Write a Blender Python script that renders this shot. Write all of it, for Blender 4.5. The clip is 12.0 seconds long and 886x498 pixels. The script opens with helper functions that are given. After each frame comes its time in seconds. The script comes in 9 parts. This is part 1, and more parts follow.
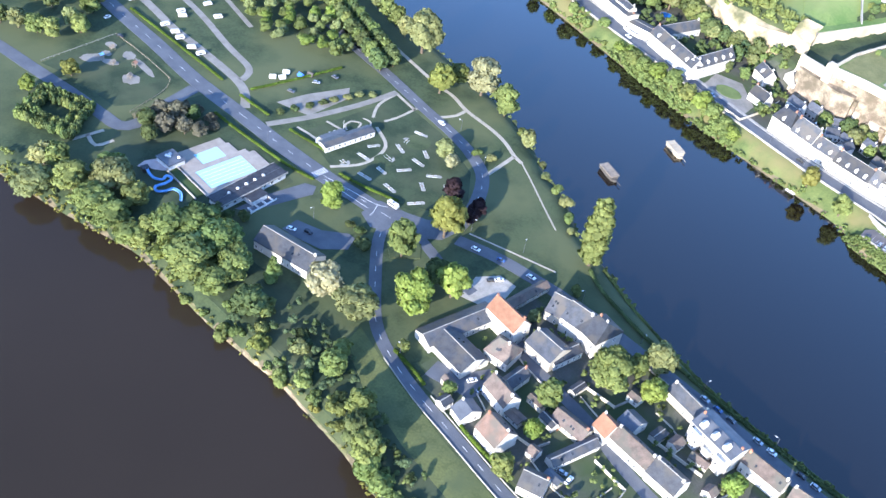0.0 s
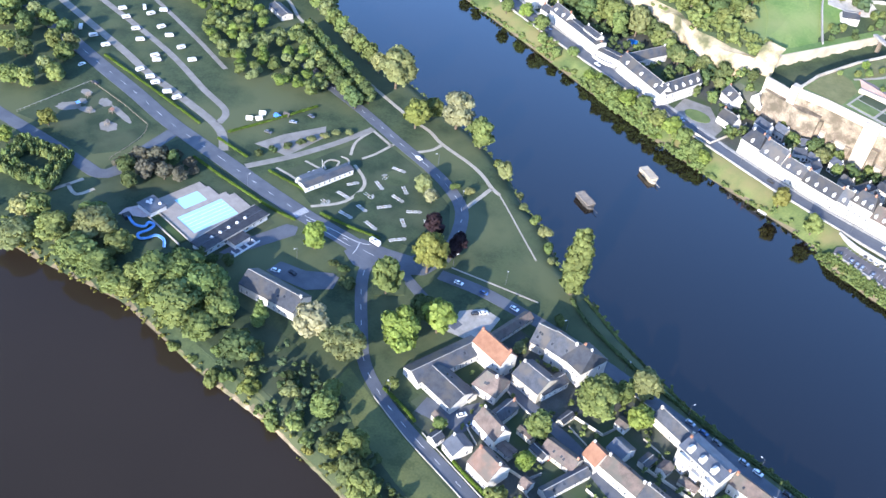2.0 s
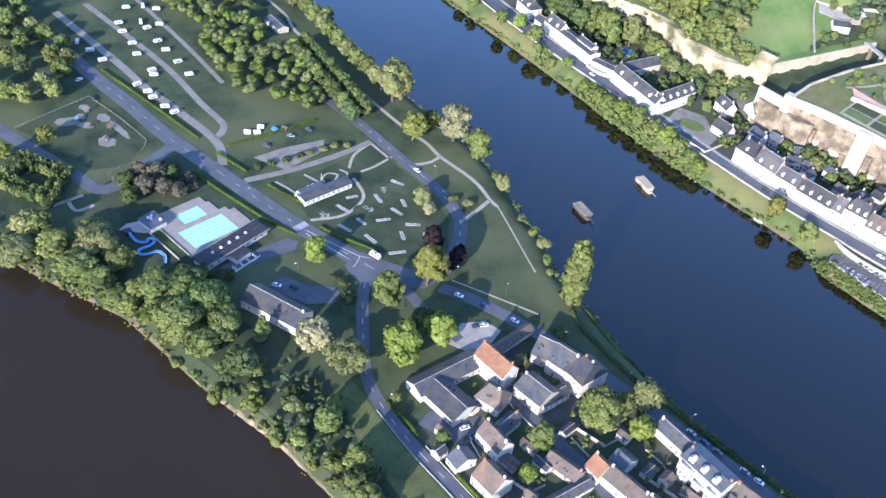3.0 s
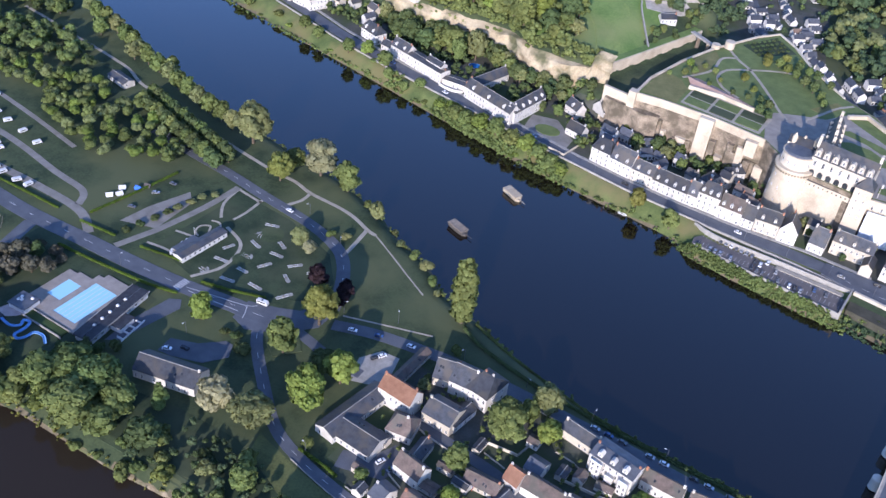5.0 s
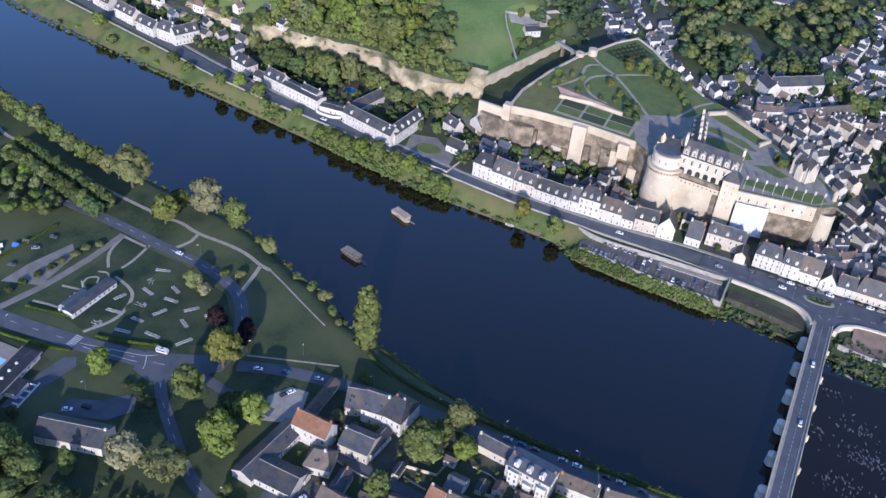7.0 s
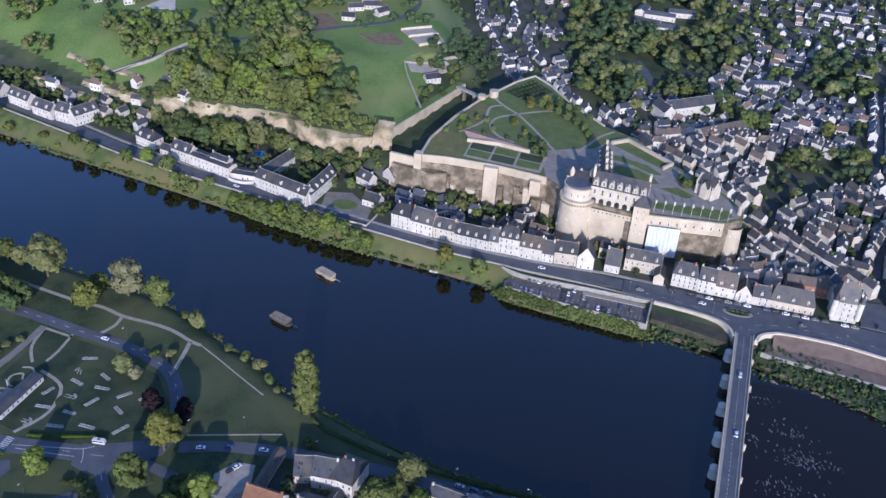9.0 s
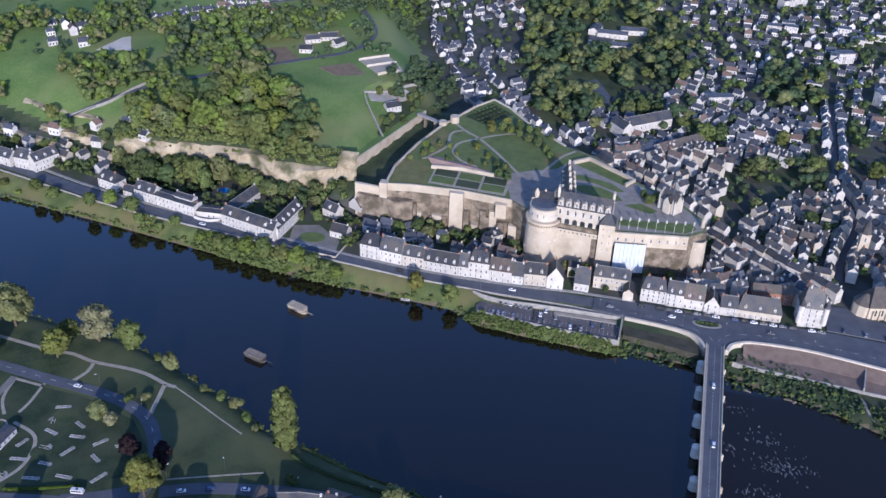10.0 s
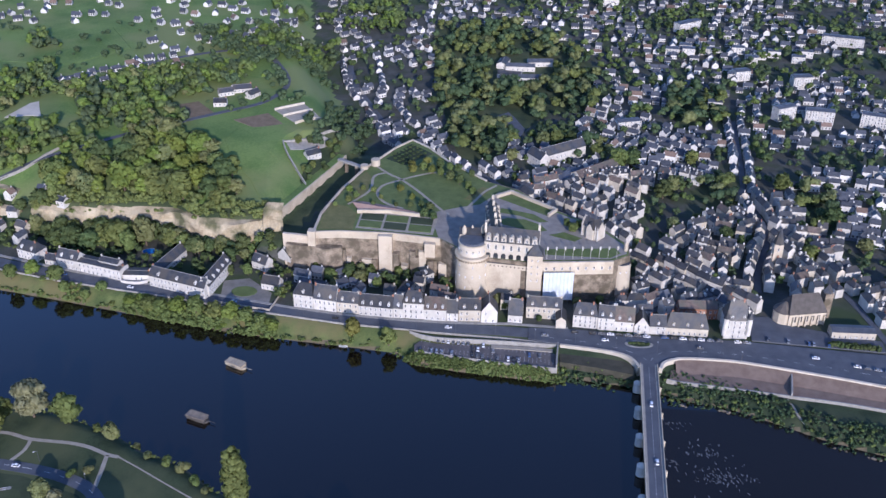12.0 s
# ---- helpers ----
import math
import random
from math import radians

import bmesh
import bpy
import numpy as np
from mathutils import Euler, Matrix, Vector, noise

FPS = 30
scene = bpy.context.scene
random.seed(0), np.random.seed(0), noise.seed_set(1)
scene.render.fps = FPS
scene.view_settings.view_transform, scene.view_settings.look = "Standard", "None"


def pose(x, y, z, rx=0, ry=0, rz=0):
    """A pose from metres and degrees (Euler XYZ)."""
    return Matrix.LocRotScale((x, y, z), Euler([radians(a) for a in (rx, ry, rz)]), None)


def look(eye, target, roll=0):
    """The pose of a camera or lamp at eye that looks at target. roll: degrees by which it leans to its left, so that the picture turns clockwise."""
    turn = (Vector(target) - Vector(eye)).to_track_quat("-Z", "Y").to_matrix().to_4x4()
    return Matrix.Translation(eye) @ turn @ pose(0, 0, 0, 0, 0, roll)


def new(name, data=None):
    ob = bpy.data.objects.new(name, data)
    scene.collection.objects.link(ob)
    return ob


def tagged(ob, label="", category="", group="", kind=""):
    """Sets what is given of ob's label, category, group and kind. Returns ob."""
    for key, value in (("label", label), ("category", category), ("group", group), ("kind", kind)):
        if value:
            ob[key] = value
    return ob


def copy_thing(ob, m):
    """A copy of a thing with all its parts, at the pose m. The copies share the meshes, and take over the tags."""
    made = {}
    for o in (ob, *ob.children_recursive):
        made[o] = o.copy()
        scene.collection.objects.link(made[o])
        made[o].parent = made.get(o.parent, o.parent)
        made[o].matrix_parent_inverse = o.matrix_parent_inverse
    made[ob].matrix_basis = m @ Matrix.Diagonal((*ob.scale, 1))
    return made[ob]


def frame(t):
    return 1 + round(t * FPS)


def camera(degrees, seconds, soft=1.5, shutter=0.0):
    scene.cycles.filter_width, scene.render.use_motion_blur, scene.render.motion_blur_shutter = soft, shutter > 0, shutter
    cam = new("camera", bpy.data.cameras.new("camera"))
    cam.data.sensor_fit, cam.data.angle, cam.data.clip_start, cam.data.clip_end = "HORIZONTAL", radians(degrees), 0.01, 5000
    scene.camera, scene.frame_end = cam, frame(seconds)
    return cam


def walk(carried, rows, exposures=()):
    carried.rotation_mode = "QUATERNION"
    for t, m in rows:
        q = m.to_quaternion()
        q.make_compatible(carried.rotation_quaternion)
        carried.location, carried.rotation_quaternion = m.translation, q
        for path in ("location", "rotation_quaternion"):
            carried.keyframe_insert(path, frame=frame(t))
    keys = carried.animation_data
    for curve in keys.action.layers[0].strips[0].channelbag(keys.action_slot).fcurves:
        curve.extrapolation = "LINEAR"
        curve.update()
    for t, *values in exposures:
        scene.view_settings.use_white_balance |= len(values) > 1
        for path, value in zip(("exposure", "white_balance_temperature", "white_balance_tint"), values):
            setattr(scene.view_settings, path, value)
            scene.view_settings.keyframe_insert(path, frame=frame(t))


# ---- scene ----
cam = camera(49.9, 12.0)
PATH = [
    (0, (-5.522, 0.833, 292.575), (-6.5110, 1.9591, 291.2510), 9.9),
    (0.5, (-5.820, 0.298, 294.581), (-6.8161, 1.4381, 293.2740), 9.4),
    (1, (-6.613, -0.566, 296.663), (-7.6037, 0.5959, 295.3714), 9.3),
    (1.5, (-7.810, -1.687, 298.802), (-8.7907, -0.5098, 297.5164), 9.3),
    (2, (-9.326, -2.997, 300.980), (-10.2999, -1.8139, 299.6946), 8.8),
    (2.5, (-11.085, -4.437, 303.182), (-12.0697, -3.2597, 301.8989), 8.3),
    (3, (-13.019, -5.953, 305.394), (-13.9841, -4.7535, 304.1173), 8.6),
    (3.2, (-13.827, -6.570, 306.280), (-14.7801, -5.3568, 305.0063), 8.4),
    (4.8, (-20.554, -11.390, 313.289), (-21.3232, -10.0160, 312.0552), 6.8),
    (5, (-21.387, -11.950, 314.149), (-22.1441, -10.5630, 312.9226), 6.8),
    (5.5, (-23.426, -13.286, 316.279), (-24.1215, -11.8576, 315.0640), 6.8),
    (6, (-25.386, -14.522, 318.379), (-25.9986, -13.0462, 317.1760), 7.5),
    (6.5, (-27.251, -15.652, 320.448), (-27.8275, -14.1554, 319.2535), 7.4),
    (7, (-29.012, -16.678, 322.489), (-29.5553, -15.1612, 321.3032), 6.7),
    (9, (-35.131, -20.005, 330.457), (-35.5267, -18.3854, 329.3525), 3.8),
    (9.5, (-36.521, -20.769, 332.442), (-36.8861, -19.1309, 331.3546), 3.1),
    (10, (-37.918, -21.581, 334.447), (-38.2497, -19.9195, 333.3841), 2.1),
    (10.5, (-39.368, -22.489, 336.487), (-39.6682, -20.8073, 335.4471), 1.5),
    (11, (-40.922, -23.550, 338.579), (-41.1910, -21.8529, 337.5546), 0.8),
    (11.5, (-42.642, -24.826, 340.741), (-42.8626, -23.1155, 339.7275), 0.4),
    (12, (-44.594, -26.387, 342.993), (-44.7664, -24.6645, 341.9909), 0.3),
]
walk(cam, [(t, look(eye, target, roll)) for t, eye, target, roll in PATH],
     [(0.0, 2.28, 5680, 15), (3.0, 1.84, 5680, 19), (5.0, 1.15, 5550, 25), (7.0, 0.84, 5450, 23), (9.5, 0.62, 5350, 25), (12.0, 0.62, 5350, 26)])

# ---- world, sun ----
SUN_DIR = Vector((0.32, -0.947, 0.0)).normalized()
SUN_ELEV = radians(19)
to_sun = Vector((SUN_DIR.x * math.cos(SUN_ELEV), SUN_DIR.y * math.cos(SUN_ELEV), math.sin(SUN_ELEV)))
world = bpy.data.worlds.new("sky")
scene.world = world
world.use_nodes = True
wn = world.node_tree
sky = wn.nodes.new("ShaderNodeTexSky")
sky.sky_type, sky.sun_disc = "NISHITA", False
sky.sun_elevation = SUN_ELEV
sky.sun_rotation = math.atan2(SUN_DIR.x, SUN_DIR.y)
sky.air_density, sky.dust_density, sky.ozone_density = 1.0, 0.7, 4.0
wn.nodes["Background"].inputs["Strength"].default_value = 0.15
wn.links.new(sky.outputs[0], wn.nodes["Background"].inputs["Color"])
sun = new("sun", bpy.data.lights.new("sun", "SUN"))
sun.data.energy, sun.data.angle, sun.data.color = 3.2, radians(0.6), (1.0, 0.89, 0.7)
sun.matrix_world = look((0, 0, 600), Vector((0, 0, 600)) - to_sun)

# ---- materials ----
def material(name, a, b, rough=0.8, scale=1.0, fine=8.0, bump=0.3, metal=0.0, vary=0.12, c=None, big=0.02, reach=0.2, spec=0.3):
    """Two-scale noise between colours a and b, an optional third colour c in large patches, and brightness that differs from object to object."""
    m = bpy.data.materials.new(name)
    m.use_nodes = True
    t, n = m.node_tree, m.node_tree.nodes
    bsdf = n["Principled BSDF"]
    bsdf.inputs["Roughness"].default_value = rough
    bsdf.inputs["Metallic"].default_value = metal
    bsdf.inputs["Specular IOR Level"].default_value = spec
    pos = n.new("ShaderNodeNewGeometry")
    n1, n2 = n.new("ShaderNodeTexNoise"), n.new("ShaderNodeTexNoise")
    for node, s in ((n1, scale), (n2, fine)):
        node.inputs["Scale"].default_value = s
        node.inputs["Detail"].default_value = 5
        t.links.new(pos.outputs["Position"], node.inputs["Vector"])
    add = n.new("ShaderNodeMath")
    add.operation = "MULTIPLY_ADD"
    t.links.new(n2.outputs["Fac"], add.inputs[0])
    add.inputs[1].default_value = 0.5
    half = n.new("ShaderNodeMath")
    half.operation = "MULTIPLY_ADD"
    t.links.new(n1.outputs["Fac"], half.inputs[0])
    half.inputs[1].default_value, half.inputs[2].default_value = 0.9, -0.2
    t.links.new(half.outputs[0], add.inputs[2])
    ramp = n.new("ShaderNodeValToRGB")
    ramp.color_ramp.elements[0].position, ramp.color_ramp.elements[1].position = 0.5 - reach, 0.5 + reach
    ramp.color_ramp.elements[0].color, ramp.color_ramp.elements[1].color = (*a, 1), (*b, 1)
    t.links.new(add.outputs[0], ramp.inputs[0])
    colour = ramp.outputs["Color"]
    if c:
        n3, mix = n.new("ShaderNodeTexNoise"), n.new("ShaderNodeMix")
        n3.inputs["Scale"].default_value, n3.inputs["Detail"].default_value = big, 4
        t.links.new(pos.outputs["Position"], n3.inputs["Vector"])
        lift = n.new("ShaderNodeMapRange")
        lift.inputs[1].default_value, lift.inputs[2].default_value = 0.45, 0.62
        t.links.new(n3.outputs["Fac"], lift.inputs[0])
        mix.data_type = "RGBA"
        t.links.new(lift.outputs[0], mix.inputs["Factor"])
        t.links.new(colour, mix.inputs["A"])
        mix.inputs["B"].default_value = (*c, 1)
        colour = mix.outputs["Result"]
    if vary:
        info, hsv, span = n.new("ShaderNodeObjectInfo"), n.new("ShaderNodeHueSaturation"), n.new("ShaderNodeMapRange")
        span.inputs[3].default_value, span.inputs[4].default_value = 1 - vary, 1 + vary
        t.links.new(info.outputs["Random"], span.inputs[0])
        t.links.new(span.outputs[0], hsv.inputs["Value"])
        t.links.new(colour, hsv.inputs["Color"])
        colour = hsv.outputs[0]
    t.links.new(colour, bsdf.inputs["Base Color"])
    if bump:
        bp = n.new("ShaderNodeBump")
        bp.inputs["Strength"].default_value, bp.inputs["Distance"].default_value = bump, 0.15
        t.links.new(n2.outputs["Fac"], bp.inputs["Height"])
        t.links.new(bp.outputs[0], bsdf.inputs["Normal"])
    return m


def island_material(name, a, b, rough=0.85, vary=0.15, spec=0.2):
    """Colours that differ from one joined piece to the next and from object to object."""
    m = material(name, a, b, rough, 0.6, 4.0, 0.3, 0, vary, None, 0.02, 0.2, spec)
    t, n = m.node_tree, m.node_tree.nodes
    geo, hsv, span = n.new("ShaderNodeNewGeometry"), n.new("ShaderNodeHueSaturation"), n.new("ShaderNodeMapRange")
    span.inputs[3].default_value, span.inputs[4].default_value = 0.7, 1.25
    t.links.new(geo.outputs["Random Per Island"], span.inputs[0])
    t.links.new(span.outputs[0], hsv.inputs["Value"])
    link = n["Principled BSDF"].inputs["Base Color"].links[0]
    t.links.new(link.from_socket, hsv.inputs["Color"])
    t.links.new(hsv.outputs[0], n["Principled BSDF"].inputs["Base Color"])
    return m


def leaf_material(name, a, b, hue=0.02):
    """Foliage: each leaf clump and each tree takes its own shade."""
    m = bpy.data.materials.new(name)
    m.use_nodes = True
    t, n = m.node_tree, m.node_tree.nodes
    bsdf = n["Principled BSDF"]
    bsdf.inputs["Roughness"].default_value = 0.75
    bsdf.inputs["Specular IOR Level"].default_value = 0.15
    geo, info = n.new("ShaderNodeNewGeometry"), n.new("ShaderNodeObjectInfo")
    mix = n.new("ShaderNodeMix")
    mix.data_type = "RGBA"
    t.links.new(geo.outputs["Random Per Island"], mix.inputs["Factor"])
    mix.inputs["A"].default_value, mix.inputs["B"].default_value = (*a, 1), (*b, 1)
    nz, hsv, span, span2 = n.new("ShaderNodeTexNoise"), n.new("ShaderNodeHueSaturation"), n.new("ShaderNodeMapRange"), n.new("ShaderNodeMapRange")
    nz.inputs["Scale"].default_value = 0.06
    t.links.new(geo.outputs["Position"], nz.inputs["Vector"])
    span.inputs[1].default_value, span.inputs[2].default_value = 0.3, 0.7
    span.inputs[3].default_value, span.inputs[4].default_value = 0.75, 1.3
    t.links.new(nz.outputs["Fac"], span.inputs[0])
    t.links.new(span.outputs[0], hsv.inputs["Value"])
    span2.inputs[3].default_value, span2.inputs[4].default_value = 0.5 - hue, 0.5 + hue
    t.links.new(info.outputs["Random"], span2.inputs[0])
    t.links.new(span2.outputs[0], hsv.inputs["Hue"])
    t.links.new(mix.outputs["Result"], hsv.inputs["Color"])
    t.links.new(hsv.outputs[0], bsdf.inputs["Base Color"])
    thin, both = n.new("ShaderNodeBsdfTranslucent"), n.new("ShaderNodeMixShader")
    both.inputs[0].default_value = 0.36
    t.links.new(hsv.outputs[0], thin.inputs["Color"])
    t.links.new(bsdf.outputs[0], both.inputs[1])
    t.links.new(thin.outputs[0], both.inputs[2])
    t.links.new(both.outputs[0], n["Material Output"].inputs["Surface"])
    return m


BANK_GRASS = material("bank_grass", (0.055, 0.08, 0.024), (0.12, 0.145, 0.045), 0.9, 0.12, 1.0, 0.35, vary=0, c=(0.135, 0.125, 0.05), big=0.05, reach=0.16)
GRASS = material("grass", (0.02, 0.035, 0.015), (0.05, 0.068, 0.029), 0.9, 0.08, 0.9, 0.35, vary=0, c=(0.074, 0.086, 0.038), big=0.022, reach=0.14)
GRASS_DARK = material("park_lawn", (0.018, 0.032, 0.015), (0.038, 0.056, 0.026), 0.9, 0.1, 1.0, 0.35, vary=0, c=(0.05, 0.062, 0.031), big=0.04, reach=0.14)
FIELD = material("meadow", (0.082, 0.142, 0.034), (0.14, 0.205, 0.055), 0.9, 0.03, 0.5, 0.3, vary=0, c=(0.17, 0.2, 0.07), big=0.016, reach=0.13)
TOWN_GROUND = material("town_ground", (0.042, 0.046, 0.036), (0.085, 0.085, 0.075), 0.9, 0.09, 1.2, 0.3, vary=0, c=(0.042, 0.062, 0.024), big=0.03)
MUD = material("river_bed", (0.10, 0.085, 0.05), (0.16, 0.13, 0.08), 0.9, 0.3, 3, 0.4, vary=0)
ASPHALT = material("asphalt", (0.066, 0.072, 0.086), (0.1, 0.108, 0.124), 0.75, 0.15, 3, 0.2, vary=0)
GRAVEL = material("gravel", (0.145, 0.137, 0.12), (0.22, 0.207, 0.185), 0.9, 0.2, 5, 0.4, vary=0)
PATH_SAND = material("sand_path", (0.25, 0.225, 0.18), (0.34, 0.31, 0.255), 0.9, 0.25, 5, 0.3, vary=0)
PAVING = material("paving", (0.22, 0.21, 0.19), (0.33, 0.315, 0.285), 0.85, 0.4, 4, 0.2, vary=0)
WHITE_LINE = material("road_paint", (0.36, 0.36, 0.36), (0.56, 0.56, 0.56), 0.6, 1, 6, 0.1, vary=0)
PLASTER = material("pale_plaster", (0.42, 0.396, 0.352), (0.56, 0.535, 0.482), 0.85, 0.25, 2.5, 0.15, vary=0.12)
PLASTER_B = material("cream_plaster", (0.40, 0.355, 0.28), (0.53, 0.48, 0.39), 0.85, 0.25, 2.5, 0.15, vary=0.15)
STONE = material("tufa_stone", (0.35, 0.292, 0.215), (0.545, 0.474, 0.358), 0.88, 0.12, 1.4, 0.4, vary=0.06, c=(0.455, 0.392, 0.298), big=0.09)
RAMPART = material("old_rampart", (0.12, 0.094, 0.068), (0.32, 0.262, 0.19), 0.92, 0.16, 1.4, 0.8, vary=0.08, c=(0.105, 0.088, 0.06), big=0.14, reach=0.16)
SLATE = material("slate_roof", (0.026, 0.029, 0.035), (0.056, 0.06, 0.069), 0.55, 0.45, 3, 0.3, vary=0.35, spec=0.4, c=(0.066, 0.06, 0.052), big=0.16)
BROWN_TILE = material("brown_tile_roof", (0.075, 0.058, 0.05), (0.15, 0.115, 0.095), 0.75, 0.45, 3, 0.35, vary=0.2, c=(0.09, 0.085, 0.07), big=0.16)
ORANGE_TILE = material("orange_tile_roof", (0.15, 0.073, 0.042), (0.215, 0.115, 0.07), 0.75, 0.4, 3, 0.35, vary=0.15)
ZINC = material("zinc_roof", (0.075, 0.082, 0.096), (0.125, 0.133, 0.15), 0.5, 0.3, 3, 0.2, metal=0.3, vary=0.1)
BRICK = material("brick", (0.24, 0.11, 0.07), (0.36, 0.19, 0.12), 0.85, 0.6, 5, 0.3, vary=0.1)
GLASS_DARK = material("window_glass", (0.02, 0.025, 0.03), (0.05, 0.055, 0.06), 0.15, 0.5, 3, 0.0, vary=0.3, spec=0.6)
SHUTTER = material("white_shutter", (0.55, 0.56, 0.58), (0.72, 0.72, 0.72), 0.6, 1, 5, 0.1, vary=0.2)
DARK_METAL = material("dark_metal", (0.03, 0.03, 0.035), (0.07, 0.07, 0.08), 0.5, 1, 5, 0.1, metal=0.6)
BARK = material("bark", (0.06, 0.045, 0.03), (0.14, 0.11, 0.08), 0.95, 1, 6, 0.6)
WOOD = material("weathered_wood", (0.15, 0.12, 0.09), (0.30, 0.25, 0.19), 0.85, 0.8, 6, 0.4)
DARK_WOOD = material("dark_wood", (0.05, 0.045, 0.04), (0.11, 0.10, 0.09), 0.8, 0.8, 6, 0.4)
TUFA_CLIFF = material("tufa_cliff", (0.28, 0.225, 0.14), (0.49, 0.415, 0.28), 0.92, 0.08, 0.9, 0.8, vary=0.05, c=(0.10, 0.10, 0.05), big=0.07)
LEAF = leaf_material("green_leaves", (0.109, 0.142, 0.043), (0.183, 0.223, 0.073))
LEAF_DARK = leaf_material("dark_green_leaves", (0.065, 0.093, 0.034), (0.118, 0.155, 0.060))
LEAF_TOWN = leaf_material("town_leaves", (0.060, 0.096, 0.046), (0.108, 0.155, 0.076))
LEAF_BRIGHT = leaf_material("bright_green_leaves", (0.128, 0.174, 0.035), (0.206, 0.261, 0.063))
LEAF_YELLOW = leaf_material("yellowish_leaves", (0.137, 0.151, 0.035), (0.215, 0.226, 0.064))
LEAF_PALE = leaf_material("silvery_leaves", (0.14, 0.162, 0.062), (0.235, 0.252, 0.108))
LEAF_WHITE = leaf_material("blossoming_leaves", (0.21, 0.215, 0.11), (0.315, 0.315, 0.178))
LEAF_GREY = leaf_material("grey_brown_twigs", (0.087, 0.087, 0.058), (0.145, 0.139, 0.099))
LEAF_PURPLE = leaf_material("purple_leaves", (0.022, 0.014, 0.016), (0.045, 0.028, 0.030))


def water_material(name, base, rough, scale, strength, ior=1.33, coat=0):
    m = bpy.data.materials.new(name)
    m.use_nodes = True
    t, n = m.node_tree, m.node_tree.nodes
    b = n["Principled BSDF"]
    b.inputs["Roughness"].default_value = rough
    b.inputs["IOR"].default_value = ior
    if coat:
        b.inputs["Coat Weight"].default_value, b.inputs["Coat Roughness"].default_value, b.inputs["Coat IOR"].default_value = 1.0, 0.05, coat
    geo, n1, n2, bp, ramp = n.new("ShaderNodeNewGeometry"), n.new("ShaderNodeTexNoise"), n.new("ShaderNodeTexNoise"), n.new("ShaderNodeBump"), n.new("ShaderNodeValToRGB")
    n1.inputs["Scale"].default_value, n1.inputs["Detail"].default_value = scale, 3
    n2.inputs["Scale"].default_value, n2.inputs["Detail"].default_value = 0.006, 4
    t.links.new(geo.outputs["Position"], n1.inputs["Vector"])
    t.links.new(geo.outputs["Position"], n2.inputs["Vector"])
    bp.inputs["Strength"].default_value, bp.inputs["Distance"].default_value = strength, 0.05
    t.links.new(n1.outputs["Fac"], bp.inputs["Height"])
    t.links.new(bp.outputs[0], b.inputs["Normal"])
    t.links.new(bp.outputs[0], b.inputs["Coat Normal"])
    ramp.color_ramp.elements[0].position, ramp.color_ramp.elements[1].position = 0.35, 0.7
    ramp.color_ramp.elements[0].color = (*base, 1)
    ramp.color_ramp.elements[1].color = (*[v * 1.25 for v in base], 1)
    t.links.new(n2.outputs["Fac"], ramp.inputs[0])
    t.links.new(ramp.outputs[0], b.inputs["Base Color"])
    return m


WATER = water_material("river_water", (0.0048, 0.0038, 0.0032), 0.1, 0.5, 0.12, 1.33, 1.4)
WATER_SHALLOW = water_material("shallow_water", (0.010, 0.0085, 0.0075), 0.2, 0.28, 0.9, 1.36)
WATER_NORTH = water_material("silty_water", (0.021, 0.0155, 0.0105), 0.09, 0.5, 0.06, 1.27)
POOL_WATER = water_material("pool_water", (0.28, 0.50, 0.60), 0.05, 1.2, 0.1)

# ---- ground ----
def curve_of(points):
    xs, ys = [p[0] for p in points], [p[1] for p in points]
    return lambda v: np.interp(v, xs, ys)


shore_n = curve_of([(-6000, -500), (-700, 50), (-560, 75), (-440, 95), (-375, 110), (-344, 118), (-298, 133), (-239, 136), (-199, 141), (-161, 141), (-144, 138), (-100, 143), (0, 150), (6000, 400)])
shore_s = curve_of([(-6000, 1700), (-700, 460), (-538, 415), (-461, 391), (-397, 376), (-346, 366), (-293, 359), (-259, 347), (-236, 334), (-214, 327), (-192, 311), (-168, 305), (-143, 296), (-124, 291), (-100, 286), (-72, 284), (30, 285), (200, 280), (6000, 100)])
bank = curve_of([(-6000, 2100), (-700, 545), (-579, 508), (-448, 484), (-391, 476), (-349, 469), (-307, 460), (-265, 451), (-227, 444), (-190, 440), (-154, 438), (-123, 434), (-106, 426), (-71, 421.5), (-50, 420), (-22, 417.5), (2, 414), (25, 411), (38, 405), (70, 402), (104, 387), (122, 378), (148, 370), (300, 335), (6000, -400)])
road_edge = curve_of([(-6000, 2130), (-700, 572), (-560, 532), (-450, 504), (-395, 489), (-351, 480), (-311, 474), (-270, 468), (-231, 461), (-193, 456), (-156, 451), (-121, 449), (-55, 447), (-23, 444), (20, 441), (80, 436), (161, 421), (300, 390), (6000, -300)])
front = curve_of([(-6000, 2160), (-700, 592), (-450, 520), (-406, 506), (-358, 494), (-315, 485), (-275, 479), (-235, 472), (-196, 465), (-158, 460), (-122, 458), (-87, 458), (-53, 461), (-13, 460), (33, 458), (93, 458), (170, 453), (300, 430), (6000, -200)])
cliff_y = curve_of([(-6000, 1900), (-700, 640), (-480, 560), (-399, 545), (-373, 543), (-334, 550), (-296, 550), (-275, 540), (-246, 537), (-223, 541), (0, 541)])
hill_x = curve_of([(0, -212), (530, -208), (546, -203), (586, -192), (635, -181), (660, -178), (700, -184), (760, -205), (940, -275), (1200, -340), (6000, -1200)])
moat_x = curve_of([(0, -235), (530, -227), (545, -222), (590, -208), (637, -194), (670, -185), (720, -190), (760, -205), (6000, -1200)])


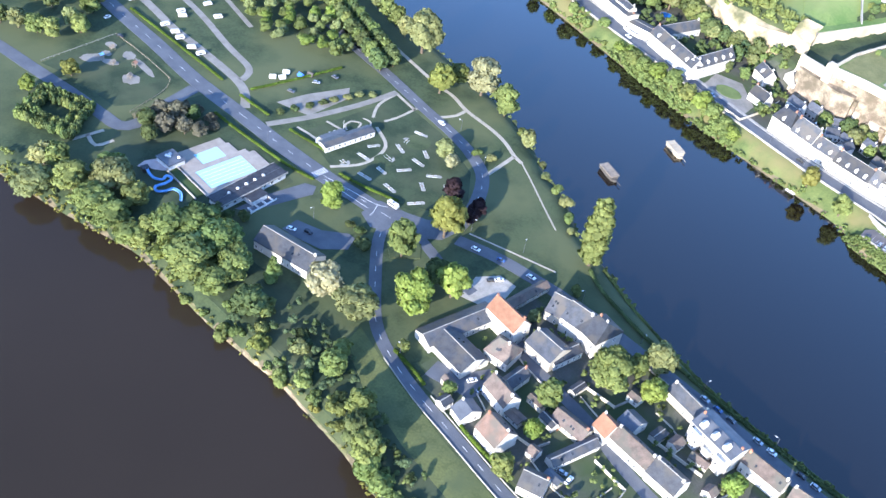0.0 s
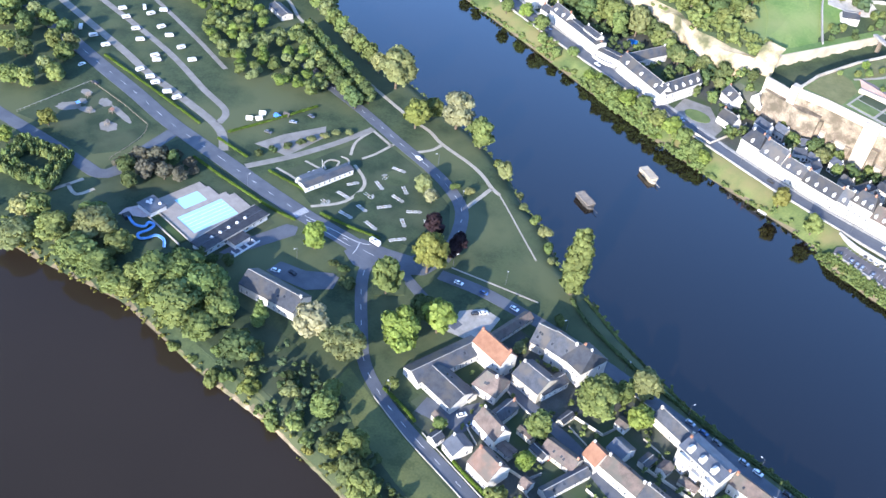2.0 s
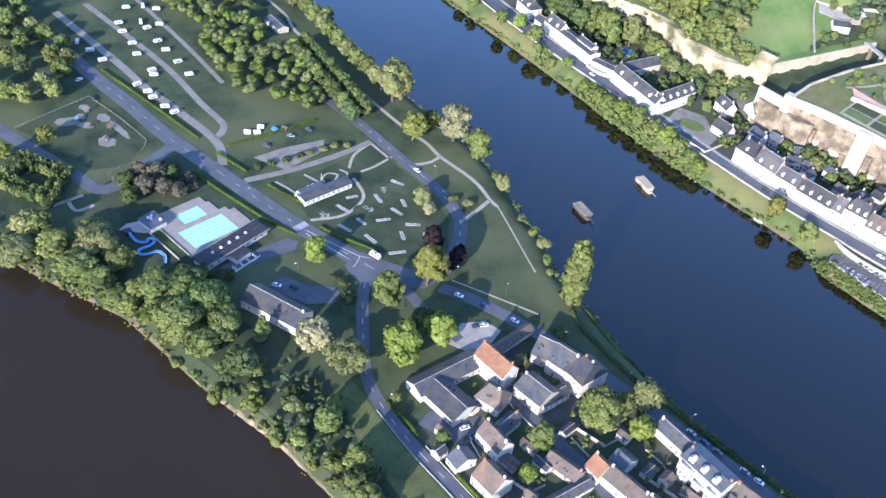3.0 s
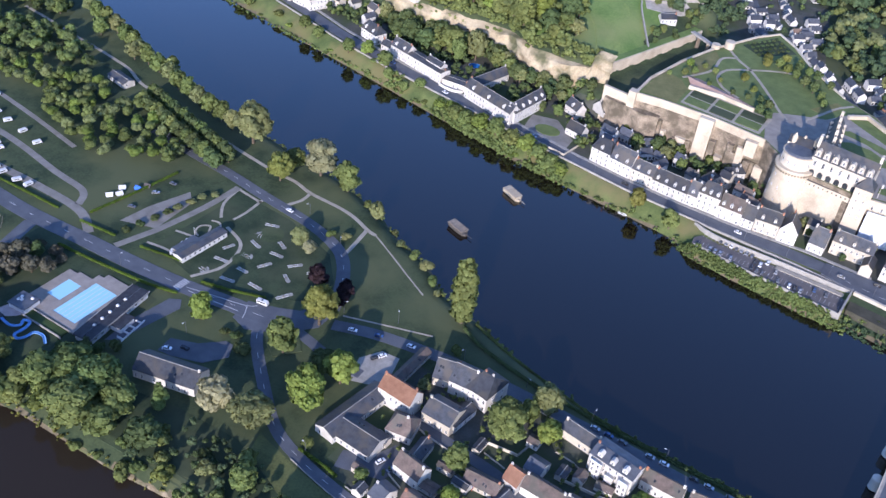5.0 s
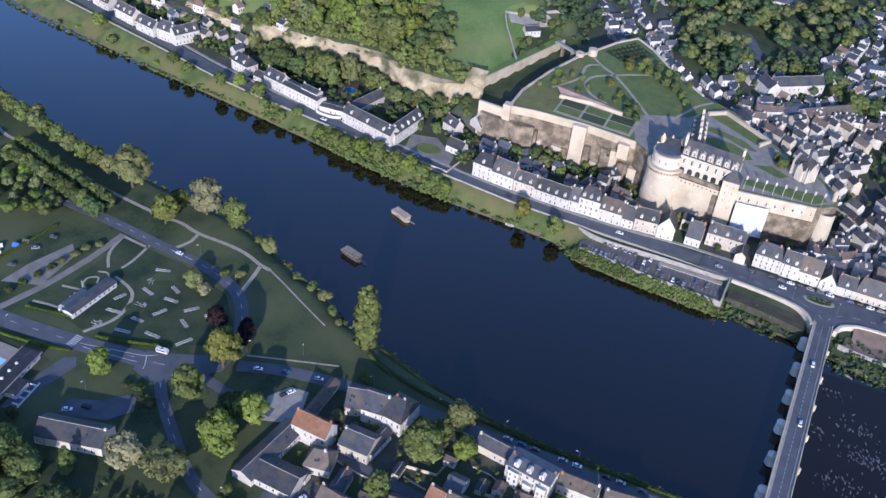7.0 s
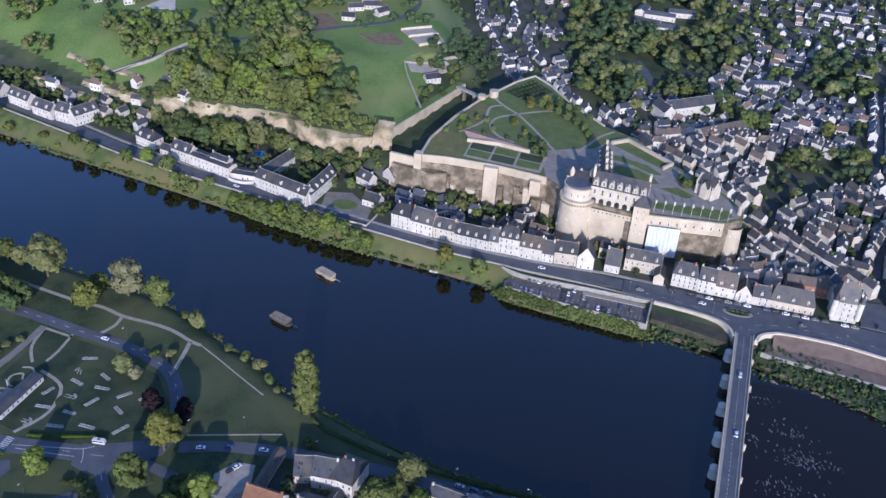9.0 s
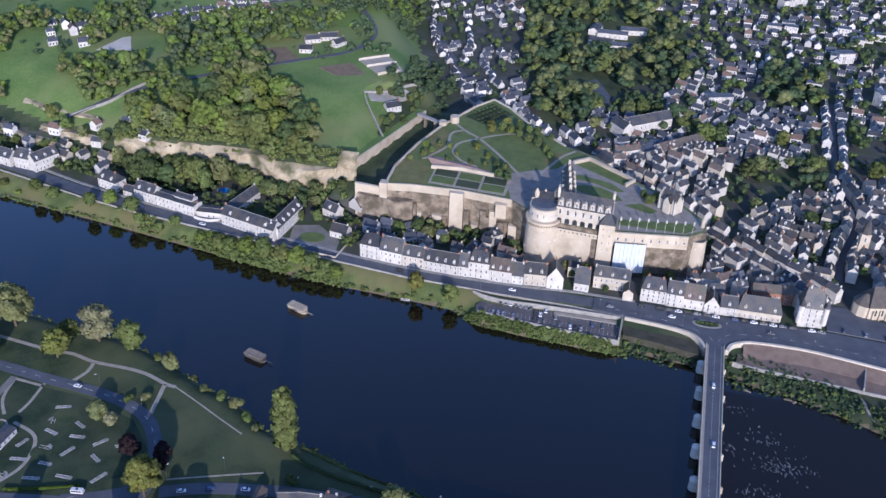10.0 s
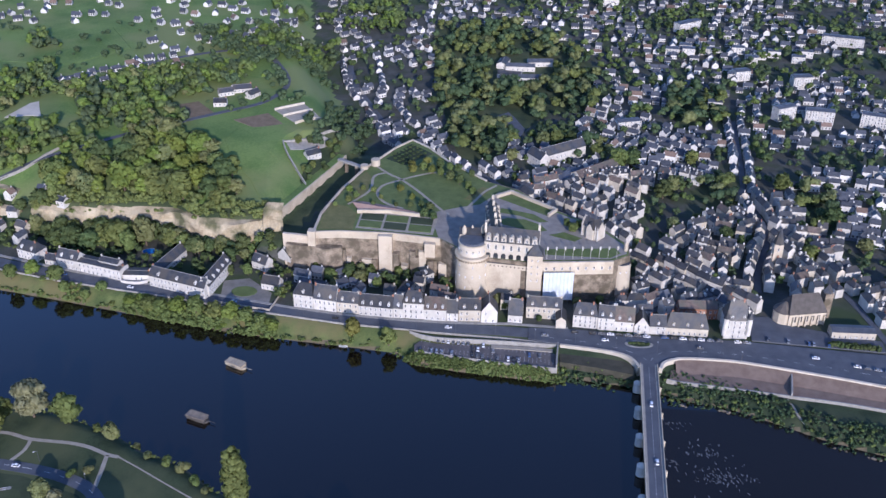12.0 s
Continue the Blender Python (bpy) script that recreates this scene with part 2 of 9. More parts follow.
def step(v, a, b):
    u = np.clip((v - a) / (b - a), 0, 1)
    return u * u * (3 - 2 * u)


def height(x, y):
    """The ground's height: two river arms, the island, the quay bank, the cliff and plateau, and the town in its valley."""
    x, y = np.asarray(x, float), np.asarray(y, float)
    dn, ds, db = y - shore_n(x), shore_s(x) - y, y - bank(x)
    island = np.minimum(-2 + 6.0 * step(dn, -4, 12), -2 + 6.0 * step(ds, -4, 9))
    span = np.maximum(road_edge(x) - bank(x), 8)
    lower = step(x, -112, -104) * (1 - step(x, -30, -20))
    bank_z = -2 + 10.2 * step(db, -4, span) * (1 - lower) + lower * (8.0 * step(db, -4, 4) + 2.2 * step(db, span - 3, span + 1))
    right = step(x, 36, 60)
    bank_z = bank_z * (1 - right) + right * (-2 + 6 * step(db, -4, 14) + 4.2 * step(y - road_edge(x), -2.4, -0.4))
    town = bank_z + 4.0 * step(y, 520, 720) + 12 * step(y, 850, 1300) + 10 * step(y, 1300, 2400)
    soft = step(x, -420, -375)
    edge = y - cliff_y(x)
    hill = (20 * step(edge, -1, 5) + 5 * step(edge, 5, 20)) * soft + (1 - soft) * 26 * step(edge, -30, 60)
    hill = hill + 8 * step(edge, 20, 110) + 8 * step(edge, 110, 350)
    east = hill_x(y) - x
    far = step(y, 650, 720)
    brink = moat_x(y) - x
    hill = np.minimum(hill, 29 - town + 0.34 * np.maximum(brink - 4, 0) + 60 * far)
    hill = hill * ((1 - far) * step(brink, 0, 3) + far * step(east, 0, 48))
    moat = step(y, 516, 524) * (1 - step(y, 650, 700)) * step(east, -32, -26) * (1 - step(brink, 0, 3))
    land = town + hill + 13.0 * moat
    return np.where(y < 0.5 * (shore_s(x) + bank(x)), island, land)


def z_at(x, y):
    return float(height(x, y))


def axis(lo, hi, stepsize, far_lo, far_hi):
    mid = list(np.arange(lo, hi + 0.1, stepsize))
    a, b, d = [], [], stepsize
    v = lo
    while v > far_lo:
        d *= 1.35
        v -= d
        a.append(v)
    v, d = hi, stepsize
    while v < far_hi:
        d *= 1.35
        v += d
        b.append(v)
    return np.array(a[::-1] + mid + b)


def grid_mesh(name, xs, ys, zf, mats, pick, smooth=True):
    X, Y = np.meshgrid(xs, ys)
    Z = zf(X, Y)
    verts = np.stack([X.ravel(), Y.ravel(), Z.ravel()], 1)
    nx, ny = len(xs), len(ys)
    i = np.arange((ny - 1) * nx).reshape(ny - 1, nx)[:, :-1].ravel()
    faces = np.stack([i, i + 1, i + nx + 1, i + nx], 1)
    me = bpy.data.meshes.new(name)
    me.from_pydata(verts.tolist(), [], faces.tolist())
    for m in mats:
        me.materials.append(m)
    centre = verts[faces].mean(1)
    me.polygons.foreach_set("material_index", pick(centre).astype(np.int32))
    me.polygons.foreach_set("use_smooth", np.full(len(faces), smooth))
    return new(name, me)


def inside_box(x, y):
    """The village's yards on the island."""
    return (x > -172 - 0.12 * (y - 190)) & (x < 60) & (y > 186) & (y < 262 + 0.02 * x)


def zone(c):
    x, y, z = c[:, 0], c[:, 1], c[:, 2]
    out = np.zeros(len(c))
    south = y > 0.5 * (shore_s(x) + bank(x))
    townish = south & (y > front(x) - 1) & (z < 31) & ~((x < hill_x(y) + 2) & (z > 16))
    out[townish] = 1
    out[(y > 1350)] = 1
    out[south & (x < -215) & (y > cliff_y(x) + 12) & (x < np.minimum(hill_x(y) - 4, moat_x(y) - 2))] = 3
    out[inside_box(x, y)] = 1
    out[south & (y < road_edge(x)) & (y < 700)] = np.where(x > -20, 5, 4)[south & (y < road_edge(x)) & (y < 700)]
    out[z < 0.6] = 2
    return out


xs = axis(-620, 300, 4.5, -6000, 6000)
ys = np.concatenate([axis(96, 690, 3.2, -2500, 690)[:-1], axis(690, 1300, 12, 690, 8000)])
ys = np.unique(np.round(ys, 3))
ground = tagged(grid_mesh("ground", xs, ys, height, (GRASS, TOWN_GROUND, MUD, FIELD, BANK_GRASS, GRASS_DARK), zone), "grassy island, river banks, town valley and green plateau", "ground", kind="structure")

for name, mat, y0, y1, label in (("water_south", WATER, 220, 3000, "calm dark blue river arm"), ("water_north", WATER_NORTH, -3000, 220, "calm brown silty river arm")):
    me = bpy.data.meshes.new(name)
    me.from_pydata([(x, y, 0) for y in (y0, y1) for x in (-6000, -600, 300, 6000)], [], [(0, 1, 5, 4), (1, 2, 6, 5), (2, 3, 7, 6)])
    me.materials.append(mat)
    tagged(new(name, me), label, "river", kind="structure")


# ---- shared builders ----
def finish(bm, name, mat, smooth=False):
    me = bpy.data.meshes.new(name)
    bm.to_mesh(me)
    bm.free()
    for m in (mat if isinstance(mat, (tuple, list)) else (mat,)):
        me.materials.append(m)
    if smooth:
        me.polygons.foreach_set("use_smooth", [True] * len(me.polygons))
    return me


def part(name, bm, mat, parent=None, label="", smooth=False):
    """Links a bmesh as one mesh object, under a thing or a part."""
    ob = new(name, finish(bm, name, mat, smooth) if isinstance(bm, bmesh.types.BMesh) else bm)
    if parent:
        ob.parent = parent
    if label:
        ob["label"] = label
    return ob


def thing(name, label, category, m=None, group="", kind=""):
    ob = new(name)
    ob.empty_display_size = 0.5
    ob.matrix_world = m or Matrix()
    return tagged(ob, label, category, group, kind)


def box(bm, x0, y0, z0, x1, y1, z1, m=None):
    vs = [bm.verts.new(p) for p in ((x0, y0, z0), (x1, y0, z0), (x1, y1, z0), (x0, y1, z0), (x0, y0, z1), (x1, y0, z1), (x1, y1, z1), (x0, y1, z1))]
    if m:
        for v in vs:
            v.co = m @ v.co
    for f in ((3, 2, 1, 0), (4, 5, 6, 7), (0, 1, 5, 4), (1, 2, 6, 5), (2, 3, 7, 6), (3, 0, 4, 7)):
        bm.faces.new([vs[i] for i in f])
    return bm


def tube(bm, x, y, z0, z1, r0, r1, n=16, caps=True):
    a = [bm.verts.new((x + r0 * math.cos(2 * math.pi * i / n), y + r0 * math.sin(2 * math.pi * i / n), z0)) for i in range(n)]
    b = [bm.verts.new((x + r1 * math.cos(2 * math.pi * i / n), y + r1 * math.sin(2 * math.pi * i / n), z1)) for i in range(n)]
    for i in range(n):
        bm.faces.new((a[i], a[(i + 1) % n], b[(i + 1) % n], b[i]))
    if caps:
        bm.faces.new(b)
        bm.faces.new(a[::-1])
    return bm


def prism(bm, pts, z0, z1):
    """A polygon (counter-clockwise) drawn up from z0 to z1."""
    a = [bm.verts.new((x, y, z0)) for x, y in pts]
    b = [bm.verts.new((x, y, z1)) for x, y in pts]
    for i in range(len(pts)):
        j = (i + 1) % len(pts)
        bm.faces.new((a[i], a[j], b[j], b[i]))
    bm.faces.new(b)
    bm.faces.new(a[::-1])
    return bm


def smooth_line(pts, spacing=3.0):
    """A rounded line through the points, cut evenly."""
    p = [Vector(q).to_3d() for q in pts]
    out = []
    for i in range(len(p) - 1):
        a, b, c, d = p[max(i - 1, 0)], p[i], p[i + 1], p[min(i + 2, len(p) - 1)]
        n = max(1, int((c - b).length / spacing))
        for k in range(n):
            t = k / n
            out.append(0.5 * (2 * b + (c - a) * t + (2 * a - 5 * b + 4 * c - d) * t * t + (3 * b - a - 3 * c + d) * t ** 3))
    return out + [p[-1]]


def ribbon(bm, line, width, lift=0.12, thick=0.3, off=0.0, level=None):
    """A strip along a line that lies on the ground, with side faces."""
    rows = []
    for i, p in enumerate(line):
        d = (line[min(i + 1, len(line) - 1)] - line[max(i - 1, 0)]).normalized()
        n = Vector((-d.y, d.x, 0))
        w = width(i / max(1, len(line) - 1)) if callable(width) else width
        a, b = p + n * (off + w / 2), p + n * (off - w / 2)
        za = (level if level is not None else max(z_at(a.x, a.y), z_at(b.x, b.y), z_at(p.x, p.y))) + lift
        rows.append([bm.verts.new((q.x, q.y, z)) for q, z in ((a, za - thick), (a, za), (b, za), (b, za - thick))])
    for r, s in zip(rows, rows[1:]):
        for k in range(3):
            bm.faces.new((r[k], r[k + 1], s[k + 1], s[k]))
    bm.faces.new(rows[0][::-1])
    bm.faces.new(rows[-1])
    return bm

# ---- roads, paths and pavements ----
def road(name, pts, width, mat, label, lift=0.12, category="road", level=None, spacing=3.0, thick=0.3):
    line = smooth_line(pts, spacing)
    ob = part(name, ribbon(bmesh.new(), line, width, lift, thick, 0, level), mat)
    tagged(ob, label, category, kind="structure")
    return ob, line


def dashes(name, line, parent, long=3.0, gap=4.0, width=0.22, off=0.0, lift=0.16, level=None):
    """Painted dashes along a line, each a thin piece of its own."""
    run, i = 0.0, 0
    while i < len(line) - 1:
        j = i
        seg = [line[i]]
        acc = 0.0
        while j < len(line) - 1 and acc < long:
            acc += (line[j + 1] - line[j]).length
            j += 1
            seg.append(line[j])
        part(name, ribbon(bmesh.new(), seg, width, lift, 0.03, off, level), WHITE_LINE, parent)
        acc = 0.0
        while j < len(line) - 1 and acc < gap:
            acc += (line[j + 1] - line[j]).length
            j += 1
        i = j


SOUTH_LANE = [(-222, 256), (-203, 263), (-184, 267), (-165, 270), (-149, 271), (-131, 272), (-110, 272), (-89, 272), (-66, 272), (-48, 271), (0, 272), (60, 274)]
LANE_NORTH = [(-40, 176), (-75, 175), (-109, 176), (-141, 179), (-163, 181), (-185, 185), (-203, 192), (-222, 207), (-241, 224), (-250, 236)]
MAIN = [(-238, 245), (-251, 240), (-270, 237), (-294, 233), (-323, 230), (-356, 228), (-382, 226), (-405, 225), (-438, 226), (-482, 226), (-560, 228)]
PARK_ROAD = [(-228, 262), (-232, 273), (-241, 289), (-252, 301), (-268, 308), (-287, 312), (-316, 315), (-347, 319), (-374, 321), (-410, 325)]
QUAY = [(x, 0.5 * (float(road_edge(x)) + float(front(x)))) for x in range(-700, 31, 30)] + [(60, 449), (100, 447), (160, 441), (300, 412)]

lane_n, line_n = road("road_north", LANE_NORTH, 5.6, ASPHALT, "grey asphalt lane along the island's northern meadow", 0.14)
main, line_m = road("road_main", MAIN, 9.6, ASPHALT, "grey asphalt road past the pool and park", 0.16)
park, line_p = road("road_park", PARK_ROAD, 7.0, ASPHALT, "grey curved asphalt road through the park", 0.15)
lane_s, line_s = road("road_south", SOUTH_LANE, 7.0, ASPHALT, "grey asphalt lane along the island's southern bank", 0.13)
inner, line_i = road("road_inner", [(-247, 243), (-238, 243), (-226, 241), (-209, 238), (-192, 238)], 5.5, ASPHALT, "short grey lane between trees", 0.11)
street, line_v = road("road_village", [(-160, 233), (-150, 230), (-132, 228), (-113, 226), (-93, 221), (-70, 218), (-30, 214), (40, 212)], 5.5, ASPHALT, "narrow village street between houses", 0.1)
quay, line_q = road("road_quay", QUAY, lambda t: 9.5, ASPHALT, "dark asphalt quay road below the white house fronts", 0.2)
dashes("lane_dash", line_n, lane_n, 3, 6, 0.22)
dashes("lane_dash", line_m, main, 3, 8, 0.2, lift=0.2)
dashes("lane_dash", line_p, park, 3, 5, 0.22, lift=0.19)
west, line_w = road("road_west", [(-600, 132), (-520, 146), (-477, 155), (-449, 160), (-417, 166), (-394, 169.5), (-381, 172), (-378, 180), (-384, 197), (-391, 221)], 7.6, ASPHALT, "grey asphalt lane past the play ground", 0.1)
for pts, w in (([(-600, 384), (-558, 379), (-533, 375), (-513, 373), (-492, 370), (-477, 367), (-458, 359), (-439, 356), (-420, 350), (-359, 341), (-327, 337), (-312, 336.8), (-298.5, 333.6), (-277, 332.9), (-264.7, 330.7), (-253.6, 326.4), (-247.2, 325.4)], 2.2), ([(-253.6, 326), (-252.1, 317.2), (-250.2, 303.4)], 2.2), ([(-298.2, 333.1), (-297.6, 325.2), (-301.4, 315.7)], 2.0), ([(-247.2, 325.4), (-233.6, 318.5), (-215.5, 308.8), (-200.3, 300.9)], 0.8),
               ([(-222, 264), (-200, 272), (-180, 279)], 0.9), ([(-334, 246), (-326, 247.5), (-319, 248)], 1.4), ([(-330, 262), (-320, 264)], 1.4), ([(-331, 312), (-328, 296), (-320, 285)], 1.6),
               ([(-314, 311), (-313, 296), (-314, 288)], 1.6), ([(-313, 309), (-332, 311)], 1.6), ([(-298, 240), (-291, 256), (-296, 274), (-312, 281)], 1.8)):
    road("path", pts, w, PATH_SAND, "pale sandy footpath through the grass", 0.09, "path")
road("road_kiosk", [(-344, 234), (-340, 248), (-337, 260), (-333, 287), (-332, 312)], 4.0, GRAVEL, "pale gravel drive beside the flower beds", 0.1)
for pts, w in (([(-560, 247), (-483, 245), (-451, 243), (-418, 244), (-381, 243), (-362, 233)], 5.0), ([(-560, 268), (-471, 266), (-419, 259), (-393, 256), (-385, 246)], 4.0), ([(-560, 300), (-480, 290), (-430, 282)], 3)):
    road("road_camping", pts, w, GRAVEL, "grey gravel lane of the camping ground", 0.08)

# ---- trees ----
def leaf_cloud(rng, blobs, count, size, core=0.92):
    """Leaf clumps: bent four-cornered sprays on the skins of many overlapping lobes, each round a dense heart of six larger sprays."""
    c = np.array([b[:3] for b in blobs])
    r = np.array([b[3] for b in blobs])
    k = rng.choice(len(blobs), count, p=r ** 2 / (r ** 2).sum())
    d = rng.normal(size=(count, 3))
    d /= np.linalg.norm(d, axis=1)[:, None]
    d[:, 2] = np.where(d[:, 2] < -0.3, -d[:, 2] * 0.6, d[:, 2])
    p = c[k] + d * (r[k] * rng.uniform(0.80, 1.06, count))[:, None] * np.array([1, 1, 0.85])
    n = d + rng.normal(size=(count, 3)) * 0.45
    n /= np.linalg.norm(n, axis=1)[:, None]
    u = np.cross(n, rng.normal(size=(count, 3)))
    u /= np.linalg.norm(u, axis=1)[:, None]
    v = np.cross(n, u)
    s = (size * rng.uniform(0.6, 1.4, count))[:, None]
    q = np.stack([p - u * s - v * s * 0.6 - n * s * 0.25, p + u * s * 0.9 - v * s * 0.7, p + u * s * 0.8 + v * s - n * s * 0.3, p - u * s * 0.7 + v * s * 0.9], 1)
    soft = 0.75 * d + 0.45 * n + np.array([0, 0, 0.15])
    soft /= np.linalg.norm(soft, axis=1)[:, None]
    sprays = np.concatenate([q, np.repeat(soft[:, None, :], 4, 1)], 2).reshape(-1, 6)
    turn, _ = np.linalg.qr(rng.normal(size=(len(blobs), 3, 3)))
    cube = np.array([[(x, y, z) for x, y, z in face] for face in (((-1, -1, -1), (-1, 1, -1), (1, 1, -1), (1, -1, -1)), ((-1, -1, 1), (1, -1, 1), (1, 1, 1), (-1, 1, 1)), ((-1, -1, -1), (1, -1, -1), (1, -1, 1), (-1, -1, 1)), ((1, 1, -1), (-1, 1, -1), (-1, 1, 1), (1, 1, 1)), ((1, -1, -1), (1, 1, -1), (1, 1, 1), (1, -1, 1)), ((-1, 1, -1), (-1, -1, -1), (-1, -1, 1), (-1, 1, 1)))]) / math.sqrt(3)
    way = np.einsum("bij,fvj->bfvi", turn, cube)
    heart = c[:, None, None, :] + way * (r * core)[:, None, None, None] * np.array([1, 1, 0.85])
    lean = way + np.array([0, 0, 0.2])
    lean /= np.linalg.norm(lean, axis=3)[..., None]
    return np.concatenate([sprays, np.concatenate([heart, lean], 3).reshape(-1, 6)])


def quads_mesh(name, verts, mat):
    n = len(verts) // 4
    me = bpy.data.meshes.new(name)
    me.from_pydata(verts[:, :3].tolist(), [], np.arange(n * 4).reshape(n, 4).tolist())
    me.normals_split_custom_set_from_vertices(verts[:, 3:])
    me.materials.append(mat)
    return me


def crown_blobs(rng, r, h, kind):
    """Lobes of a crown of radius r and height h, standing on z = 0."""
    out = []
    if kind == "poplar":
        for i in range(46):
            f = i / 45
            rad = r * (0.5 + 0.5 * math.sin(math.pi * min(1, 0.22 + f * 0.72)))
            a = i * 2.4 + rng.uniform(-0.4, 0.4)
            out.append((math.cos(a) * rad * 0.42, math.sin(a) * rad * 0.42, h * (0.08 + 0.86 * f), rad * rng.uniform(0.4, 0.52)))
    elif kind == "cone":
        for i in range(18):
            f = i / 17
            rad = r * (1 - 0.8 * f)
            a = rng.uniform(0, 6.28)
            out.append((math.cos(a) * rad * 0.4, math.sin(a) * rad * 0.4, h * (0.12 + 0.84 * f), max(0.5, rad * 0.55)))
    elif kind == "bush":
        for i in range(9):
            a, d = rng.uniform(0, 6.28), r * 0.6 * math.sqrt(rng.uniform(0, 1))
            out.append((math.cos(a) * d, math.sin(a) * d, h * rng.uniform(0.3, 0.62), r * rng.uniform(0.33, 0.5)))
    else:
        for i in range(34):
            a, f = rng.uniform(0, 6.28), rng.uniform(0, 1)
            wide = math.sin(math.pi * (0.2 + 0.68 * f)) ** 0.8
            d = r * 0.7 * wide * math.sqrt(rng.uniform(0.1, 1))
            out.append((math.cos(a) * d, math.sin(a) * d, h * (0.26 + 0.62 * f), r * rng.uniform(0.24, 0.42)))
        for i in range(5):
            out.append((rng.uniform(-0.15, 0.15) * r, rng.uniform(-0.15, 0.15) * r, h * (0.36 + 0.09 * i), r * rng.uniform(0.5, 0.6)))
    return out


def trunk_mesh(rng, r, h, kind):
    bm = bmesh.new()
    t = max(0.12, 0.035 * h)
    tube(bm, 0, 0, -0.6, h * 0.35, t, t * 0.7, 7, False)
    tube(bm, 0, 0, h * 0.35, h * (0.9 if kind in ("poplar", "cone") else 0.62), t * 0.7, t * 0.25, 7, False)
    if kind not in ("poplar", "cone"):
        for i in range(5):
            a, n = i * 1.256 + rng.uniform(-0.3, 0.3), 5
            base, tip = Vector((0, 0, h * rng.uniform(0.22, 0.4))), Vector((math.cos(a) * r * 0.6, math.sin(a) * r * 0.6, h * rng.uniform(0.5, 0.75)))
            side = (tip - base).cross(Vector((0, 0, 1))).normalized()
            up = side.cross((tip - base).normalized())
            ra = [bm.verts.new(base + (side * math.cos(k * 6.283 / n) + up * math.sin(k * 6.283 / n)) * t * 0.45) for k in range(n)]
            rb = [bm.verts.new(tip + (side * math.cos(k * 6.283 / n) + up * math.sin(k * 6.283 / n)) * t * 0.12) for k in range(n)]
            for k in range(n):
                bm.faces.new((ra[k], ra[(k + 1) % n], rb[(k + 1) % n], rb[k]))
    return finish(bm, "trunk", BARK, True)


TREES = {}


def tree_model(kind, mat, variant, far=0):
    """Trunk and crown meshes of a tree of unit crown radius five metres."""
    key = (kind, mat.name, variant, far)
    if key not in TREES:
        rng = np.random.default_rng(abs(hash(kind)) % 1 + variant * 17 + len(kind) * 101 + len(mat.name) * 7)
        r = 5.0
        h = {"poplar": 26.0, "cone": 15.0, "bush": 5.0}.get(kind, 11.5)
        n, s = {"poplar": (3400, 0.52), "cone": (1400, 0.48), "bush": (640, 0.52)}.get(kind, (2100, 0.52))
        n, s = ((n, s), (int(n * 0.44), s * 1.25), (int(n * 2.3), s * 0.6))[far]
        crown = quads_mesh("crown", leaf_cloud(rng, crown_blobs(rng, r, h, kind), n, s), mat)
        TREES[key] = (trunk_mesh(rng, r, h, kind), crown)
    return TREES[key]


def plant(x, y, r, mat=LEAF, kind="round", variant=0, label="", name="tree", tall=1.0, spin=None, category="tree", group=""):
    """A tree of crown radius r on the ground at x, y."""
    trunk, crown = tree_model(kind, mat, variant, 1 if y > 400 or x < -360 else 2 if r > 9 else 0)
    s = r / 5.0
    ob = thing(name, label, category, group=group)
    ob.matrix_world = Matrix.LocRotScale((x, y, z_at(x, y)), Euler((0, 0, spin if spin is not None else random.uniform(0, 6.28))), (s, s, s * tall))
    part("trunk", trunk, BARK, ob)
    part("crown", crown, mat, ob)
    return ob


BANK_TREE = "tall leafy green tree on the island's northern bank"
for i, (x, y, r, m, tall) in enumerate([
        (-357, 118, 10.5, LEAF_PALE, 0.58), (-371, 129, 7.1, LEAF_PALE, 0.70), (-366, 134, 7.4, LEAF, 0.70), (-347, 131, 10.0, LEAF, 0.62), (-329, 132, 10.5, LEAF, 0.58), (-338, 147, 12.0, LEAF_PALE, 0.55), (-347, 151, 9.0, LEAF, 0.53),
        (-316, 134, 9.4, LEAF, 0.58), (-305, 136, 8.0, LEAF, 0.55), (-299, 138, 5.6, LEAF, 0.62), (-323, 149, 8.4, LEAF, 0.53), (-294, 151, 11.2, LEAF, 0.58), (-292, 162, 10.6, LEAF, 0.55), (-273, 161, 12.8, LEAF, 0.58),
        (-270, 146, 13.2, LEAF, 0.58), (-284, 143, 7.6, LEAF_YELLOW, 0.62), (-260, 160, 10.0, LEAF, 0.60), (-256, 148, 8.4, LEAF, 0.58), (-302, 145, 6.4, LEAF, 0.62), (-238, 153, 8.6, LEAF_DARK, 0.63), (-234, 158, 5.4, LEAF, 0.55),
        (-191, 160, 6.6, LEAF, 0.85), (-197, 169, 5.0, LEAF, 0.7), (-168, 156, 6.8, LEAF, 1.0), (-161, 148, 6.4, LEAF_DARK, 1.1), (-152, 146, 7.4, LEAF, 1.0), (-148, 143, 6.6, LEAF, 0.7), (-140, 143, 5.4, LEAF, 0.7)]):
    plant(x, y, r, m, "round", i % 4, BANK_TREE, tall=tall)
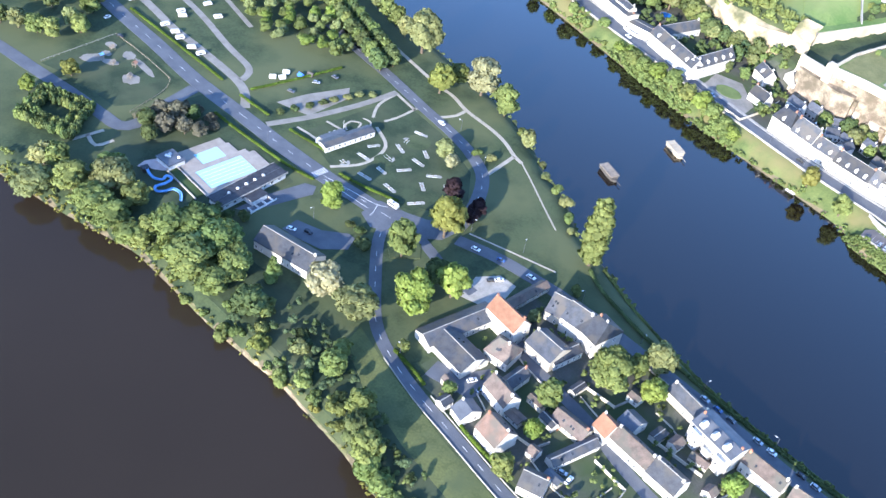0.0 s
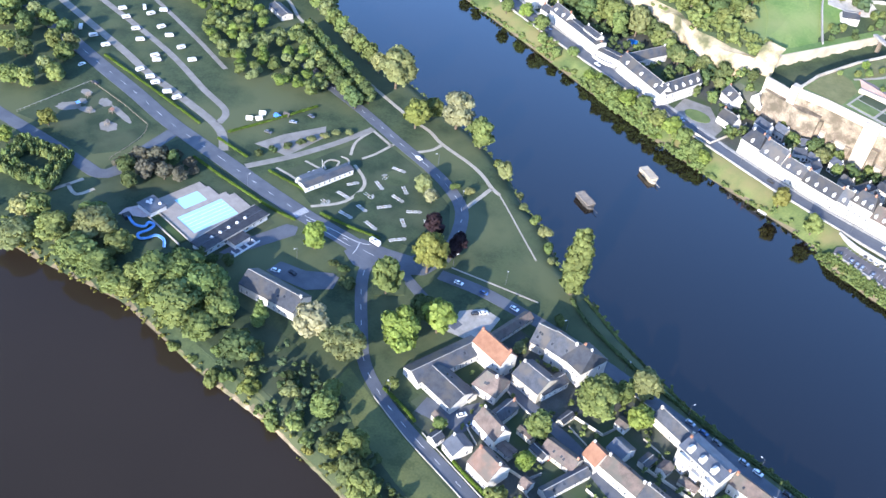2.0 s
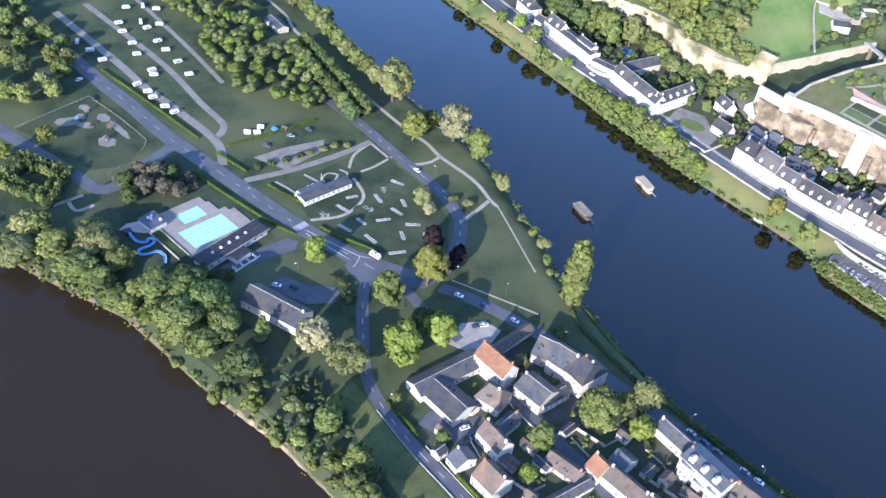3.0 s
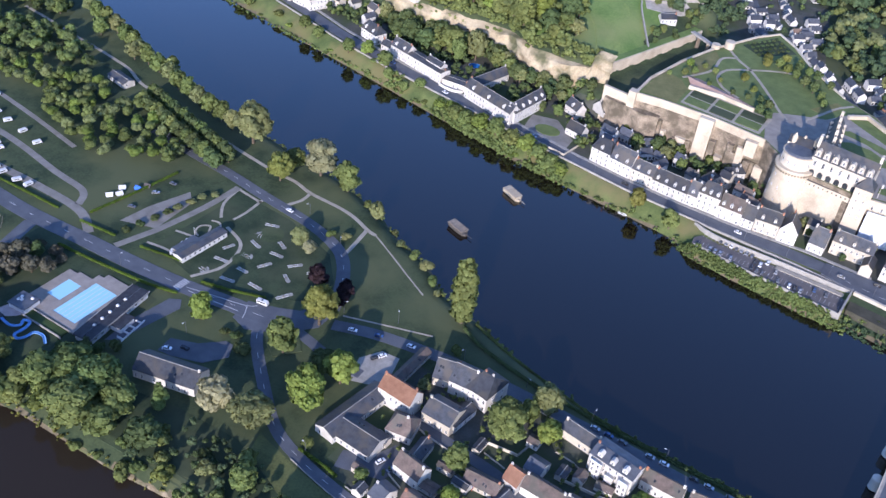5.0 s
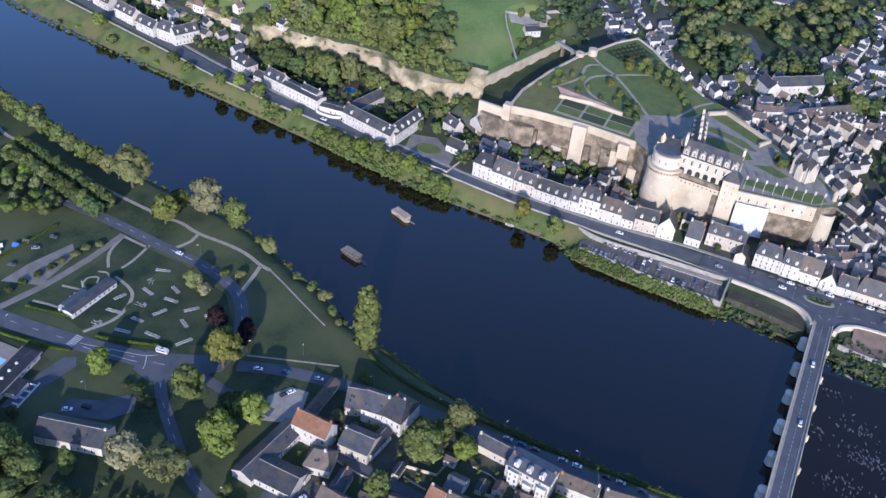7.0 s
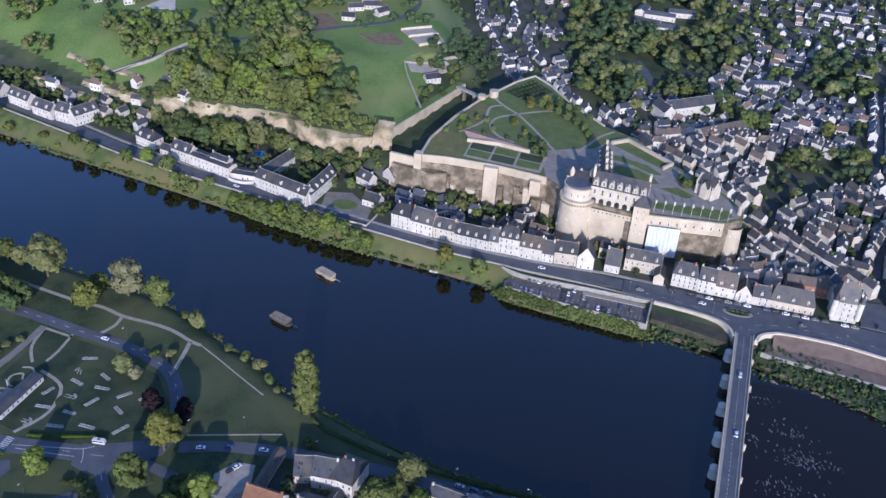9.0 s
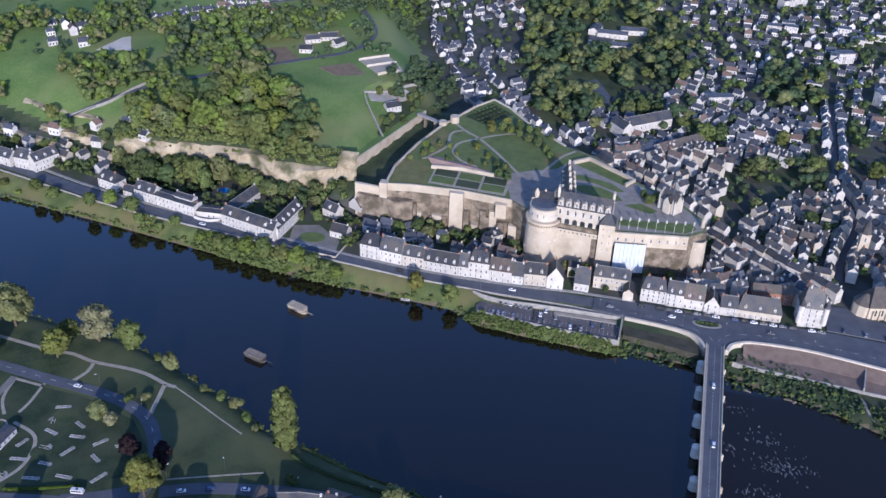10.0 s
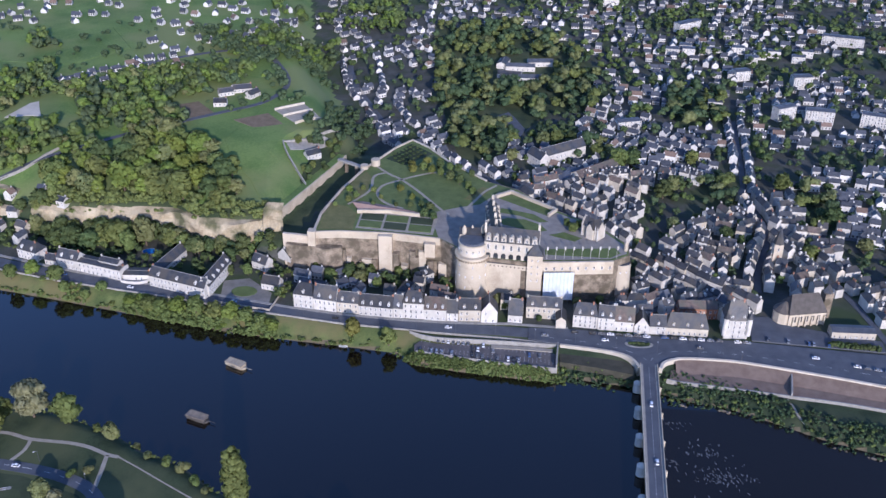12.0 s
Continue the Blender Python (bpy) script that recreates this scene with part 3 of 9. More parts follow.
for i, (x, y, r, m) in enumerate([(-261, 137, 3.0, LEAF), (-235, 139, 4.8, LEAF), (-231, 143, 3.6, LEAF), (-220, 146, 4.8, LEAF_YELLOW), (-225, 150, 4.2, LEAF), (-208, 156, 5.2, LEAF_PALE), (-214, 163, 3.6, LEAF_DARK), (-202, 144, 4.6, LEAF), (-195, 150, 5.0, LEAF), (-187, 148, 3.4, LEAF), (-183, 146, 3.0, LEAF_YELLOW),
                                  (-176, 150, 4.4, LEAF), (-171, 147, 3.2, LEAF), (-180, 155, 3.4, LEAF_DARK), (-134, 144, 4.2, LEAF), (-128, 147, 3.6, LEAF), (-244, 147, 3.0, LEAF), (-249, 139, 2.2, LEAF), (-211, 143, 2.4, LEAF), (-136, 153, 2.6, LEAF_DARK), (-122, 150, 2.6, LEAF), (-146, 156, 2.2, LEAF)]):
    plant(x, y, r, m, "bush", i % 2, "leafy bush near the northern water edge", "bush", tall=1.1, category="bush")
plant(-248, 172, 5.0, LEAF, "cone", 0, "narrow conical green tree beside the hall", tall=0.9)
plant(-211, 187, 10.6, LEAF_PALE, "round", 3, "large pale silvery-green tree beside the lane", tall=0.62)
plant(-229, 184, 9.0, LEAF_WHITE, "round", 0, "pale cream blossoming tree beside the hall", tall=0.8)
plant(-433, 173, 5.8, LEAF_YELLOW, "round", 0, "pale weeping tree beside the play ground", tall=0.7)
plant(-431, 149, 4.7, LEAF_BRIGHT, "round", 1, "bright yellow-green small tree beside the lane", tall=0.8)
for i, (x, y, r, m) in enumerate([(-272, 221, 6.4, LEAF_BRIGHT), (-228, 227, 8.4, LEAF), (-199, 207, 9.6, LEAF_BRIGHT), (-196, 228, 7.8, LEAF_BRIGHT), (-206, 228, 6.0, LEAF_DARK), (-208, 219, 5, LEAF_DARK), (-227, 252, 9.4, LEAF_YELLOW)]):
    plant(x, y, r, m, "round", i % 4, "round leafy tree beside the road junction", tall=1.05)
for x, y, r in ((-243, 216, 5.1), (-251, 222, 3.4), (-257, 221, 3.0)):
    plant(x, y, r, LEAF_DARK, "bush", 0, "dark bush beside the road", "bush", category="bush")
plant(-273, 294, 5.6, LEAF_PALE, "round", 2, "olive-green park tree on the mini-golf lawn", tall=0.85)
plant(-264, 291, 4.4, LEAF_WHITE, "round", 2, "pinkish pale park tree", tall=0.85)
plant(-319, 332, 8.2, LEAF_YELLOW, "round", 1, "golden yellow-green tree on the bank meadow")
for x, y, r in ((-229, 275, 5.2), (-227, 268, 4.3), (-245, 274, 6.0)):
    plant(x, y, r, LEAF_PURPLE, "round", 0, "dark purple-leaved tree beside the curved road", tall=0.9)
for i, (x, y, r, m) in enumerate([(-357, 352, 12.5, LEAF_PALE), (-284, 349, 8.4, LEAF), (-305, 351, 11.0, LEAF_WHITE), (-321, 348, 6.2, LEAF), (-256, 338, 5.0, LEAF_PALE), (-114, 270, 7.4, LEAF_PALE), (-105, 254, 6.0, LEAF_BRIGHT), (-121, 246, 9.4, LEAF), (-129, 219, 6.2, LEAF), (-122, 203, 4.4, LEAF_BRIGHT), (-118, 181, 5.3, LEAF), (-157, 191, 3.1, LEAF), (-164, 247, 3.4, LEAF_PALE), (-184, 191, 2.9, LEAF), (-59, 245, 4.9, LEAF_BRIGHT), (-118, 261, 5.0, LEAF)]):
    plant(x, y, r, m, "round", (i + 1) % 4, "leafy tree on the island's southern side", tall=0.95)
for i, (x, y, r) in enumerate([(-212, 321, 4.8), (-221, 325, 4.0), (-233, 329, 3.4), (-202, 313, 3.8), (-243, 338, 3), (-268, 346, 3.4), (-195, 306, 2.8), (-165, 277, 3.4), (-258, 313, 3.4), (-265, 310, 3)]):
    plant(x, y, r, LEAF if i % 2 else LEAF_PALE, "bush", i % 2, "bush along the island's southern water edge", "bush", category="bush")
plant(-175, 296, 7.6, LEAF, "poplar", 0, "tall full poplar at the island's southern water edge", "poplar", tall=0.98)
for i, (x, y, r) in enumerate([(-371, 486, 6.0), (-352, 479, 6.5), (-328, 468, 4.4), (-296, 463, 4.4), (-282, 460, 6.0), (-273, 458, 6.0), (-262, 458, 6.4), (-250, 457, 6.6), (-237, 454, 6.2), (-226, 453, 6.4), (-216, 451, 6), (-206, 447, 6.2), (-198, 446, 5.2), (-432, 492, 5.5), (-416, 487, 5.1), (-513, 512, 6.5)]):
    plant(x, y, r, LEAF if i % 3 else LEAF_BRIGHT, "round", i % 4, "leafy tree on the grassy quay bank", tall=0.75)
for i, x in enumerate((-400, -385, -362, -343, -336, -318, -308, -290, -287, -268, -256, -244, -232, -221, -211, -202, -446, -460, -476, -492, -530, -548)):
    plant(x, float(bank(x)) + 4.0 + (i % 3) * 3.0, (2.6, 5.4, 3.4, 4.4, 2.2, 4.9, 3.0)[i % 7], LEAF if i % 4 else LEAF_BRIGHT, "round" if i % 2 else "bush", i % 2, "leafy tree on the grassy quay bank", tall=(0.55, 0.85, 0.45, 0.95, 0.65)[i % 5])
plant(-147, 443, 5.4, LEAF_YELLOW, "round", 2, "yellow-green lone tree on the quay bank", tall=1.1)
plant(-124, 439, 5.8, LEAF, "round", 3, "green lone tree on the quay bank", tall=1.0)

# ---- houses ----
RED_TILE = material("reddish_tile_roof", (0.12, 0.075, 0.055), (0.18, 0.12, 0.092), 0.75, 0.45, 3, 0.35, vary=0.12, c=(0.10, 0.085, 0.07), big=0.16)
WINDOW = {}


def window_mesh(w, h):
    key = (round(w, 1), round(h, 1))
    if key not in WINDOW:
        bm = bmesh.new()
        box(bm, -w / 2, -0.05, 0, w / 2, 0.04, h)
        for s in (-1, 1):
            box(bm, s * w / 2 - 0.09, -0.09, -0.05, s * w / 2 + 0.09, 0.05, h + 0.05)
        box(bm, -w / 2, -0.1, -0.12, w / 2, 0.05, -0.001)
        box(bm, -0.05, -0.075, 0.01, 0.05, 0.03, h - 0.01)
        me = finish(bm, "window", (GLASS_DARK, SHUTTER))
        me.polygons.foreach_set("material_index", [0] * 6 + [1] * (len(me.polygons) - 6))
        WINDOW[key] = me
    return WINDOW[key]


def gable_walls(bm, L, W, E, R, hip):
    """Walls from below ground to the eaves E, with gables up to the ridge R where the roof is not hipped."""
    x, y = L / 2, W / 2
    v = [bm.verts.new(p) for p in ((-x, -y, -1.5), (x, -y, -1.5), (x, y, -1.5), (-x, y, -1.5), (-x, -y, E), (x, -y, E), (x, y, E), (-x, y, E))]
    bm.faces.new((v[0], v[1], v[5], v[4]))
    bm.faces.new((v[2], v[3], v[7], v[6]))
    if hip:
        bm.faces.new((v[1], v[2], v[6], v[5]))
        bm.faces.new((v[3], v[0], v[4], v[7]))
    else:
        a, b = bm.verts.new((-x, 0, R)), bm.verts.new((x, 0, R))
        bm.faces.new((v[1], v[2], v[6], b, v[5]))
        bm.faces.new((v[3], v[0], v[4], a, v[7]))
    return bm


def roof_shell(bm, L, W, E, R, hip, over=0.35, thick=0.22):
    """Roof slabs with thickness and an overhang; hip is the length by which the ridge falls short at each end."""
    x, y = L / 2 + (over if hip else 0.12), W / 2 + over
    drop = (R - E) * over / (W / 2)
    zl = E - drop
    def face(*pts):
        a = [bm.verts.new(p) for p in pts]
        b = [bm.verts.new((p[0], p[1], p[2] + thick)) for p in pts]
        bm.faces.new(b)
        bm.faces.new(a[::-1])
        for i in range(len(pts)):
            j = (i + 1) % len(pts)
            bm.faces.new((a[i], a[j], b[j], b[i]))
    rx = x - hip
    face((-x, -y, zl), (x, -y, zl), (rx, 0, R), (-rx, 0, R))
    face((x, y, zl), (-x, y, zl), (-rx, 0, R), (rx, 0, R))
    if hip:
        face((x, -y, zl), (x, y, zl), (rx, 0, R))
        face((-x, y, zl), (-x, -y, zl), (-rx, 0, R))
    return bm


def chimney(x, y, z0, z1, w=0.9, d=0.6):
    bm = bmesh.new()
    box(bm, x - w / 2, y - d / 2, z0, x + w / 2, y + d / 2, z1)
    box(bm, x - w / 2 - 0.1, y - d / 2 - 0.1, z1, x + w / 2 + 0.1, y + d / 2 + 0.1, z1 + 0.18)
    for k in (-0.22, 0.22):
        tube(bm, x + k, y, z1 + 0.18, z1 + 0.6, 0.12, 0.1, 6)
    return bm


def dormer(x, y, z, w=1.5, d=1.8, h=1.7, side=-1):
    """A small gabled dormer that looks towards side."""
    bm = bmesh.new()
    y0, y1 = y, y - side * d
    box(bm, x - w / 2, min(y0, y1), z, x + w / 2, max(y0, y1), z + h)
    a = [bm.verts.new(p) for p in ((x - w / 2 - 0.1, y0 + side * 0.1, z + h), (x + w / 2 + 0.1, y0 + side * 0.1, z + h), (x, y0 + side * 0.1, z + h + 0.8))]
    b = [bm.verts.new(p) for p in ((x - w / 2 - 0.1, y1, z + h), (x + w / 2 + 0.1, y1, z + h), (x, y1, z + h + 0.8))]
    bm.faces.new(a)
    bm.faces.new(b[::-1])
    for i in range(3):
        j = (i + 1) % 3
        bm.faces.new((a[i], b[i], b[j], a[j]))
    return bm


RECTS = []


def house(name, label, x, y, L, W, eave, rot, roof=SLATE, wall=PLASTER, hip=0.0, pitch=40, chimneys=2, rows=None, bays=None, dormers=0, sides="fb", base=None, category="house", shops=False, ends=True):
    """A house with its eaves at the given height above the river; windows on its long sides and gable ends, chimneys and dormers."""
    g = z_at(x, y) if base is None else base
    E = eave - g
    R = E + math.tan(radians(pitch)) * W / 2
    ob = thing(name, label, category, pose(x, y, g, 0, 0, rot))
    RECTS.append((x, y, L / 2, W / 2, radians(rot)))
    part("wall", gable_walls(bmesh.new(), L, W, E, R, hip), wall, ob)
    part("roof", roof_shell(bmesh.new(), L, W, E, R, hip), roof, ob)
    if not hip:
        part("ridge", box(bmesh.new(), -L / 2 - 0.15, -0.16, R + 0.12, L / 2 + 0.15, 0.16, R + 0.34), PAVING if roof is SLATE else BRICK if roof is ORANGE_TILE else roof, ob)
    rng = random.Random(int(x * 7 + y * 13))
    if y < 300 and L > 9 and pitch > 20:
        sl = math.tan(radians(pitch))
        for k in range(rng.randint(1, 3)):
            sx, f = rng.uniform(-L / 2 + 1.5 + hip, L / 2 - 1.5 - hip), rng.uniform(0.35, 0.7)
            part("skylight", box(bmesh.new(), -0.4, -0.55, 0.18, 0.4, 0.55, 0.34), GLASS_DARK, ob).matrix_local = pose(sx, -W / 2 * f, R - sl * W / 2 * f, pitch, 0, 0)
    for k in range(chimneys):
        cx = (-1 if k % 2 else 1) * (L / 2 - 0.7 - hip) if k < 2 else rng.uniform(-L / 4, L / 4)
        part("chimney", chimney(cx, rng.uniform(-0.6, 0.6), R - 1.2, R + 1.1), BRICK if rng.random() < 0.4 else wall, ob)
    rows = rows or max(1, int((E - 0.4) / 2.9))
    bays = bays or max(2, int(L / 2.8))
    wm = window_mesh(1.05, 1.6)
    for side in sides:
        s = -1 if side == "f" else 1
        for r in range(rows):
            for b in range(bays):
                if rng.random() < 0.16:
                    continue
                w = part("window", wm, None, ob)
                w.matrix_local = pose(-L / 2 + (b + 0.5) * L / bays, s * (W / 2 + 0.03), 0.9 + r * (E - 0.5) / rows, 0, 0, 0 if s < 0 else 180)
    if ends and W > 6:
        for s in (-1, 1):
            for r in range(rows):
                for b in (-0.22, 0.22):
                    if rng.random() < 0.45:
                        continue
                    w = part("window", wm, None, ob)
                    w.matrix_local = pose(s * (L / 2 + 0.03), b * W, 0.9 + r * (E - 0.5) / rows, 0, 0, 90 * s)
    for k in range(dormers):
        dx = -L / 2 + (k + 0.5) * L / dormers
        dz = E + 0.5
        d = part("dormer", dormer(dx, -W / 2 + 0.5, dz), wall, ob)
        w = part("window", window_mesh(0.8, 1.2), None, d)
        w.matrix_local = pose(dx, -W / 2 + 0.46, dz + 0.3)
    return ob


for row in [
    ("school", -180, 217, 35.7, 10.3, 8, 82, SLATE, PLASTER, 0, 24, 1, "long single-storey white school wing with grey roof"),
    ("school", -169, 207, 19.5, 13.7, 8, 177, SLATE, PLASTER, 0, 26, 0, "white school gable wing with grey roof"),
    ("house", -168, 234, 17.4, 9.5, 13, 176, ORANGE_TILE, PLASTER, 0, 45, 2, "tall narrow white house with orange tile roof"),
    ("barn", -176, 255, 24.1, 5.0, 7, 89, BROWN_TILE, PLASTER_B, 0, 32, 0, "long low barn with dark brown roof"),
    ("house", -160, 261, 11.0, 14.5, 9, 15, SLATE, PLASTER_B, 0, 36, 1, "low house with blue-grey slate roof"),
    ("house", -150, 260, 11.5, 13.5, 12, 5, SLATE, PLASTER, 0, 38, 1, "tall white house with slate gable roof"),
    ("house", -140, 261, 11.4, 16.0, 12.5, 172, SLATE, PLASTER, 3.0, 36, 2, "large white house with hipped slate roof"),
    ("house", -148, 238, 14.5, 12.7, 10, 179, SLATE, PLASTER_B, 0, 30, 1, "house with broad grey slate roof"),
    ("house", -142, 242, 15.2, 6.0, 8, 82, SLATE, PLASTER, 0, 30, 0, "low white annexe with slate roof"),
    ("house", -158, 222, 11.4, 11.5, 9, 10, BROWN_TILE, PLASTER, 3.0, 40, 1, "small house with dark brown hipped roof"),
    ("house", -142, 205, 13.4, 8.4, 10, 172, BROWN_TILE, PLASTER, 0, 45, 2, "white gabled house with brown tile roof"),
    ("house", -145, 216, 11.4, 6.0, 8, 92, SLATE, PLASTER, 0, 40, 1, "small white house with slate roof"),
    ("house", -145, 189, 7.0, 9.6, 8, 169, ZINC, PLASTER, 0, 30, 1, "small white house with pale grey roof beside the lane"),
    ("house", -130, 190, 11.7, 11.2, 10, 175, RED_TILE, PLASTER, 0, 42, 2, "white house with reddish tile roof"),
    ("house", -116, 218, 15.2, 7.8, 7, 4, BROWN_TILE, PLASTER_B, 0, 34, 1, "low house with brown-grey roof"),
    ("house", -107, 209, 22.2, 5.0, 7, 79, SLATE, PLASTER, 0, 30, 0, "long low annexe with grey roof"),
    ("house", -106, 227, 7.5, 9.0, 9, 172, ORANGE_TILE, PLASTER, 0, 42, 1, "white house with orange tile roof in the street row"),
    ("house", -93, 228, 18, 8.7, 9, 178, BROWN_TILE, PLASTER, 0, 40, 2, "long white street house with grey-brown roof"),
    ("house", -77, 228, 13.4, 10.4, 9, 179, SLATE, PLASTER, 0, 38, 2, "white street house with slate roof"),
    ("house", -94, 264, 17.6, 7.5, 9, 172, SLATE, PLASTER_B, 0, 40, 2, "house with slate roof beside the southern lane"),
    ("villa", -75, 257, 20.8, 11.2, 13.4, 172, ZINC, PLASTER, 0, 17, 2, "large white village house with low grey roof and bays"),
    ("house", -55, 260, 17.5, 7.6, 10, 0, BROWN_TILE, PLASTER, 0, 42, 2, "white house with brown tile roof"),
    ("house", -34, 262, 20, 8.0, 9, 8, BROWN_TILE, PLASTER, 0, 42, 2, "white row house with brown tile roof"),
    ("house", -106, 186, 9.9, 9.4, 9, 22, SLATE, PLASTER, 0, 38, 1, "house with grey roof beside the northern lane"),
    ("house", -102, 238, 7.8, 8.9, 8, 175, ZINC, PLASTER, 0, 30, 0, "low annexe with blue-grey roof"),
    ("hall", -256, 186, 30, 12.9, 9, 14, SLATE, PLASTER, 0, 32, 1, "long white hall with dark slate roof"),
]:
    kind, x, y, L, W, e, rot, rf, wl, hip, pit, ch, lab = row
    house(kind, lab, x, y, L, W, e, rot, rf, wl, hip, pit, ch, category="school" if kind == "school" else kind)

villa = [o for o in scene.objects if o.name == "villa"][0]
for k, (bx, w, h) in enumerate(((-7.6, 4.2, 7.4), (-1.2, 3.6, 5.2), (5.6, 4.8, 8.6))):
    bay = part("bay", box(bmesh.new(), bx - w / 2, 5.6, -0.5, bx + w / 2, 8.2, h), PLASTER, villa, "projecting white bay with terrace")
    part("parapet", box(bmesh.new(), bx - w / 2 - 0.1, 8.0, h, bx + w / 2 + 0.1, 8.3, h + 0.9), SHUTTER, bay)
    for z in np.arange(0.9, h - 1.8, 2.9):
        for dx in (-0.25, 0.25):
            part("window", window_mesh(1.05, 1.6), None, bay).matrix_local = pose(bx + dx * w, 8.23, float(z), 0, 0, 180)
for dx in (-6, 0, 6):
    d = part("dormer", dormer(dx, 5.2, 10.0, 2.2, 2.6, 1.9, 1), PLASTER, villa)
    part("window", window_mesh(0.8, 1.2), None, d).matrix_local = pose(dx, 5.24, 10.4, 0, 0, 180)

# the row of white fronts on the quay, each from x0 to x1 with its eaves height and depth
for i, (x0, x1, e, d, rf, wl, dm, lab) in enumerate([
    (-188, -175, 17.5, 10, SLATE, PLASTER, 1, "tall white quay house with steep slate roof"),
    (-175, -160, 17.5, 10, SLATE, PLASTER, 2, "white quay house with two dormers and slate roof"),
    (-160, -146, 16, 9.5, SLATE, PLASTER, 2, "white quay house with steep slate roof"),
    (-146, -124, 16.5, 9.5, SLATE, PLASTER, 4, "long white quay house with four dormers"),
    (-124, -118, 15.5, 9, SLATE, PLASTER, 1, "narrow white quay house"),
    (-118, -105, 18.5, 11, SLATE, PLASTER, 3, "tall white quay house with hipped slate roof"),
    (-105, -91, 17, 10, SLATE, PLASTER, 3, "white quay house with three dormers"),
    (-91, -84, 14, 9, SLATE, PLASTER, 0, "low white quay house with dark shop front"),
    (-84, -70, 17.5, 10, SLATE, PLASTER, 2, "white quay house with slate roof"),
    (-70, -60, 18, 10, SLATE, PLASTER, 1, "white quay house with tall end gable"),
    (-53, -44, 15, 11, SLATE, PLASTER, 0, "white corner house with slate roof beside a courtyard"),
    (-13, 2, 17, 11, SLATE, PLASTER, 2, "white quay inn with slate roof"),
    (2, 12, 16, 10, SLATE, PLASTER, 2, "white quay house with grey roof"),
    (12, 24, 16, 10, SLATE, PLASTER, 2, "white quay house with slate roof and dormers"),
    (24, 33, 15, 9, SLATE, PLASTER, 0, "white gabled quay house"),
    (33, 43, 15, 9, SLATE, PLASTER, 1, "quay house with dark shop front"),
    (43, 68, 14, 10, SLATE, PLASTER_B, 3, "long cream quay house with slate roof"),
]):
    xc = 0.5 * (x0 + x1)
    ya, yb = float(front(x0)), float(front(x1))
    rot = math.degrees(math.atan2(yb - ya, x1 - x0))
    e = e + (0.8, -0.6, 0.2, -0.9, 0.4, 1.4, -0.3)[i % 7]
    if i in (9, 14):
        house("quay_house", lab, xc, 0.5 * (ya + yb) + d / 2 + 1.6, d + 1, (x1 - x0) - 0.05, e - 1.5, rot + 90, SLATE, PLASTER, 0, 54, 1, 3, 3, 0, "f")
        continue
    house("quay_house", lab, xc, 0.5 * (ya + yb) + d / 2 + 2.0 + (i % 3) * 0.35, (x1 - x0) - 0.05, d, e, rot, BROWN_TILE if i in (6, 13) else rf, PLASTER_B if i in (2, 8, 14) else wl, 2.5 if i in (0, 5, 11, 16) else 0, (50, 56, 46)[i % 3], 2, None, None, dm, "f", ends=i in (0, 9, 10, 11))
# houses farther up the quay, each by its middle, size and eaves
for (x, y, L, W, e, rot, hip, dm, lab) in [
    (-474.5, 521.5, 20, 9, 15.5, -14, 0, 2, "white quay house with dark slate roof"),
    (-456, 520, 13, 10, 17, -8, 0, 1, "tall white quay house with chimneys"),
    (-444, 523, 20, 9, 17, 65, 0, 3, "white wing of the tall quay house"),
    (-382, 508, 17, 10, 15.5, -18, 2.5, 2, "white villa with hipped slate roof"),
    (-364, 501, 9, 6, 12.5, -10, 0, 0, "small house with bluish slate roof"),
    (-349.5, 498.6, 17, 9, 16.4, -14.5, 0, 2, "white end house of the long quay block"),
    (-266.3, 478.5, 42.7, 9, 16.5, -16, 0, 3, "white hotel front wing with slate roof"),
    (-247.2, 488.6, 34, 9, 16.2, 82, 0, 5, "white hotel side wing with row of dormers"),
    (-285, 505, 34, 8, 13.5, 76, 0, 0, "low slate-roofed side wing of the hotel"),
    (-208, 487, 12, 8, 13, -10, 0, 0, "small white house with slate roof"),
    (-221, 511, 12, 8, 14, -25, 0, 1, "small white house below the cliff"),
    (-203, 520, 15, 11, 17, 62, 0, 2, "white gabled house below the rampart"),
    (-500, 530, 22, 9, 16, -16, 0, 3, "white quay house with dark roof"),
    (-530, 540, 20, 9, 15, -16, 0, 2, "white quay house with slate roof"),
    (-556, 548, 22, 9, 15, -16, 0, 2, "white quay house with slate roof"),
]:
    house("quay_house", lab, x, y, L, W, e, rot, SLATE, PLASTER, hip, 46, 2, None, None, dm, "f")
house("quay_block", "long white two-storey quay building with flat dark roof", -324.6, 492.2, 34, 9, 16.2, -14.5, SLATE, PLASTER, 0, 9, 3, 2, 10, category="building")
house("roof_storey", "set-back white roof storey with dark slate roof", -318.5, 492.6, 15, 6, 18.4, -14.5, SLATE, PLASTER, 0, 30, 2, 1, 5, base=16.2, category="building")
house("quay_annexe", "low white terrace building with flat dark roof", -299.6, 489.2, 17, 9, 13.0, 4, SLATE, PLASTER, 0, 6, 1, 1, 5, category="building")
garden_front = thing("terrace_wall", "curved white terrace wall beside the quay road", "wall")
part("wall", ribbon(bmesh.new(), smooth_line([(-309, 482.2), (-303, 480.6), (-296, 480.8), (-291, 483.4)], 1.5), 0.5, 2.2, 3.0), PLASTER, garden_front)
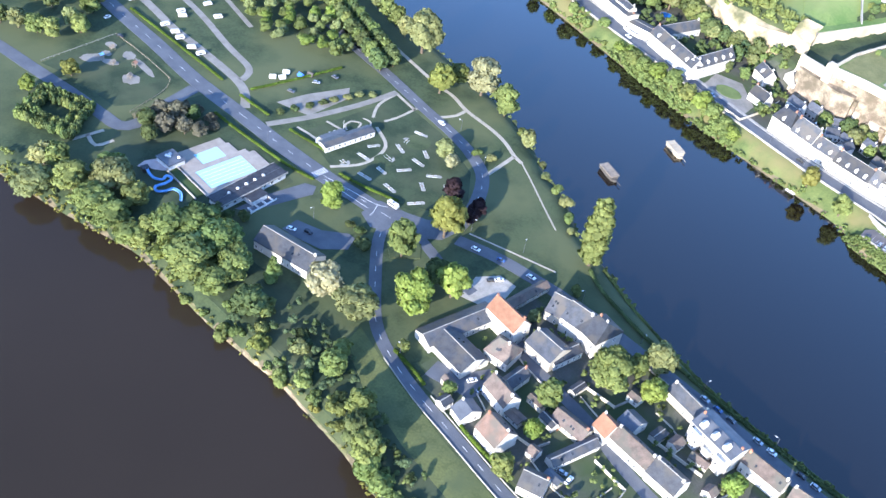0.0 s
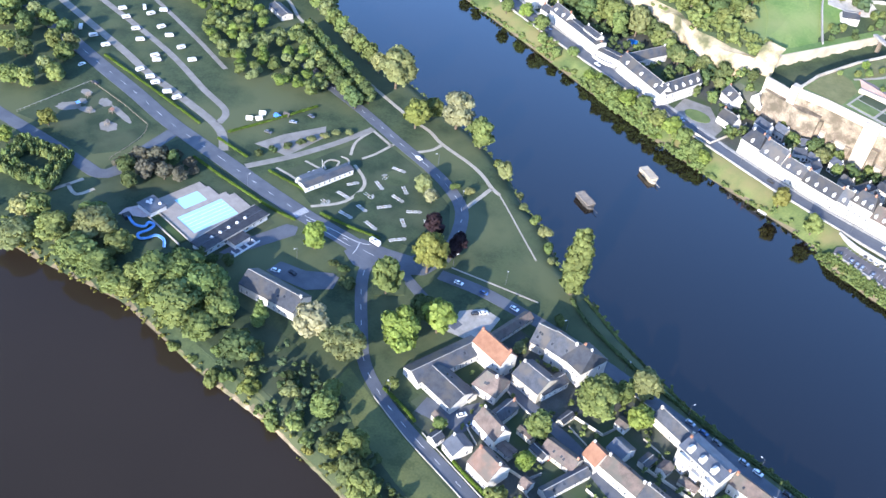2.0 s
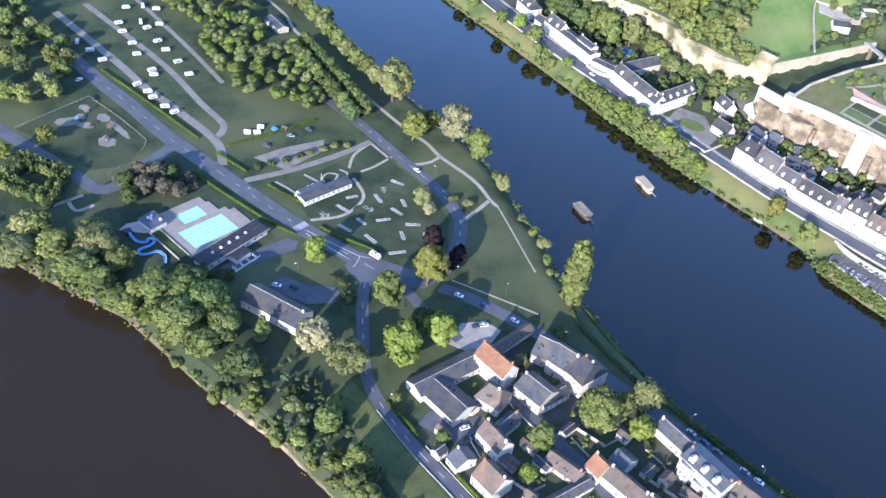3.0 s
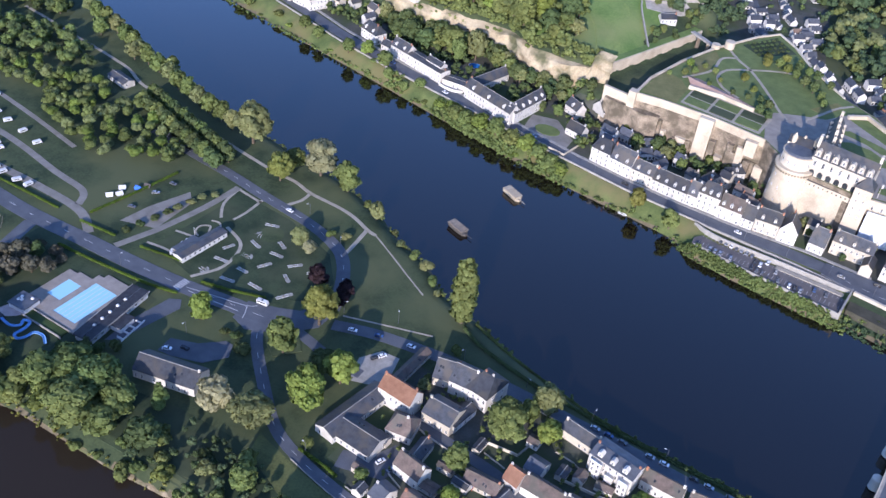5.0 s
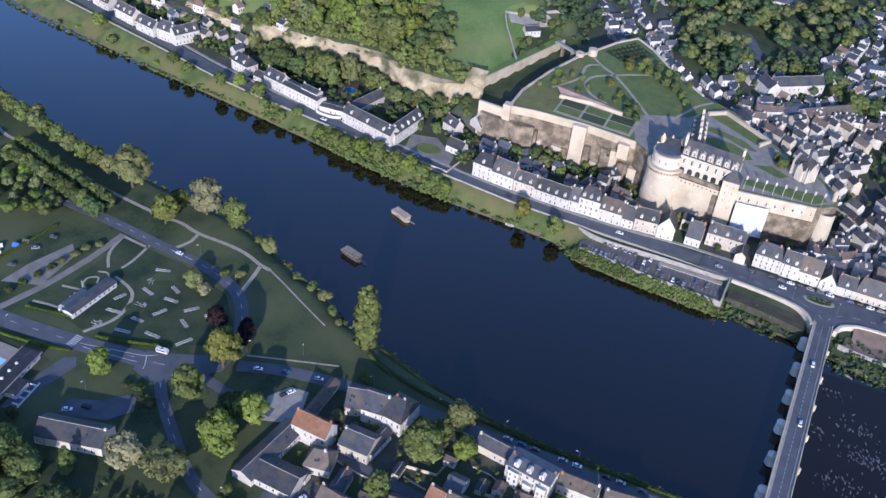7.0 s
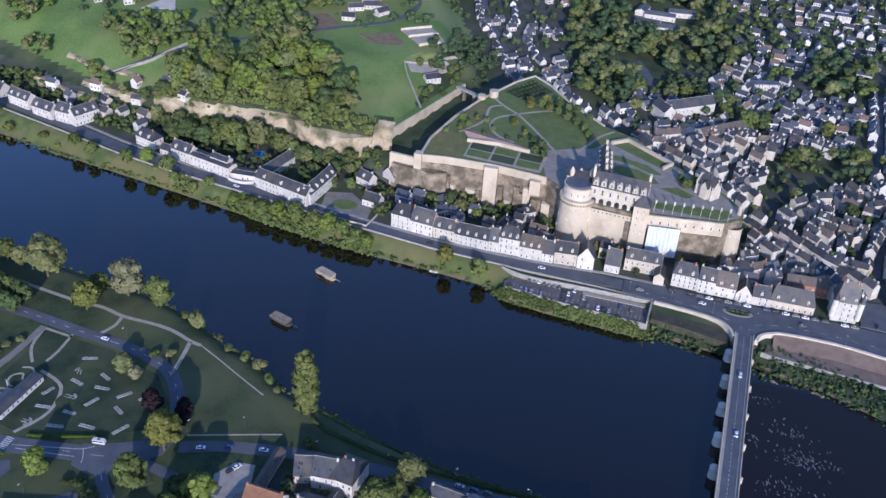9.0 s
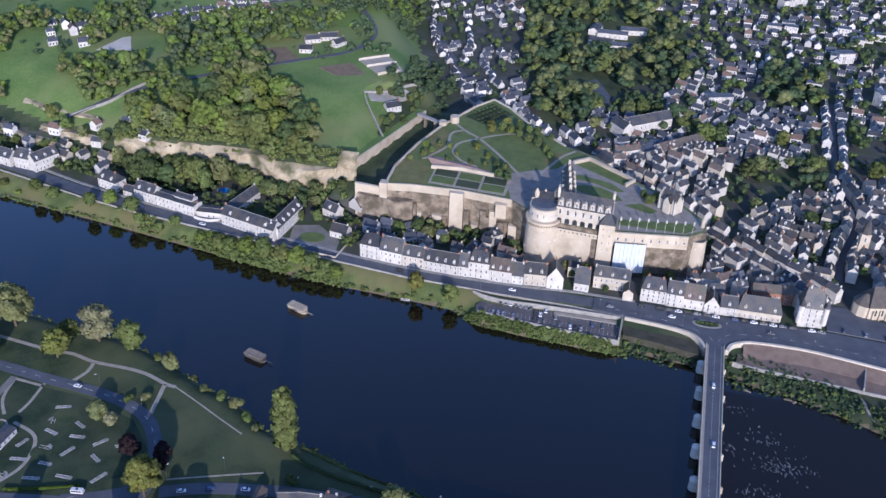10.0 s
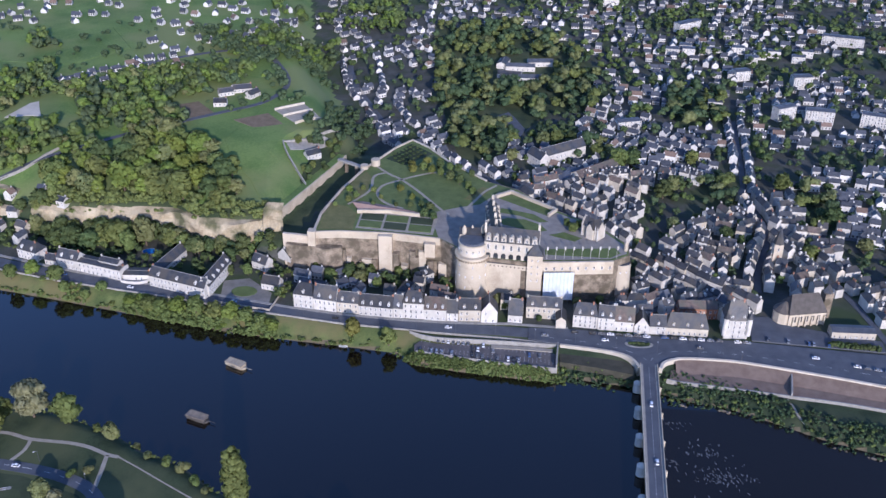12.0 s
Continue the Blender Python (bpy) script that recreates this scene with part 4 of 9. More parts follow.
for x, y, L, W, h, rot in ((-434, 534, 9, 7, 5, -10), (-421, 537, 8, 6, 4.5, 70), (-403, 538, 10, 7, 5, -20), (-394, 544, 8, 6, 4, 60), (-372, 540, 7, 7, 9, 10), (-375, 548, 7, 6, 4, -15), (-440, 546, 9, 6, 4.5, -25), (-416, 551, 8, 6, 4, 0)):
    house("cliff_house", "small pale house on the terraced slope", x, y, L, W, z_at(x, y) + h, rot, SLATE, PLASTER_B if L > 8 else PLASTER, 0, 38, 1, None, None, 0, "f", ends=False)

# ---- bridge ----
bridge = thing("bridge", "stone arch bridge with asphalt deck and pale parapets", "bridge", kind="")
def along_bridge(y):
    return 24.0 + (y - 297) * (6.0 / 127)
bm = bmesh.new()
def bridge_strip(bm, off0, off1, z0, z1, y0, y1):
    a, b = along_bridge(y0), along_bridge(y1)
    vs = [bm.verts.new(p) for p in ((a + off0, y0, z0), (a + off1, y0, z0), (b + off1, y1, z0), (b + off0, y1, z0), (a + off0, y0, z1), (a + off1, y0, z1), (b + off1, y1, z1), (b + off0, y1, z1))]
    for f in ((3, 2, 1, 0), (4, 5, 6, 7), (0, 1, 5, 4), (1, 2, 6, 5), (2, 3, 7, 6), (3, 0, 4, 7)):
        bm.faces.new([vs[i] for i in f])
    return bm
part("deck", bridge_strip(bmesh.new(), -3.4, 3.4, 7.6, 9.0, 240, 428), ASPHALT, bridge)
for s in (-1, 1):
    part("footway", bridge_strip(bmesh.new(), min(s * 3.4, s * 4.7), max(s * 3.4, s * 4.7), 7.4, 9.16, 240, 428), PAVING, bridge, "pale stone footway")
    part("parapet", bridge_strip(bmesh.new(), min(s * 4.7, s * 5.1), max(s * 4.7, s * 5.1), 7.2, 10.0, 240, 428), STONE, bridge, "pale stone parapet")
for y in np.arange(250, 426, 3.0):
    part("lane_dash", bridge_strip(bmesh.new(), -0.1, 0.1, 9.004, 9.02, y, y + 1.4), WHITE_LINE, bridge)
PIERS = [413 - 22.7 * k for k in range(8)]
for y in PIERS:
    cx = along_bridge(y)
    bm = bmesh.new()
    prism(bm, [(cx - 7.2, y), (cx - 4.6, y - 2), (cx + 4.6, y - 2), (cx + 7.2, y), (cx + 4.6, y + 2), (cx - 4.6, y + 2)], -2, 4.2)
    prism(bm, [(cx - 4.7, y - 1.6), (cx + 4.7, y - 1.6), (cx + 4.7, y + 1.6), (cx - 4.7, y + 1.6)], 4.2, 7.3)
    part("pier", bm, STONE, bridge)
    bm = bmesh.new()
    tube(bm, cx - 6.3, y, 0.5, 6.6, 2.5, 2.3, 12)
    tube(bm, cx - 6.3, y, 6.6, 8.0, 2.5, 0.4, 12)
    part("cutwater", bm, PLASTER, bridge, "pale rounded stone cutwater")
for y0, y1 in zip(PIERS[1:], PIERS):
    bm = bmesh.new()
    a, b, n = y0 + 1.6, y1 - 1.6, 10
    for side in (-4.6, 4.6):
        top, low = [], []
        for i in range(n + 1):
            yy = a + (b - a) * i / n
            arch = 2.2 + 4.6 * math.sin(math.pi * i / n)
            low.append(bm.verts.new((along_bridge(yy) + side, yy, arch)))
            top.append(bm.verts.new((along_bridge(yy) + side, yy, 7.4)))
        for i in range(n):
            bm.faces.new((low[i], low[i + 1], top[i + 1], top[i]))
        if side < 0:
            keep = low
        else:
            for i in range(n):
                bm.faces.new((keep[i], keep[i + 1], low[i + 1], low[i]))
    part("arch", bm, STONE, bridge)

# ---- castle ----
T = 36.0
LAWN = material("castle_lawn", (0.078, 0.108, 0.033), (0.126, 0.16, 0.052), 0.9, 0.15, 1.2, 0.3, vary=0)
COURT = material("court_gravel", (0.19, 0.172, 0.15), (0.27, 0.248, 0.22), 0.9, 0.2, 5, 0.4, vary=0)
PINK_WALL = material("pink_garden_wall", (0.30, 0.195, 0.15), (0.40, 0.275, 0.215), 0.88, 0.3, 3, 0.3, vary=0)
castle = thing("castle", "royal tufa-stone castle with round towers on a walled terrace", "castle")
TERRACE = [(-185, 513), (-168, 516), (-134, 517), (-100, 513), (-86, 500), (-69, 493), (-37, 489), (-33, 491), (10, 497), (22, 506), (22, 520), (4, 543), (-27, 565), (-52, 592), (-76, 604), (-104, 631), (-124, 658), (-139, 672), (-150, 655), (-168, 613), (-178, 579), (-185, 540)]
part("terrace_wall", prism(bmesh.new(), TERRACE, 5.0, T), RAMPART, castle, "weathered grey-brown rampart wall")


def inset(pts, d):
    """The polygon drawn in by d on all sides."""
    out, n = [], len(pts)
    for i in range(n):
        a, b, c = Vector(pts[i - 1]), Vector(pts[i]), Vector(pts[(i + 1) % n])
        u, v = (b - a).normalized(), (c - b).normalized()
        m = Vector((-u.y, u.x)) + Vector((-v.y, v.x))
        out.append(tuple(b + m.normalized() * d))
    return out


def wall_run(name, pts, width, z0, z1, mat, parent, label="", close=False):
    """An upright wall along a line of points."""
    bm = bmesh.new()
    pts = [Vector((p[0], p[1], 0)) for p in pts]
    for a, b in zip(pts, pts[1:]):
        d = (b - a).normalized()
        n = Vector((-d.y, d.x, 0)) * width / 2
        a, b = a - d * width * 0.3, b + d * width * 0.3
        vs = [bm.verts.new((q.x, q.y, z)) for z in (z0, z1) for q in (a - n, b - n, b + n, a + n)]
        for f in ((3, 2, 1, 0), (4, 5, 6, 7), (0, 1, 5, 4), (1, 2, 6, 5), (2, 3, 7, 6), (3, 0, 4, 7)):
            bm.faces.new([vs[i] for i in f])
    return part(name, bm, mat, parent, label)


part("terrace_top", prism(bmesh.new(), inset(TERRACE, 1.0), T, T + 0.1), LAWN, castle, "green terrace garden lawn")
part("gravel_court", prism(bmesh.new(), [(-102, 516), (-86, 503), (-68, 496), (-34, 494), (9, 500), (20, 508), (19, 519), (2, 541), (-28, 562), (-53, 588), (-66, 586), (-78, 566), (-92, 560), (-108, 551), (-106, 530)], T + 0.1, T + 0.16), COURT, castle, "pale gravel castle court")
for lab, pts in (("curved green lawn", [(-68, 541), (-58, 548), (-46, 547), (-35, 540), (-31, 533), (-38, 530), (-52, 535)]), ("green lawn", [(-30, 527), (-20, 532), (-8, 525), (-13, 520)]), ("green lawn beside the wall", [(-32, 501), (-32, 508), (13, 514), (16, 508), (9, 501)]), ("green bank", [(-66, 577), (-56, 584), (-24, 560), (-30, 553)]), ("green lawn strip", [(-68, 556), (-62, 562), (-40, 555), (-30, 545), (-36, 544), (-50, 552)])):
    part("lawn", prism(bmesh.new(), pts, T + 0.16, T + 0.24), LAWN, castle, lab)
part("bank_wall", prism(bmesh.new(), [(-68, 578), (-57, 587), (-24, 561.5), (-30, 552), (-31, 553.5), (-26, 561), (-57, 584.5), (-66.5, 576.5)], T, T + 2.5), STONE, castle, "pale retaining wall")
wall_run("parapet", [(-185, 513.4), (-168, 516.4), (-134, 517.4), (-101, 513.4)], 1.2, T - 4.2, T + 1.0, STONE, castle, "pale stone parapet wall")
wall_run("moat_parapet", [(-185, 514), (-185.5, 540), (-178.5, 579), (-168.5, 613), (-150.5, 655), (-139, 671.5)], 1.4, T - 3, T + 1.0, STONE, castle, "pale stone parapet above the dry moat")
wall_run("far_rampart", [(-139, 671), (-124, 657.5), (-104, 630.5), (-76, 603.5)], 1.2, T - 6, T + 1.0, PLASTER_B, castle, "pale far rampart")
for x, y, w, zl, z in ((-137, 516, 9, 8, T + 0.4), (-107, 513, 7, 24, T - 2), (-186, 514, 5, 8, T + 2)):
    part("buttress", prism(bmesh.new(), [(x - w / 2, y - 3.2), (x + w / 2, y - 3.2), (x + w / 2, y + 2), (x - w / 2, y + 2)], zl, z), STONE, castle, "pale stone buttress")
wall_run("moat_end_wall", [(-206, 516.5), (-185, 514.5)], 2.0, 6, 33, STONE, castle, "stone wall closing the dry moat")
part("lower_bastion", prism(bmesh.new(), [(-204, 512), (-186, 510), (-176, 508), (-166, 511), (-166, 514), (-204, 516)], 8, 27), RAMPART, castle, "broken masonry ledge below the rampart")
rl = random.Random(12)
for k in range(26):
    lx = -200 + 4.2 * k + rl.uniform(-1.5, 1.5)
    if abs(lx + 137) < 6 or lx > -96:
        continue
    lw, lh, ld = rl.uniform(3, 7), rl.uniform(11, 27), rl.uniform(1.2, 4.2)
    yb = float(np.interp(lx, [-204, -185, -168, -134, -100], [515, 513, 516, 517, 513]))
    part("ledge", prism(bmesh.new(), [(lx - lw / 2, yb + 1), (lx - lw / 2 + rl.uniform(-0.5, 0.8), yb - ld), (lx + lw / 2 + rl.uniform(-0.8, 0.5), yb - ld + rl.uniform(-0.8, 0.8)), (lx + lw / 2, yb + 1)], 6, lh), RAMPART if k % 3 else STONE, castle, "broken masonry ledge of the old rampart")
for gx, gy, gr, gh in ((-168.5, 615, 3.2, 39), (-161, 622, 3.6, 41), (-164, 619, 2.2, 36)):
    part("gate_tower", tube(bmesh.new(), gx, gy, 20, gh, gr, gr * 0.94, 20), STONE, castle, "ruined round gate tower")
# formal beds, each with a pale path round it
part("garden_gravel", prism(bmesh.new(), [(-158.5, 523), (-150, 522), (-106, 518.6), (-105, 542), (-158.5, 547.5)], T + 0.1, T + 0.17), PATH_SAND, castle, "pale gravel garden paths")
for i in range(3):
    for j in range(2):
        x0, y0 = -157.0 + 17.0 * i, 525.0 + 10.4 * j - 1.3 * i
        part("flower_bed", prism(bmesh.new(), [(x0, y0), (x0 + 15.2, y0 - 1.2), (x0 + 15.2, y0 + 7.6), (x0, y0 + 8.8)], T + 0.17, T + 0.5), GRASS_DARK if (i + j) % 2 else LAWN, castle, "clipped green garden bed")
bm = bmesh.new()
foot = [bm.verts.new(p) for p in ((-160, 546.5, T), (-141, 546.5, T), (-120, 546, T))]
crest = [bm.verts.new(p) for p in ((-166.5, 555, T + 2.6), (-138.5, 549, T + 2.4), (-118, 547, T + 1.2))]
rear = [bm.verts.new(p) for p in ((-160, 562, T), (-136, 556, T), (-117, 549, T))]
for a, b in ((foot, crest), (crest, rear)):
    for i in range(2):
        bm.faces.new((a[i], a[i + 1], b[i + 1], b[i]))
part("garden_ramp", bm, PINK_WALL, castle, "pinkish sloping garden terrace wall")
YELLOW_LAWN = material("dry_lawn", (0.105, 0.108, 0.036), (0.165, 0.155, 0.06), 0.9, 0.15, 1.2, 0.3, vary=0)
for pts in ([(-183, 519), (-160, 520.5), (-161, 543), (-170, 553), (-181, 556), (-183.5, 540)], [(-176, 582), (-164, 560), (-160, 582), (-161, 602), (-166, 610)], [(-90, 573), (-80, 571), (-72, 590), (-78, 594)]):
    part("lawn", prism(bmesh.new(), pts, T + 0.1, T + 0.2), YELLOW_LAWN, castle, "yellowish terrace lawn")
part("garden_wall", prism(bmesh.new(), [(-161, 543.2), (-140, 545.6), (-117.5, 542.3), (-117.5, 543.4), (-140, 546.9), (-161, 544.6)], T, T + 2.6), STONE, castle, "pale garden wall")
for pts in ([(-160, 620), (-149, 608), (-138, 599), (-123, 581), (-105, 556), (-98, 548)], [(-138, 599), (-150, 588), (-152, 574), (-144, 561), (-131, 554)], [(-138, 599), (-126, 608), (-113, 614), (-102, 608)], [(-88, 556), (-82, 571), (-76, 586), (-68, 597)], [(-170, 556), (-164, 566), (-158, 581), (-159, 602), (-151, 610)]):
    part("garden_path", ribbon(bmesh.new(), smooth_line(pts, 2), 2.0, 0.21, 0.12, 0, T), PATH_SAND, castle)
part("plantation", prism(bmesh.new(), [(-155, 634), (-139, 664), (-120, 647), (-139, 624)], T + 0.1, T + 0.18), GRASS_DARK, castle, "dark planted garden square")
for i in range(7):
    for j in range(4):
        u, v = i / 6 - 0.5, j / 3 - 0.5
        t = plant(-138 + 24 * u * 0.6 + 12 * v * 0.9 - 1, 643 + 28 * u * 0.75 - 22 * v * 0.6, 1.5, LEAF_DARK, "bush", (i + j) % 2, "low clipped shrub in the castle plantation", "shrub", category="shrub", group="castle plantation")
        t.location.z = T + 0.15
# round tower
bm = bmesh.new()
tube(bm, -78, 497, 5, 36.0, 11.3, 10.5, 48)
part("great_tower", bm, STONE, castle, "great round pale stone tower")
part("wall_walk", tube(tube(bmesh.new(), -78, 497, 35.4, 36.6, 10.5, 11.3, 48, False), -78, 497, 36.6, 38.0, 11.3, 11.3, 48), STONE, castle, "corbelled wall walk")
for k in range(40):
    a = k * 9.0
    part("bracket", box(bmesh.new(), -0.3, -0.5, -1.3, 0.3, 0.35, 0), RAMPART, castle).matrix_local = pose(-78 + 10.9 * math.cos(radians(a)), 497 + 10.9 * math.sin(radians(a)), 36.4, 0, 0, a + 90)
part("tower_drum", tube(bmesh.new(), -78, 497.6, 38.0, 45.2, 9.1, 9.1, 48), PLASTER_B, castle, "upper drum of the tower")
part("drum_cornice", tube(bmesh.new(), -78, 497.6, 45.2, 45.9, 9.5, 9.5, 48), STONE, castle)
part("tower_roof", tube(bmesh.new(), -78, 497.6, 45.9, 46.8, 8.6, 7.6, 48), ZINC, castle, "flat grey lead roof")
for a in range(-160, -10, 25):
    for z in (16, 24, 31):
        if (a + z) % 2 == 0 or z == 24:
            w = part("slit_window", window_mesh(0.5, 1.7), None, castle)
            c, s = math.cos(radians(a)), math.sin(radians(a))
            r = 11.3 - 0.8 * (z - 5) / 31 + 0.03
            w.matrix_local = pose(-78 + r * c, 497 + r * s, z, 0, 0, a + 90)
    w = part("drum_window", window_mesh(0.8, 1.8), None, castle)
    w.matrix_local = pose(-78 + 9.13 * math.cos(radians(a)), 497.6 + 9.13 * math.sin(radians(a)), 40.5, 0, 0, a + 90)
for x, y, h in ((-84, 504, 50), (-79, 507, 48.5), (-72, 505, 51)):
    part("stair_turret", tube(tube(bmesh.new(), x, y, 40, h, 1.5, 1.5, 10), x, y, h, h + 3, 1.7, 0.2, 10), STONE, castle, "slender stair turret")
part("tower_gallery", box(bmesh.new(), -87, 503, T, -70, 510, 47), PLASTER_B, castle, "stone block behind the tower")
part("gallery_roof", roof_shell(bmesh.new(), 17, 7, 47, 50, 0), SLATE, castle).matrix_local = pose(-78.5, 506.5, 0)
# royal lodging
lodge = part("lodging", box(bmesh.new(), -17, -6.5, 30, 17, 6.5, 48), PLASTER_B, castle, "sunlit two-storey stone lodging")
lodge.matrix_local = pose(-53, 499, 0, 0, 0, -5)
part("base_wall", box(bmesh.new(), -17.4, -8.2, 6, 17.4, 6, 30), STONE, castle, "plain warm stone base wall").matrix_local = pose(-53, 499, 0, 0, 0, -5)
part("balcony", box(bmesh.new(), -17.3, -8.4, 30.02, 17.3, -6.55, 33.2), STONE, castle, "stone balcony with dark loopholes").matrix_local = pose(-53, 499, 0, 0, 0, -5)
part("balcony_roof", box(bmesh.new(), -17.3, -8.2, 33.2, 17.3, -6.55, 33.6), SLATE, castle).matrix_local = pose(-53, 499, 0, 0, 0, -5)
roof_l = part("lodging_roof", roof_shell(bmesh.new(), 34, 13, 48, 55, 0), SLATE, castle, "steep slate roof")
roof_l.matrix_local = pose(-53, 499, 0, 0, 0, -5)
for k in range(13):
    part("loophole", box(bmesh.new(), -15.6 + 2.6 * k, -8.46, 31.2, -14.9 + 2.6 * k, -8.38, 32.2), GLASS_DARK, castle).matrix_local = pose(-53, 499, 0, 0, 0, -5)
for k in range(7):
    bm = bmesh.new()
    n, x, w, h = 10, -14.5 + 4.85 * k, 1.5, 2.2
    arc = [(x - w, 36.2), (x + w, 36.2), (x + w, 36.2 + h)] + [(x + w * math.cos(math.pi * i / n), 36.2 + h + w * math.sin(math.pi * i / n)) for i in range(1, n)] + [(x - w, 36.2 + h)]
    f = [bm.verts.new((px, -6.6, pz)) for px, pz in arc]
    b = [bm.verts.new((px, -6.45, pz)) for px, pz in arc]
    bm.faces.new(f)
    for i in range(len(arc)):
        j = (i + 1) % len(arc)
        bm.faces.new((f[i], b[i], b[j], f[j]))
    part("arcade_arch", bm, GLASS_DARK, castle, "dark arcade arch").matrix_local = pose(-53, 499, 0, 0, 0, -5)
    for kx, z, hh, nm in ((0, 42.5, 3.2, "tall_window"),):
        w = part(nm, window_mesh(1.4, hh), None, castle)
        w.matrix_local = pose(-53, 499, 0, 0, 0, -5) @ pose(x, -6.54, z)
    d = part("dormer", dormer(0, 0, 0, 2.2, 4.0, 3.6), PLASTER_B, castle, "tall carved stone dormer")
    d.matrix_local = pose(-53, 499, 0, 0, 0, -5) @ pose(x, -6.3, 48.0)
    part("window", window_mesh(1.1, 2.0), None, d).matrix_local = pose(0, -0.04, 0.9)
    for s in (-1.5, 1.5):
        part("pinnacle", tube(bmesh.new(), 0, 0, 0, 5.5, 0.28, 0.05, 6), PLASTER_B, castle).matrix_local = pose(-53, 499, 0, 0, 0, -5) @ pose(x + s, -6.3, 48.0)
for x in (-70, -36.5):
    part("chimney", chimney(x, 499, 52, 59, 1.4, 3.0), PLASTER_B, castle)
# wing that runs back from the lodging
part("wing", gable_walls(bmesh.new(), 40, 9, 46, 54, 0), PLASTER_B, castle, "rear wing of stone and brick").matrix_local = pose(-66, 524, 0, 0, 0, 97)
part("wing_roof", roof_shell(bmesh.new(), 40, 9, 46, 54, 0), SLATE, castle).matrix_local = pose(-66, 524, 0, 0, 0, 97)
for k in range(6):
    for s in (-1, 1):
        d = part("dormer", dormer(0, 0, 0, 1.6, 2.5, 3.0), PLASTER_B, castle)
        d.matrix_local = pose(-66, 524, 0, 0, 0, 97 + (0 if s < 0 else 180)) @ pose(-16 + 6.4 * k, -4.4, 45.6)
for k in range(5):
    part("chimney", chimney(0, 0, 50, 56.5, 0.9, 1.6), PLASTER_B, castle).matrix_local = pose(-66, 524, 0, 0, 0, 97) @ pose(-17 + 8.5 * k, 0, 0)
# square tower at the lodging's end
part("square_tower", box(bmesh.new(), -43, 487.4, 12, -33.5, 497, 42.5), STONE, castle, "square pale stone tower")
bm = bmesh.new()
tip = bm.verts.new((-38.2, 492.2, 50))
ring = [bm.verts.new(p) for p in ((-43.4, 487, 42.5), (-33.1, 487, 42.5), (-33.1, 497.4, 42.5), (-43.4, 497.4, 42.5))]
for i in range(4):
    bm.faces.new((ring[i], ring[(i + 1) % 4], tip))
bm.faces.new(ring[::-1])
part("tower_cap", bm, SLATE, castle, "pyramid slate roof")
for z in (24, 29, 34, 38.5):
    for x in (-40.2, -36.4):
        part("window", window_mesh(0.7, 1.3), None, castle).matrix_local = pose(x, 487.37, z)
# wall with flag poles, scaffold sheet, corner tower
CURTAIN = [(-33.4, 490.2), (-12, 493), (10.5, 496.2)]
wall_run("curtain_wall", CURTAIN, 1.6, T - 8, T + 1.0, STONE, castle, "pale curtain wall below the lawn")
for k in range(9):
    f = k / 8
    part("wall_window", window_mesh(1.1, 2.0), None, castle).matrix_local = pose(-31 + 40 * f, 489.3 + 5.8 * f, T - 4.4, 0, 0, 8)
    fx, fy = -31 + 44 * f, 495.5 + 5.5 * f
    pole = thing("flag_pole", "slim white flag pole with pale flag on the castle lawn", "flag pole", pose(fx, fy, T + 0.2), "flag poles on the castle wall")
    part("pole", tube(bmesh.new(), 0, 0, 0, 9, 0.14, 0.08, 6), PLASTER, pole)
    bm = bmesh.new()
    prev = None
    for i in range(6):
        x, yv = 0.1 + 0.16 * i, 0.15 * math.sin(i * 1.3)
        cur = [bm.verts.new((x, yv, 6.4)), bm.verts.new((x, yv, 8.8)), bm.verts.new((x, yv + 0.03, 8.8)), bm.verts.new((x, yv + 0.03, 6.4))]
        if prev:
            for j in range(4):
                bm.faces.new((prev[j], prev[(j + 1) % 4], cur[(j + 1) % 4], cur[j]))
        prev = cur
    part("flag", bm, PLASTER, pole, "pale hanging flag")
SHEET = material("scaffold_sheet", (0.46, 0.50, 0.56), (0.58, 0.62, 0.66), 0.7, 0.2, 1.5, 0.3, vary=0)
scaf = thing("scaffold", "scaffold wrapped in white sheeting against the castle wall", "scaffold", pose(-23, 489, 8, 0, 0, 7))
bm = bmesh.new()
cols = []
for i in range(25):
    x = -9.5 + 19 * i / 24
    cols.append([bm.verts.new((x, -1.4 + 0.18 * math.sin(i * 2.1), z)) for z in (3, 10, 17, 23.5)])
for a, b in zip(cols, cols[1:]):
    for k in range(3):
        bm.faces.new((a[k], b[k], b[k + 1], a[k + 1]))
part("sheet", bm, SHEET, scaf, "hanging white sheeting")
for i in range(8):
    for y in (-1.2, 0.2):
        part("scaffold_pole", tube(bmesh.new(), -9.6 + 2.75 * i, y, -1, 24, 0.07, 0.07, 5), ZINC, scaf)
for z in (3, 9.5, 16, 22.5):
    part("scaffold_deck", box(bmesh.new(), -9.6, -1.2, z, 9.6, 0.2, z + 0.1), WOOD, scaf)
part("corner_tower", tube(bmesh.new(), 17, 506, 5, 30.5, 6.7, 6.0, 36), STONE, castle, "round pale corner tower")
part("corner_parapet", tube(tube(bmesh.new(), 17, 506, 30.5, 31.6, 6.2, 6.2, 36, False), 17, 506, 30.6, 30.9, 5.4, 5.4, 36), STONE, castle)
part("corner_roof", tube(bmesh.new(), 17, 506, 30.9, 31.3, 5.3, 5.0, 36), ZINC, castle)
part("corner_turret", tube(tube(bmesh.new(), 19.5, 512, 28, 41, 1.3, 1.3, 10), 19.5, 512, 41, 43, 1.5, 0.2, 10), STONE, castle, "thin watch turret")
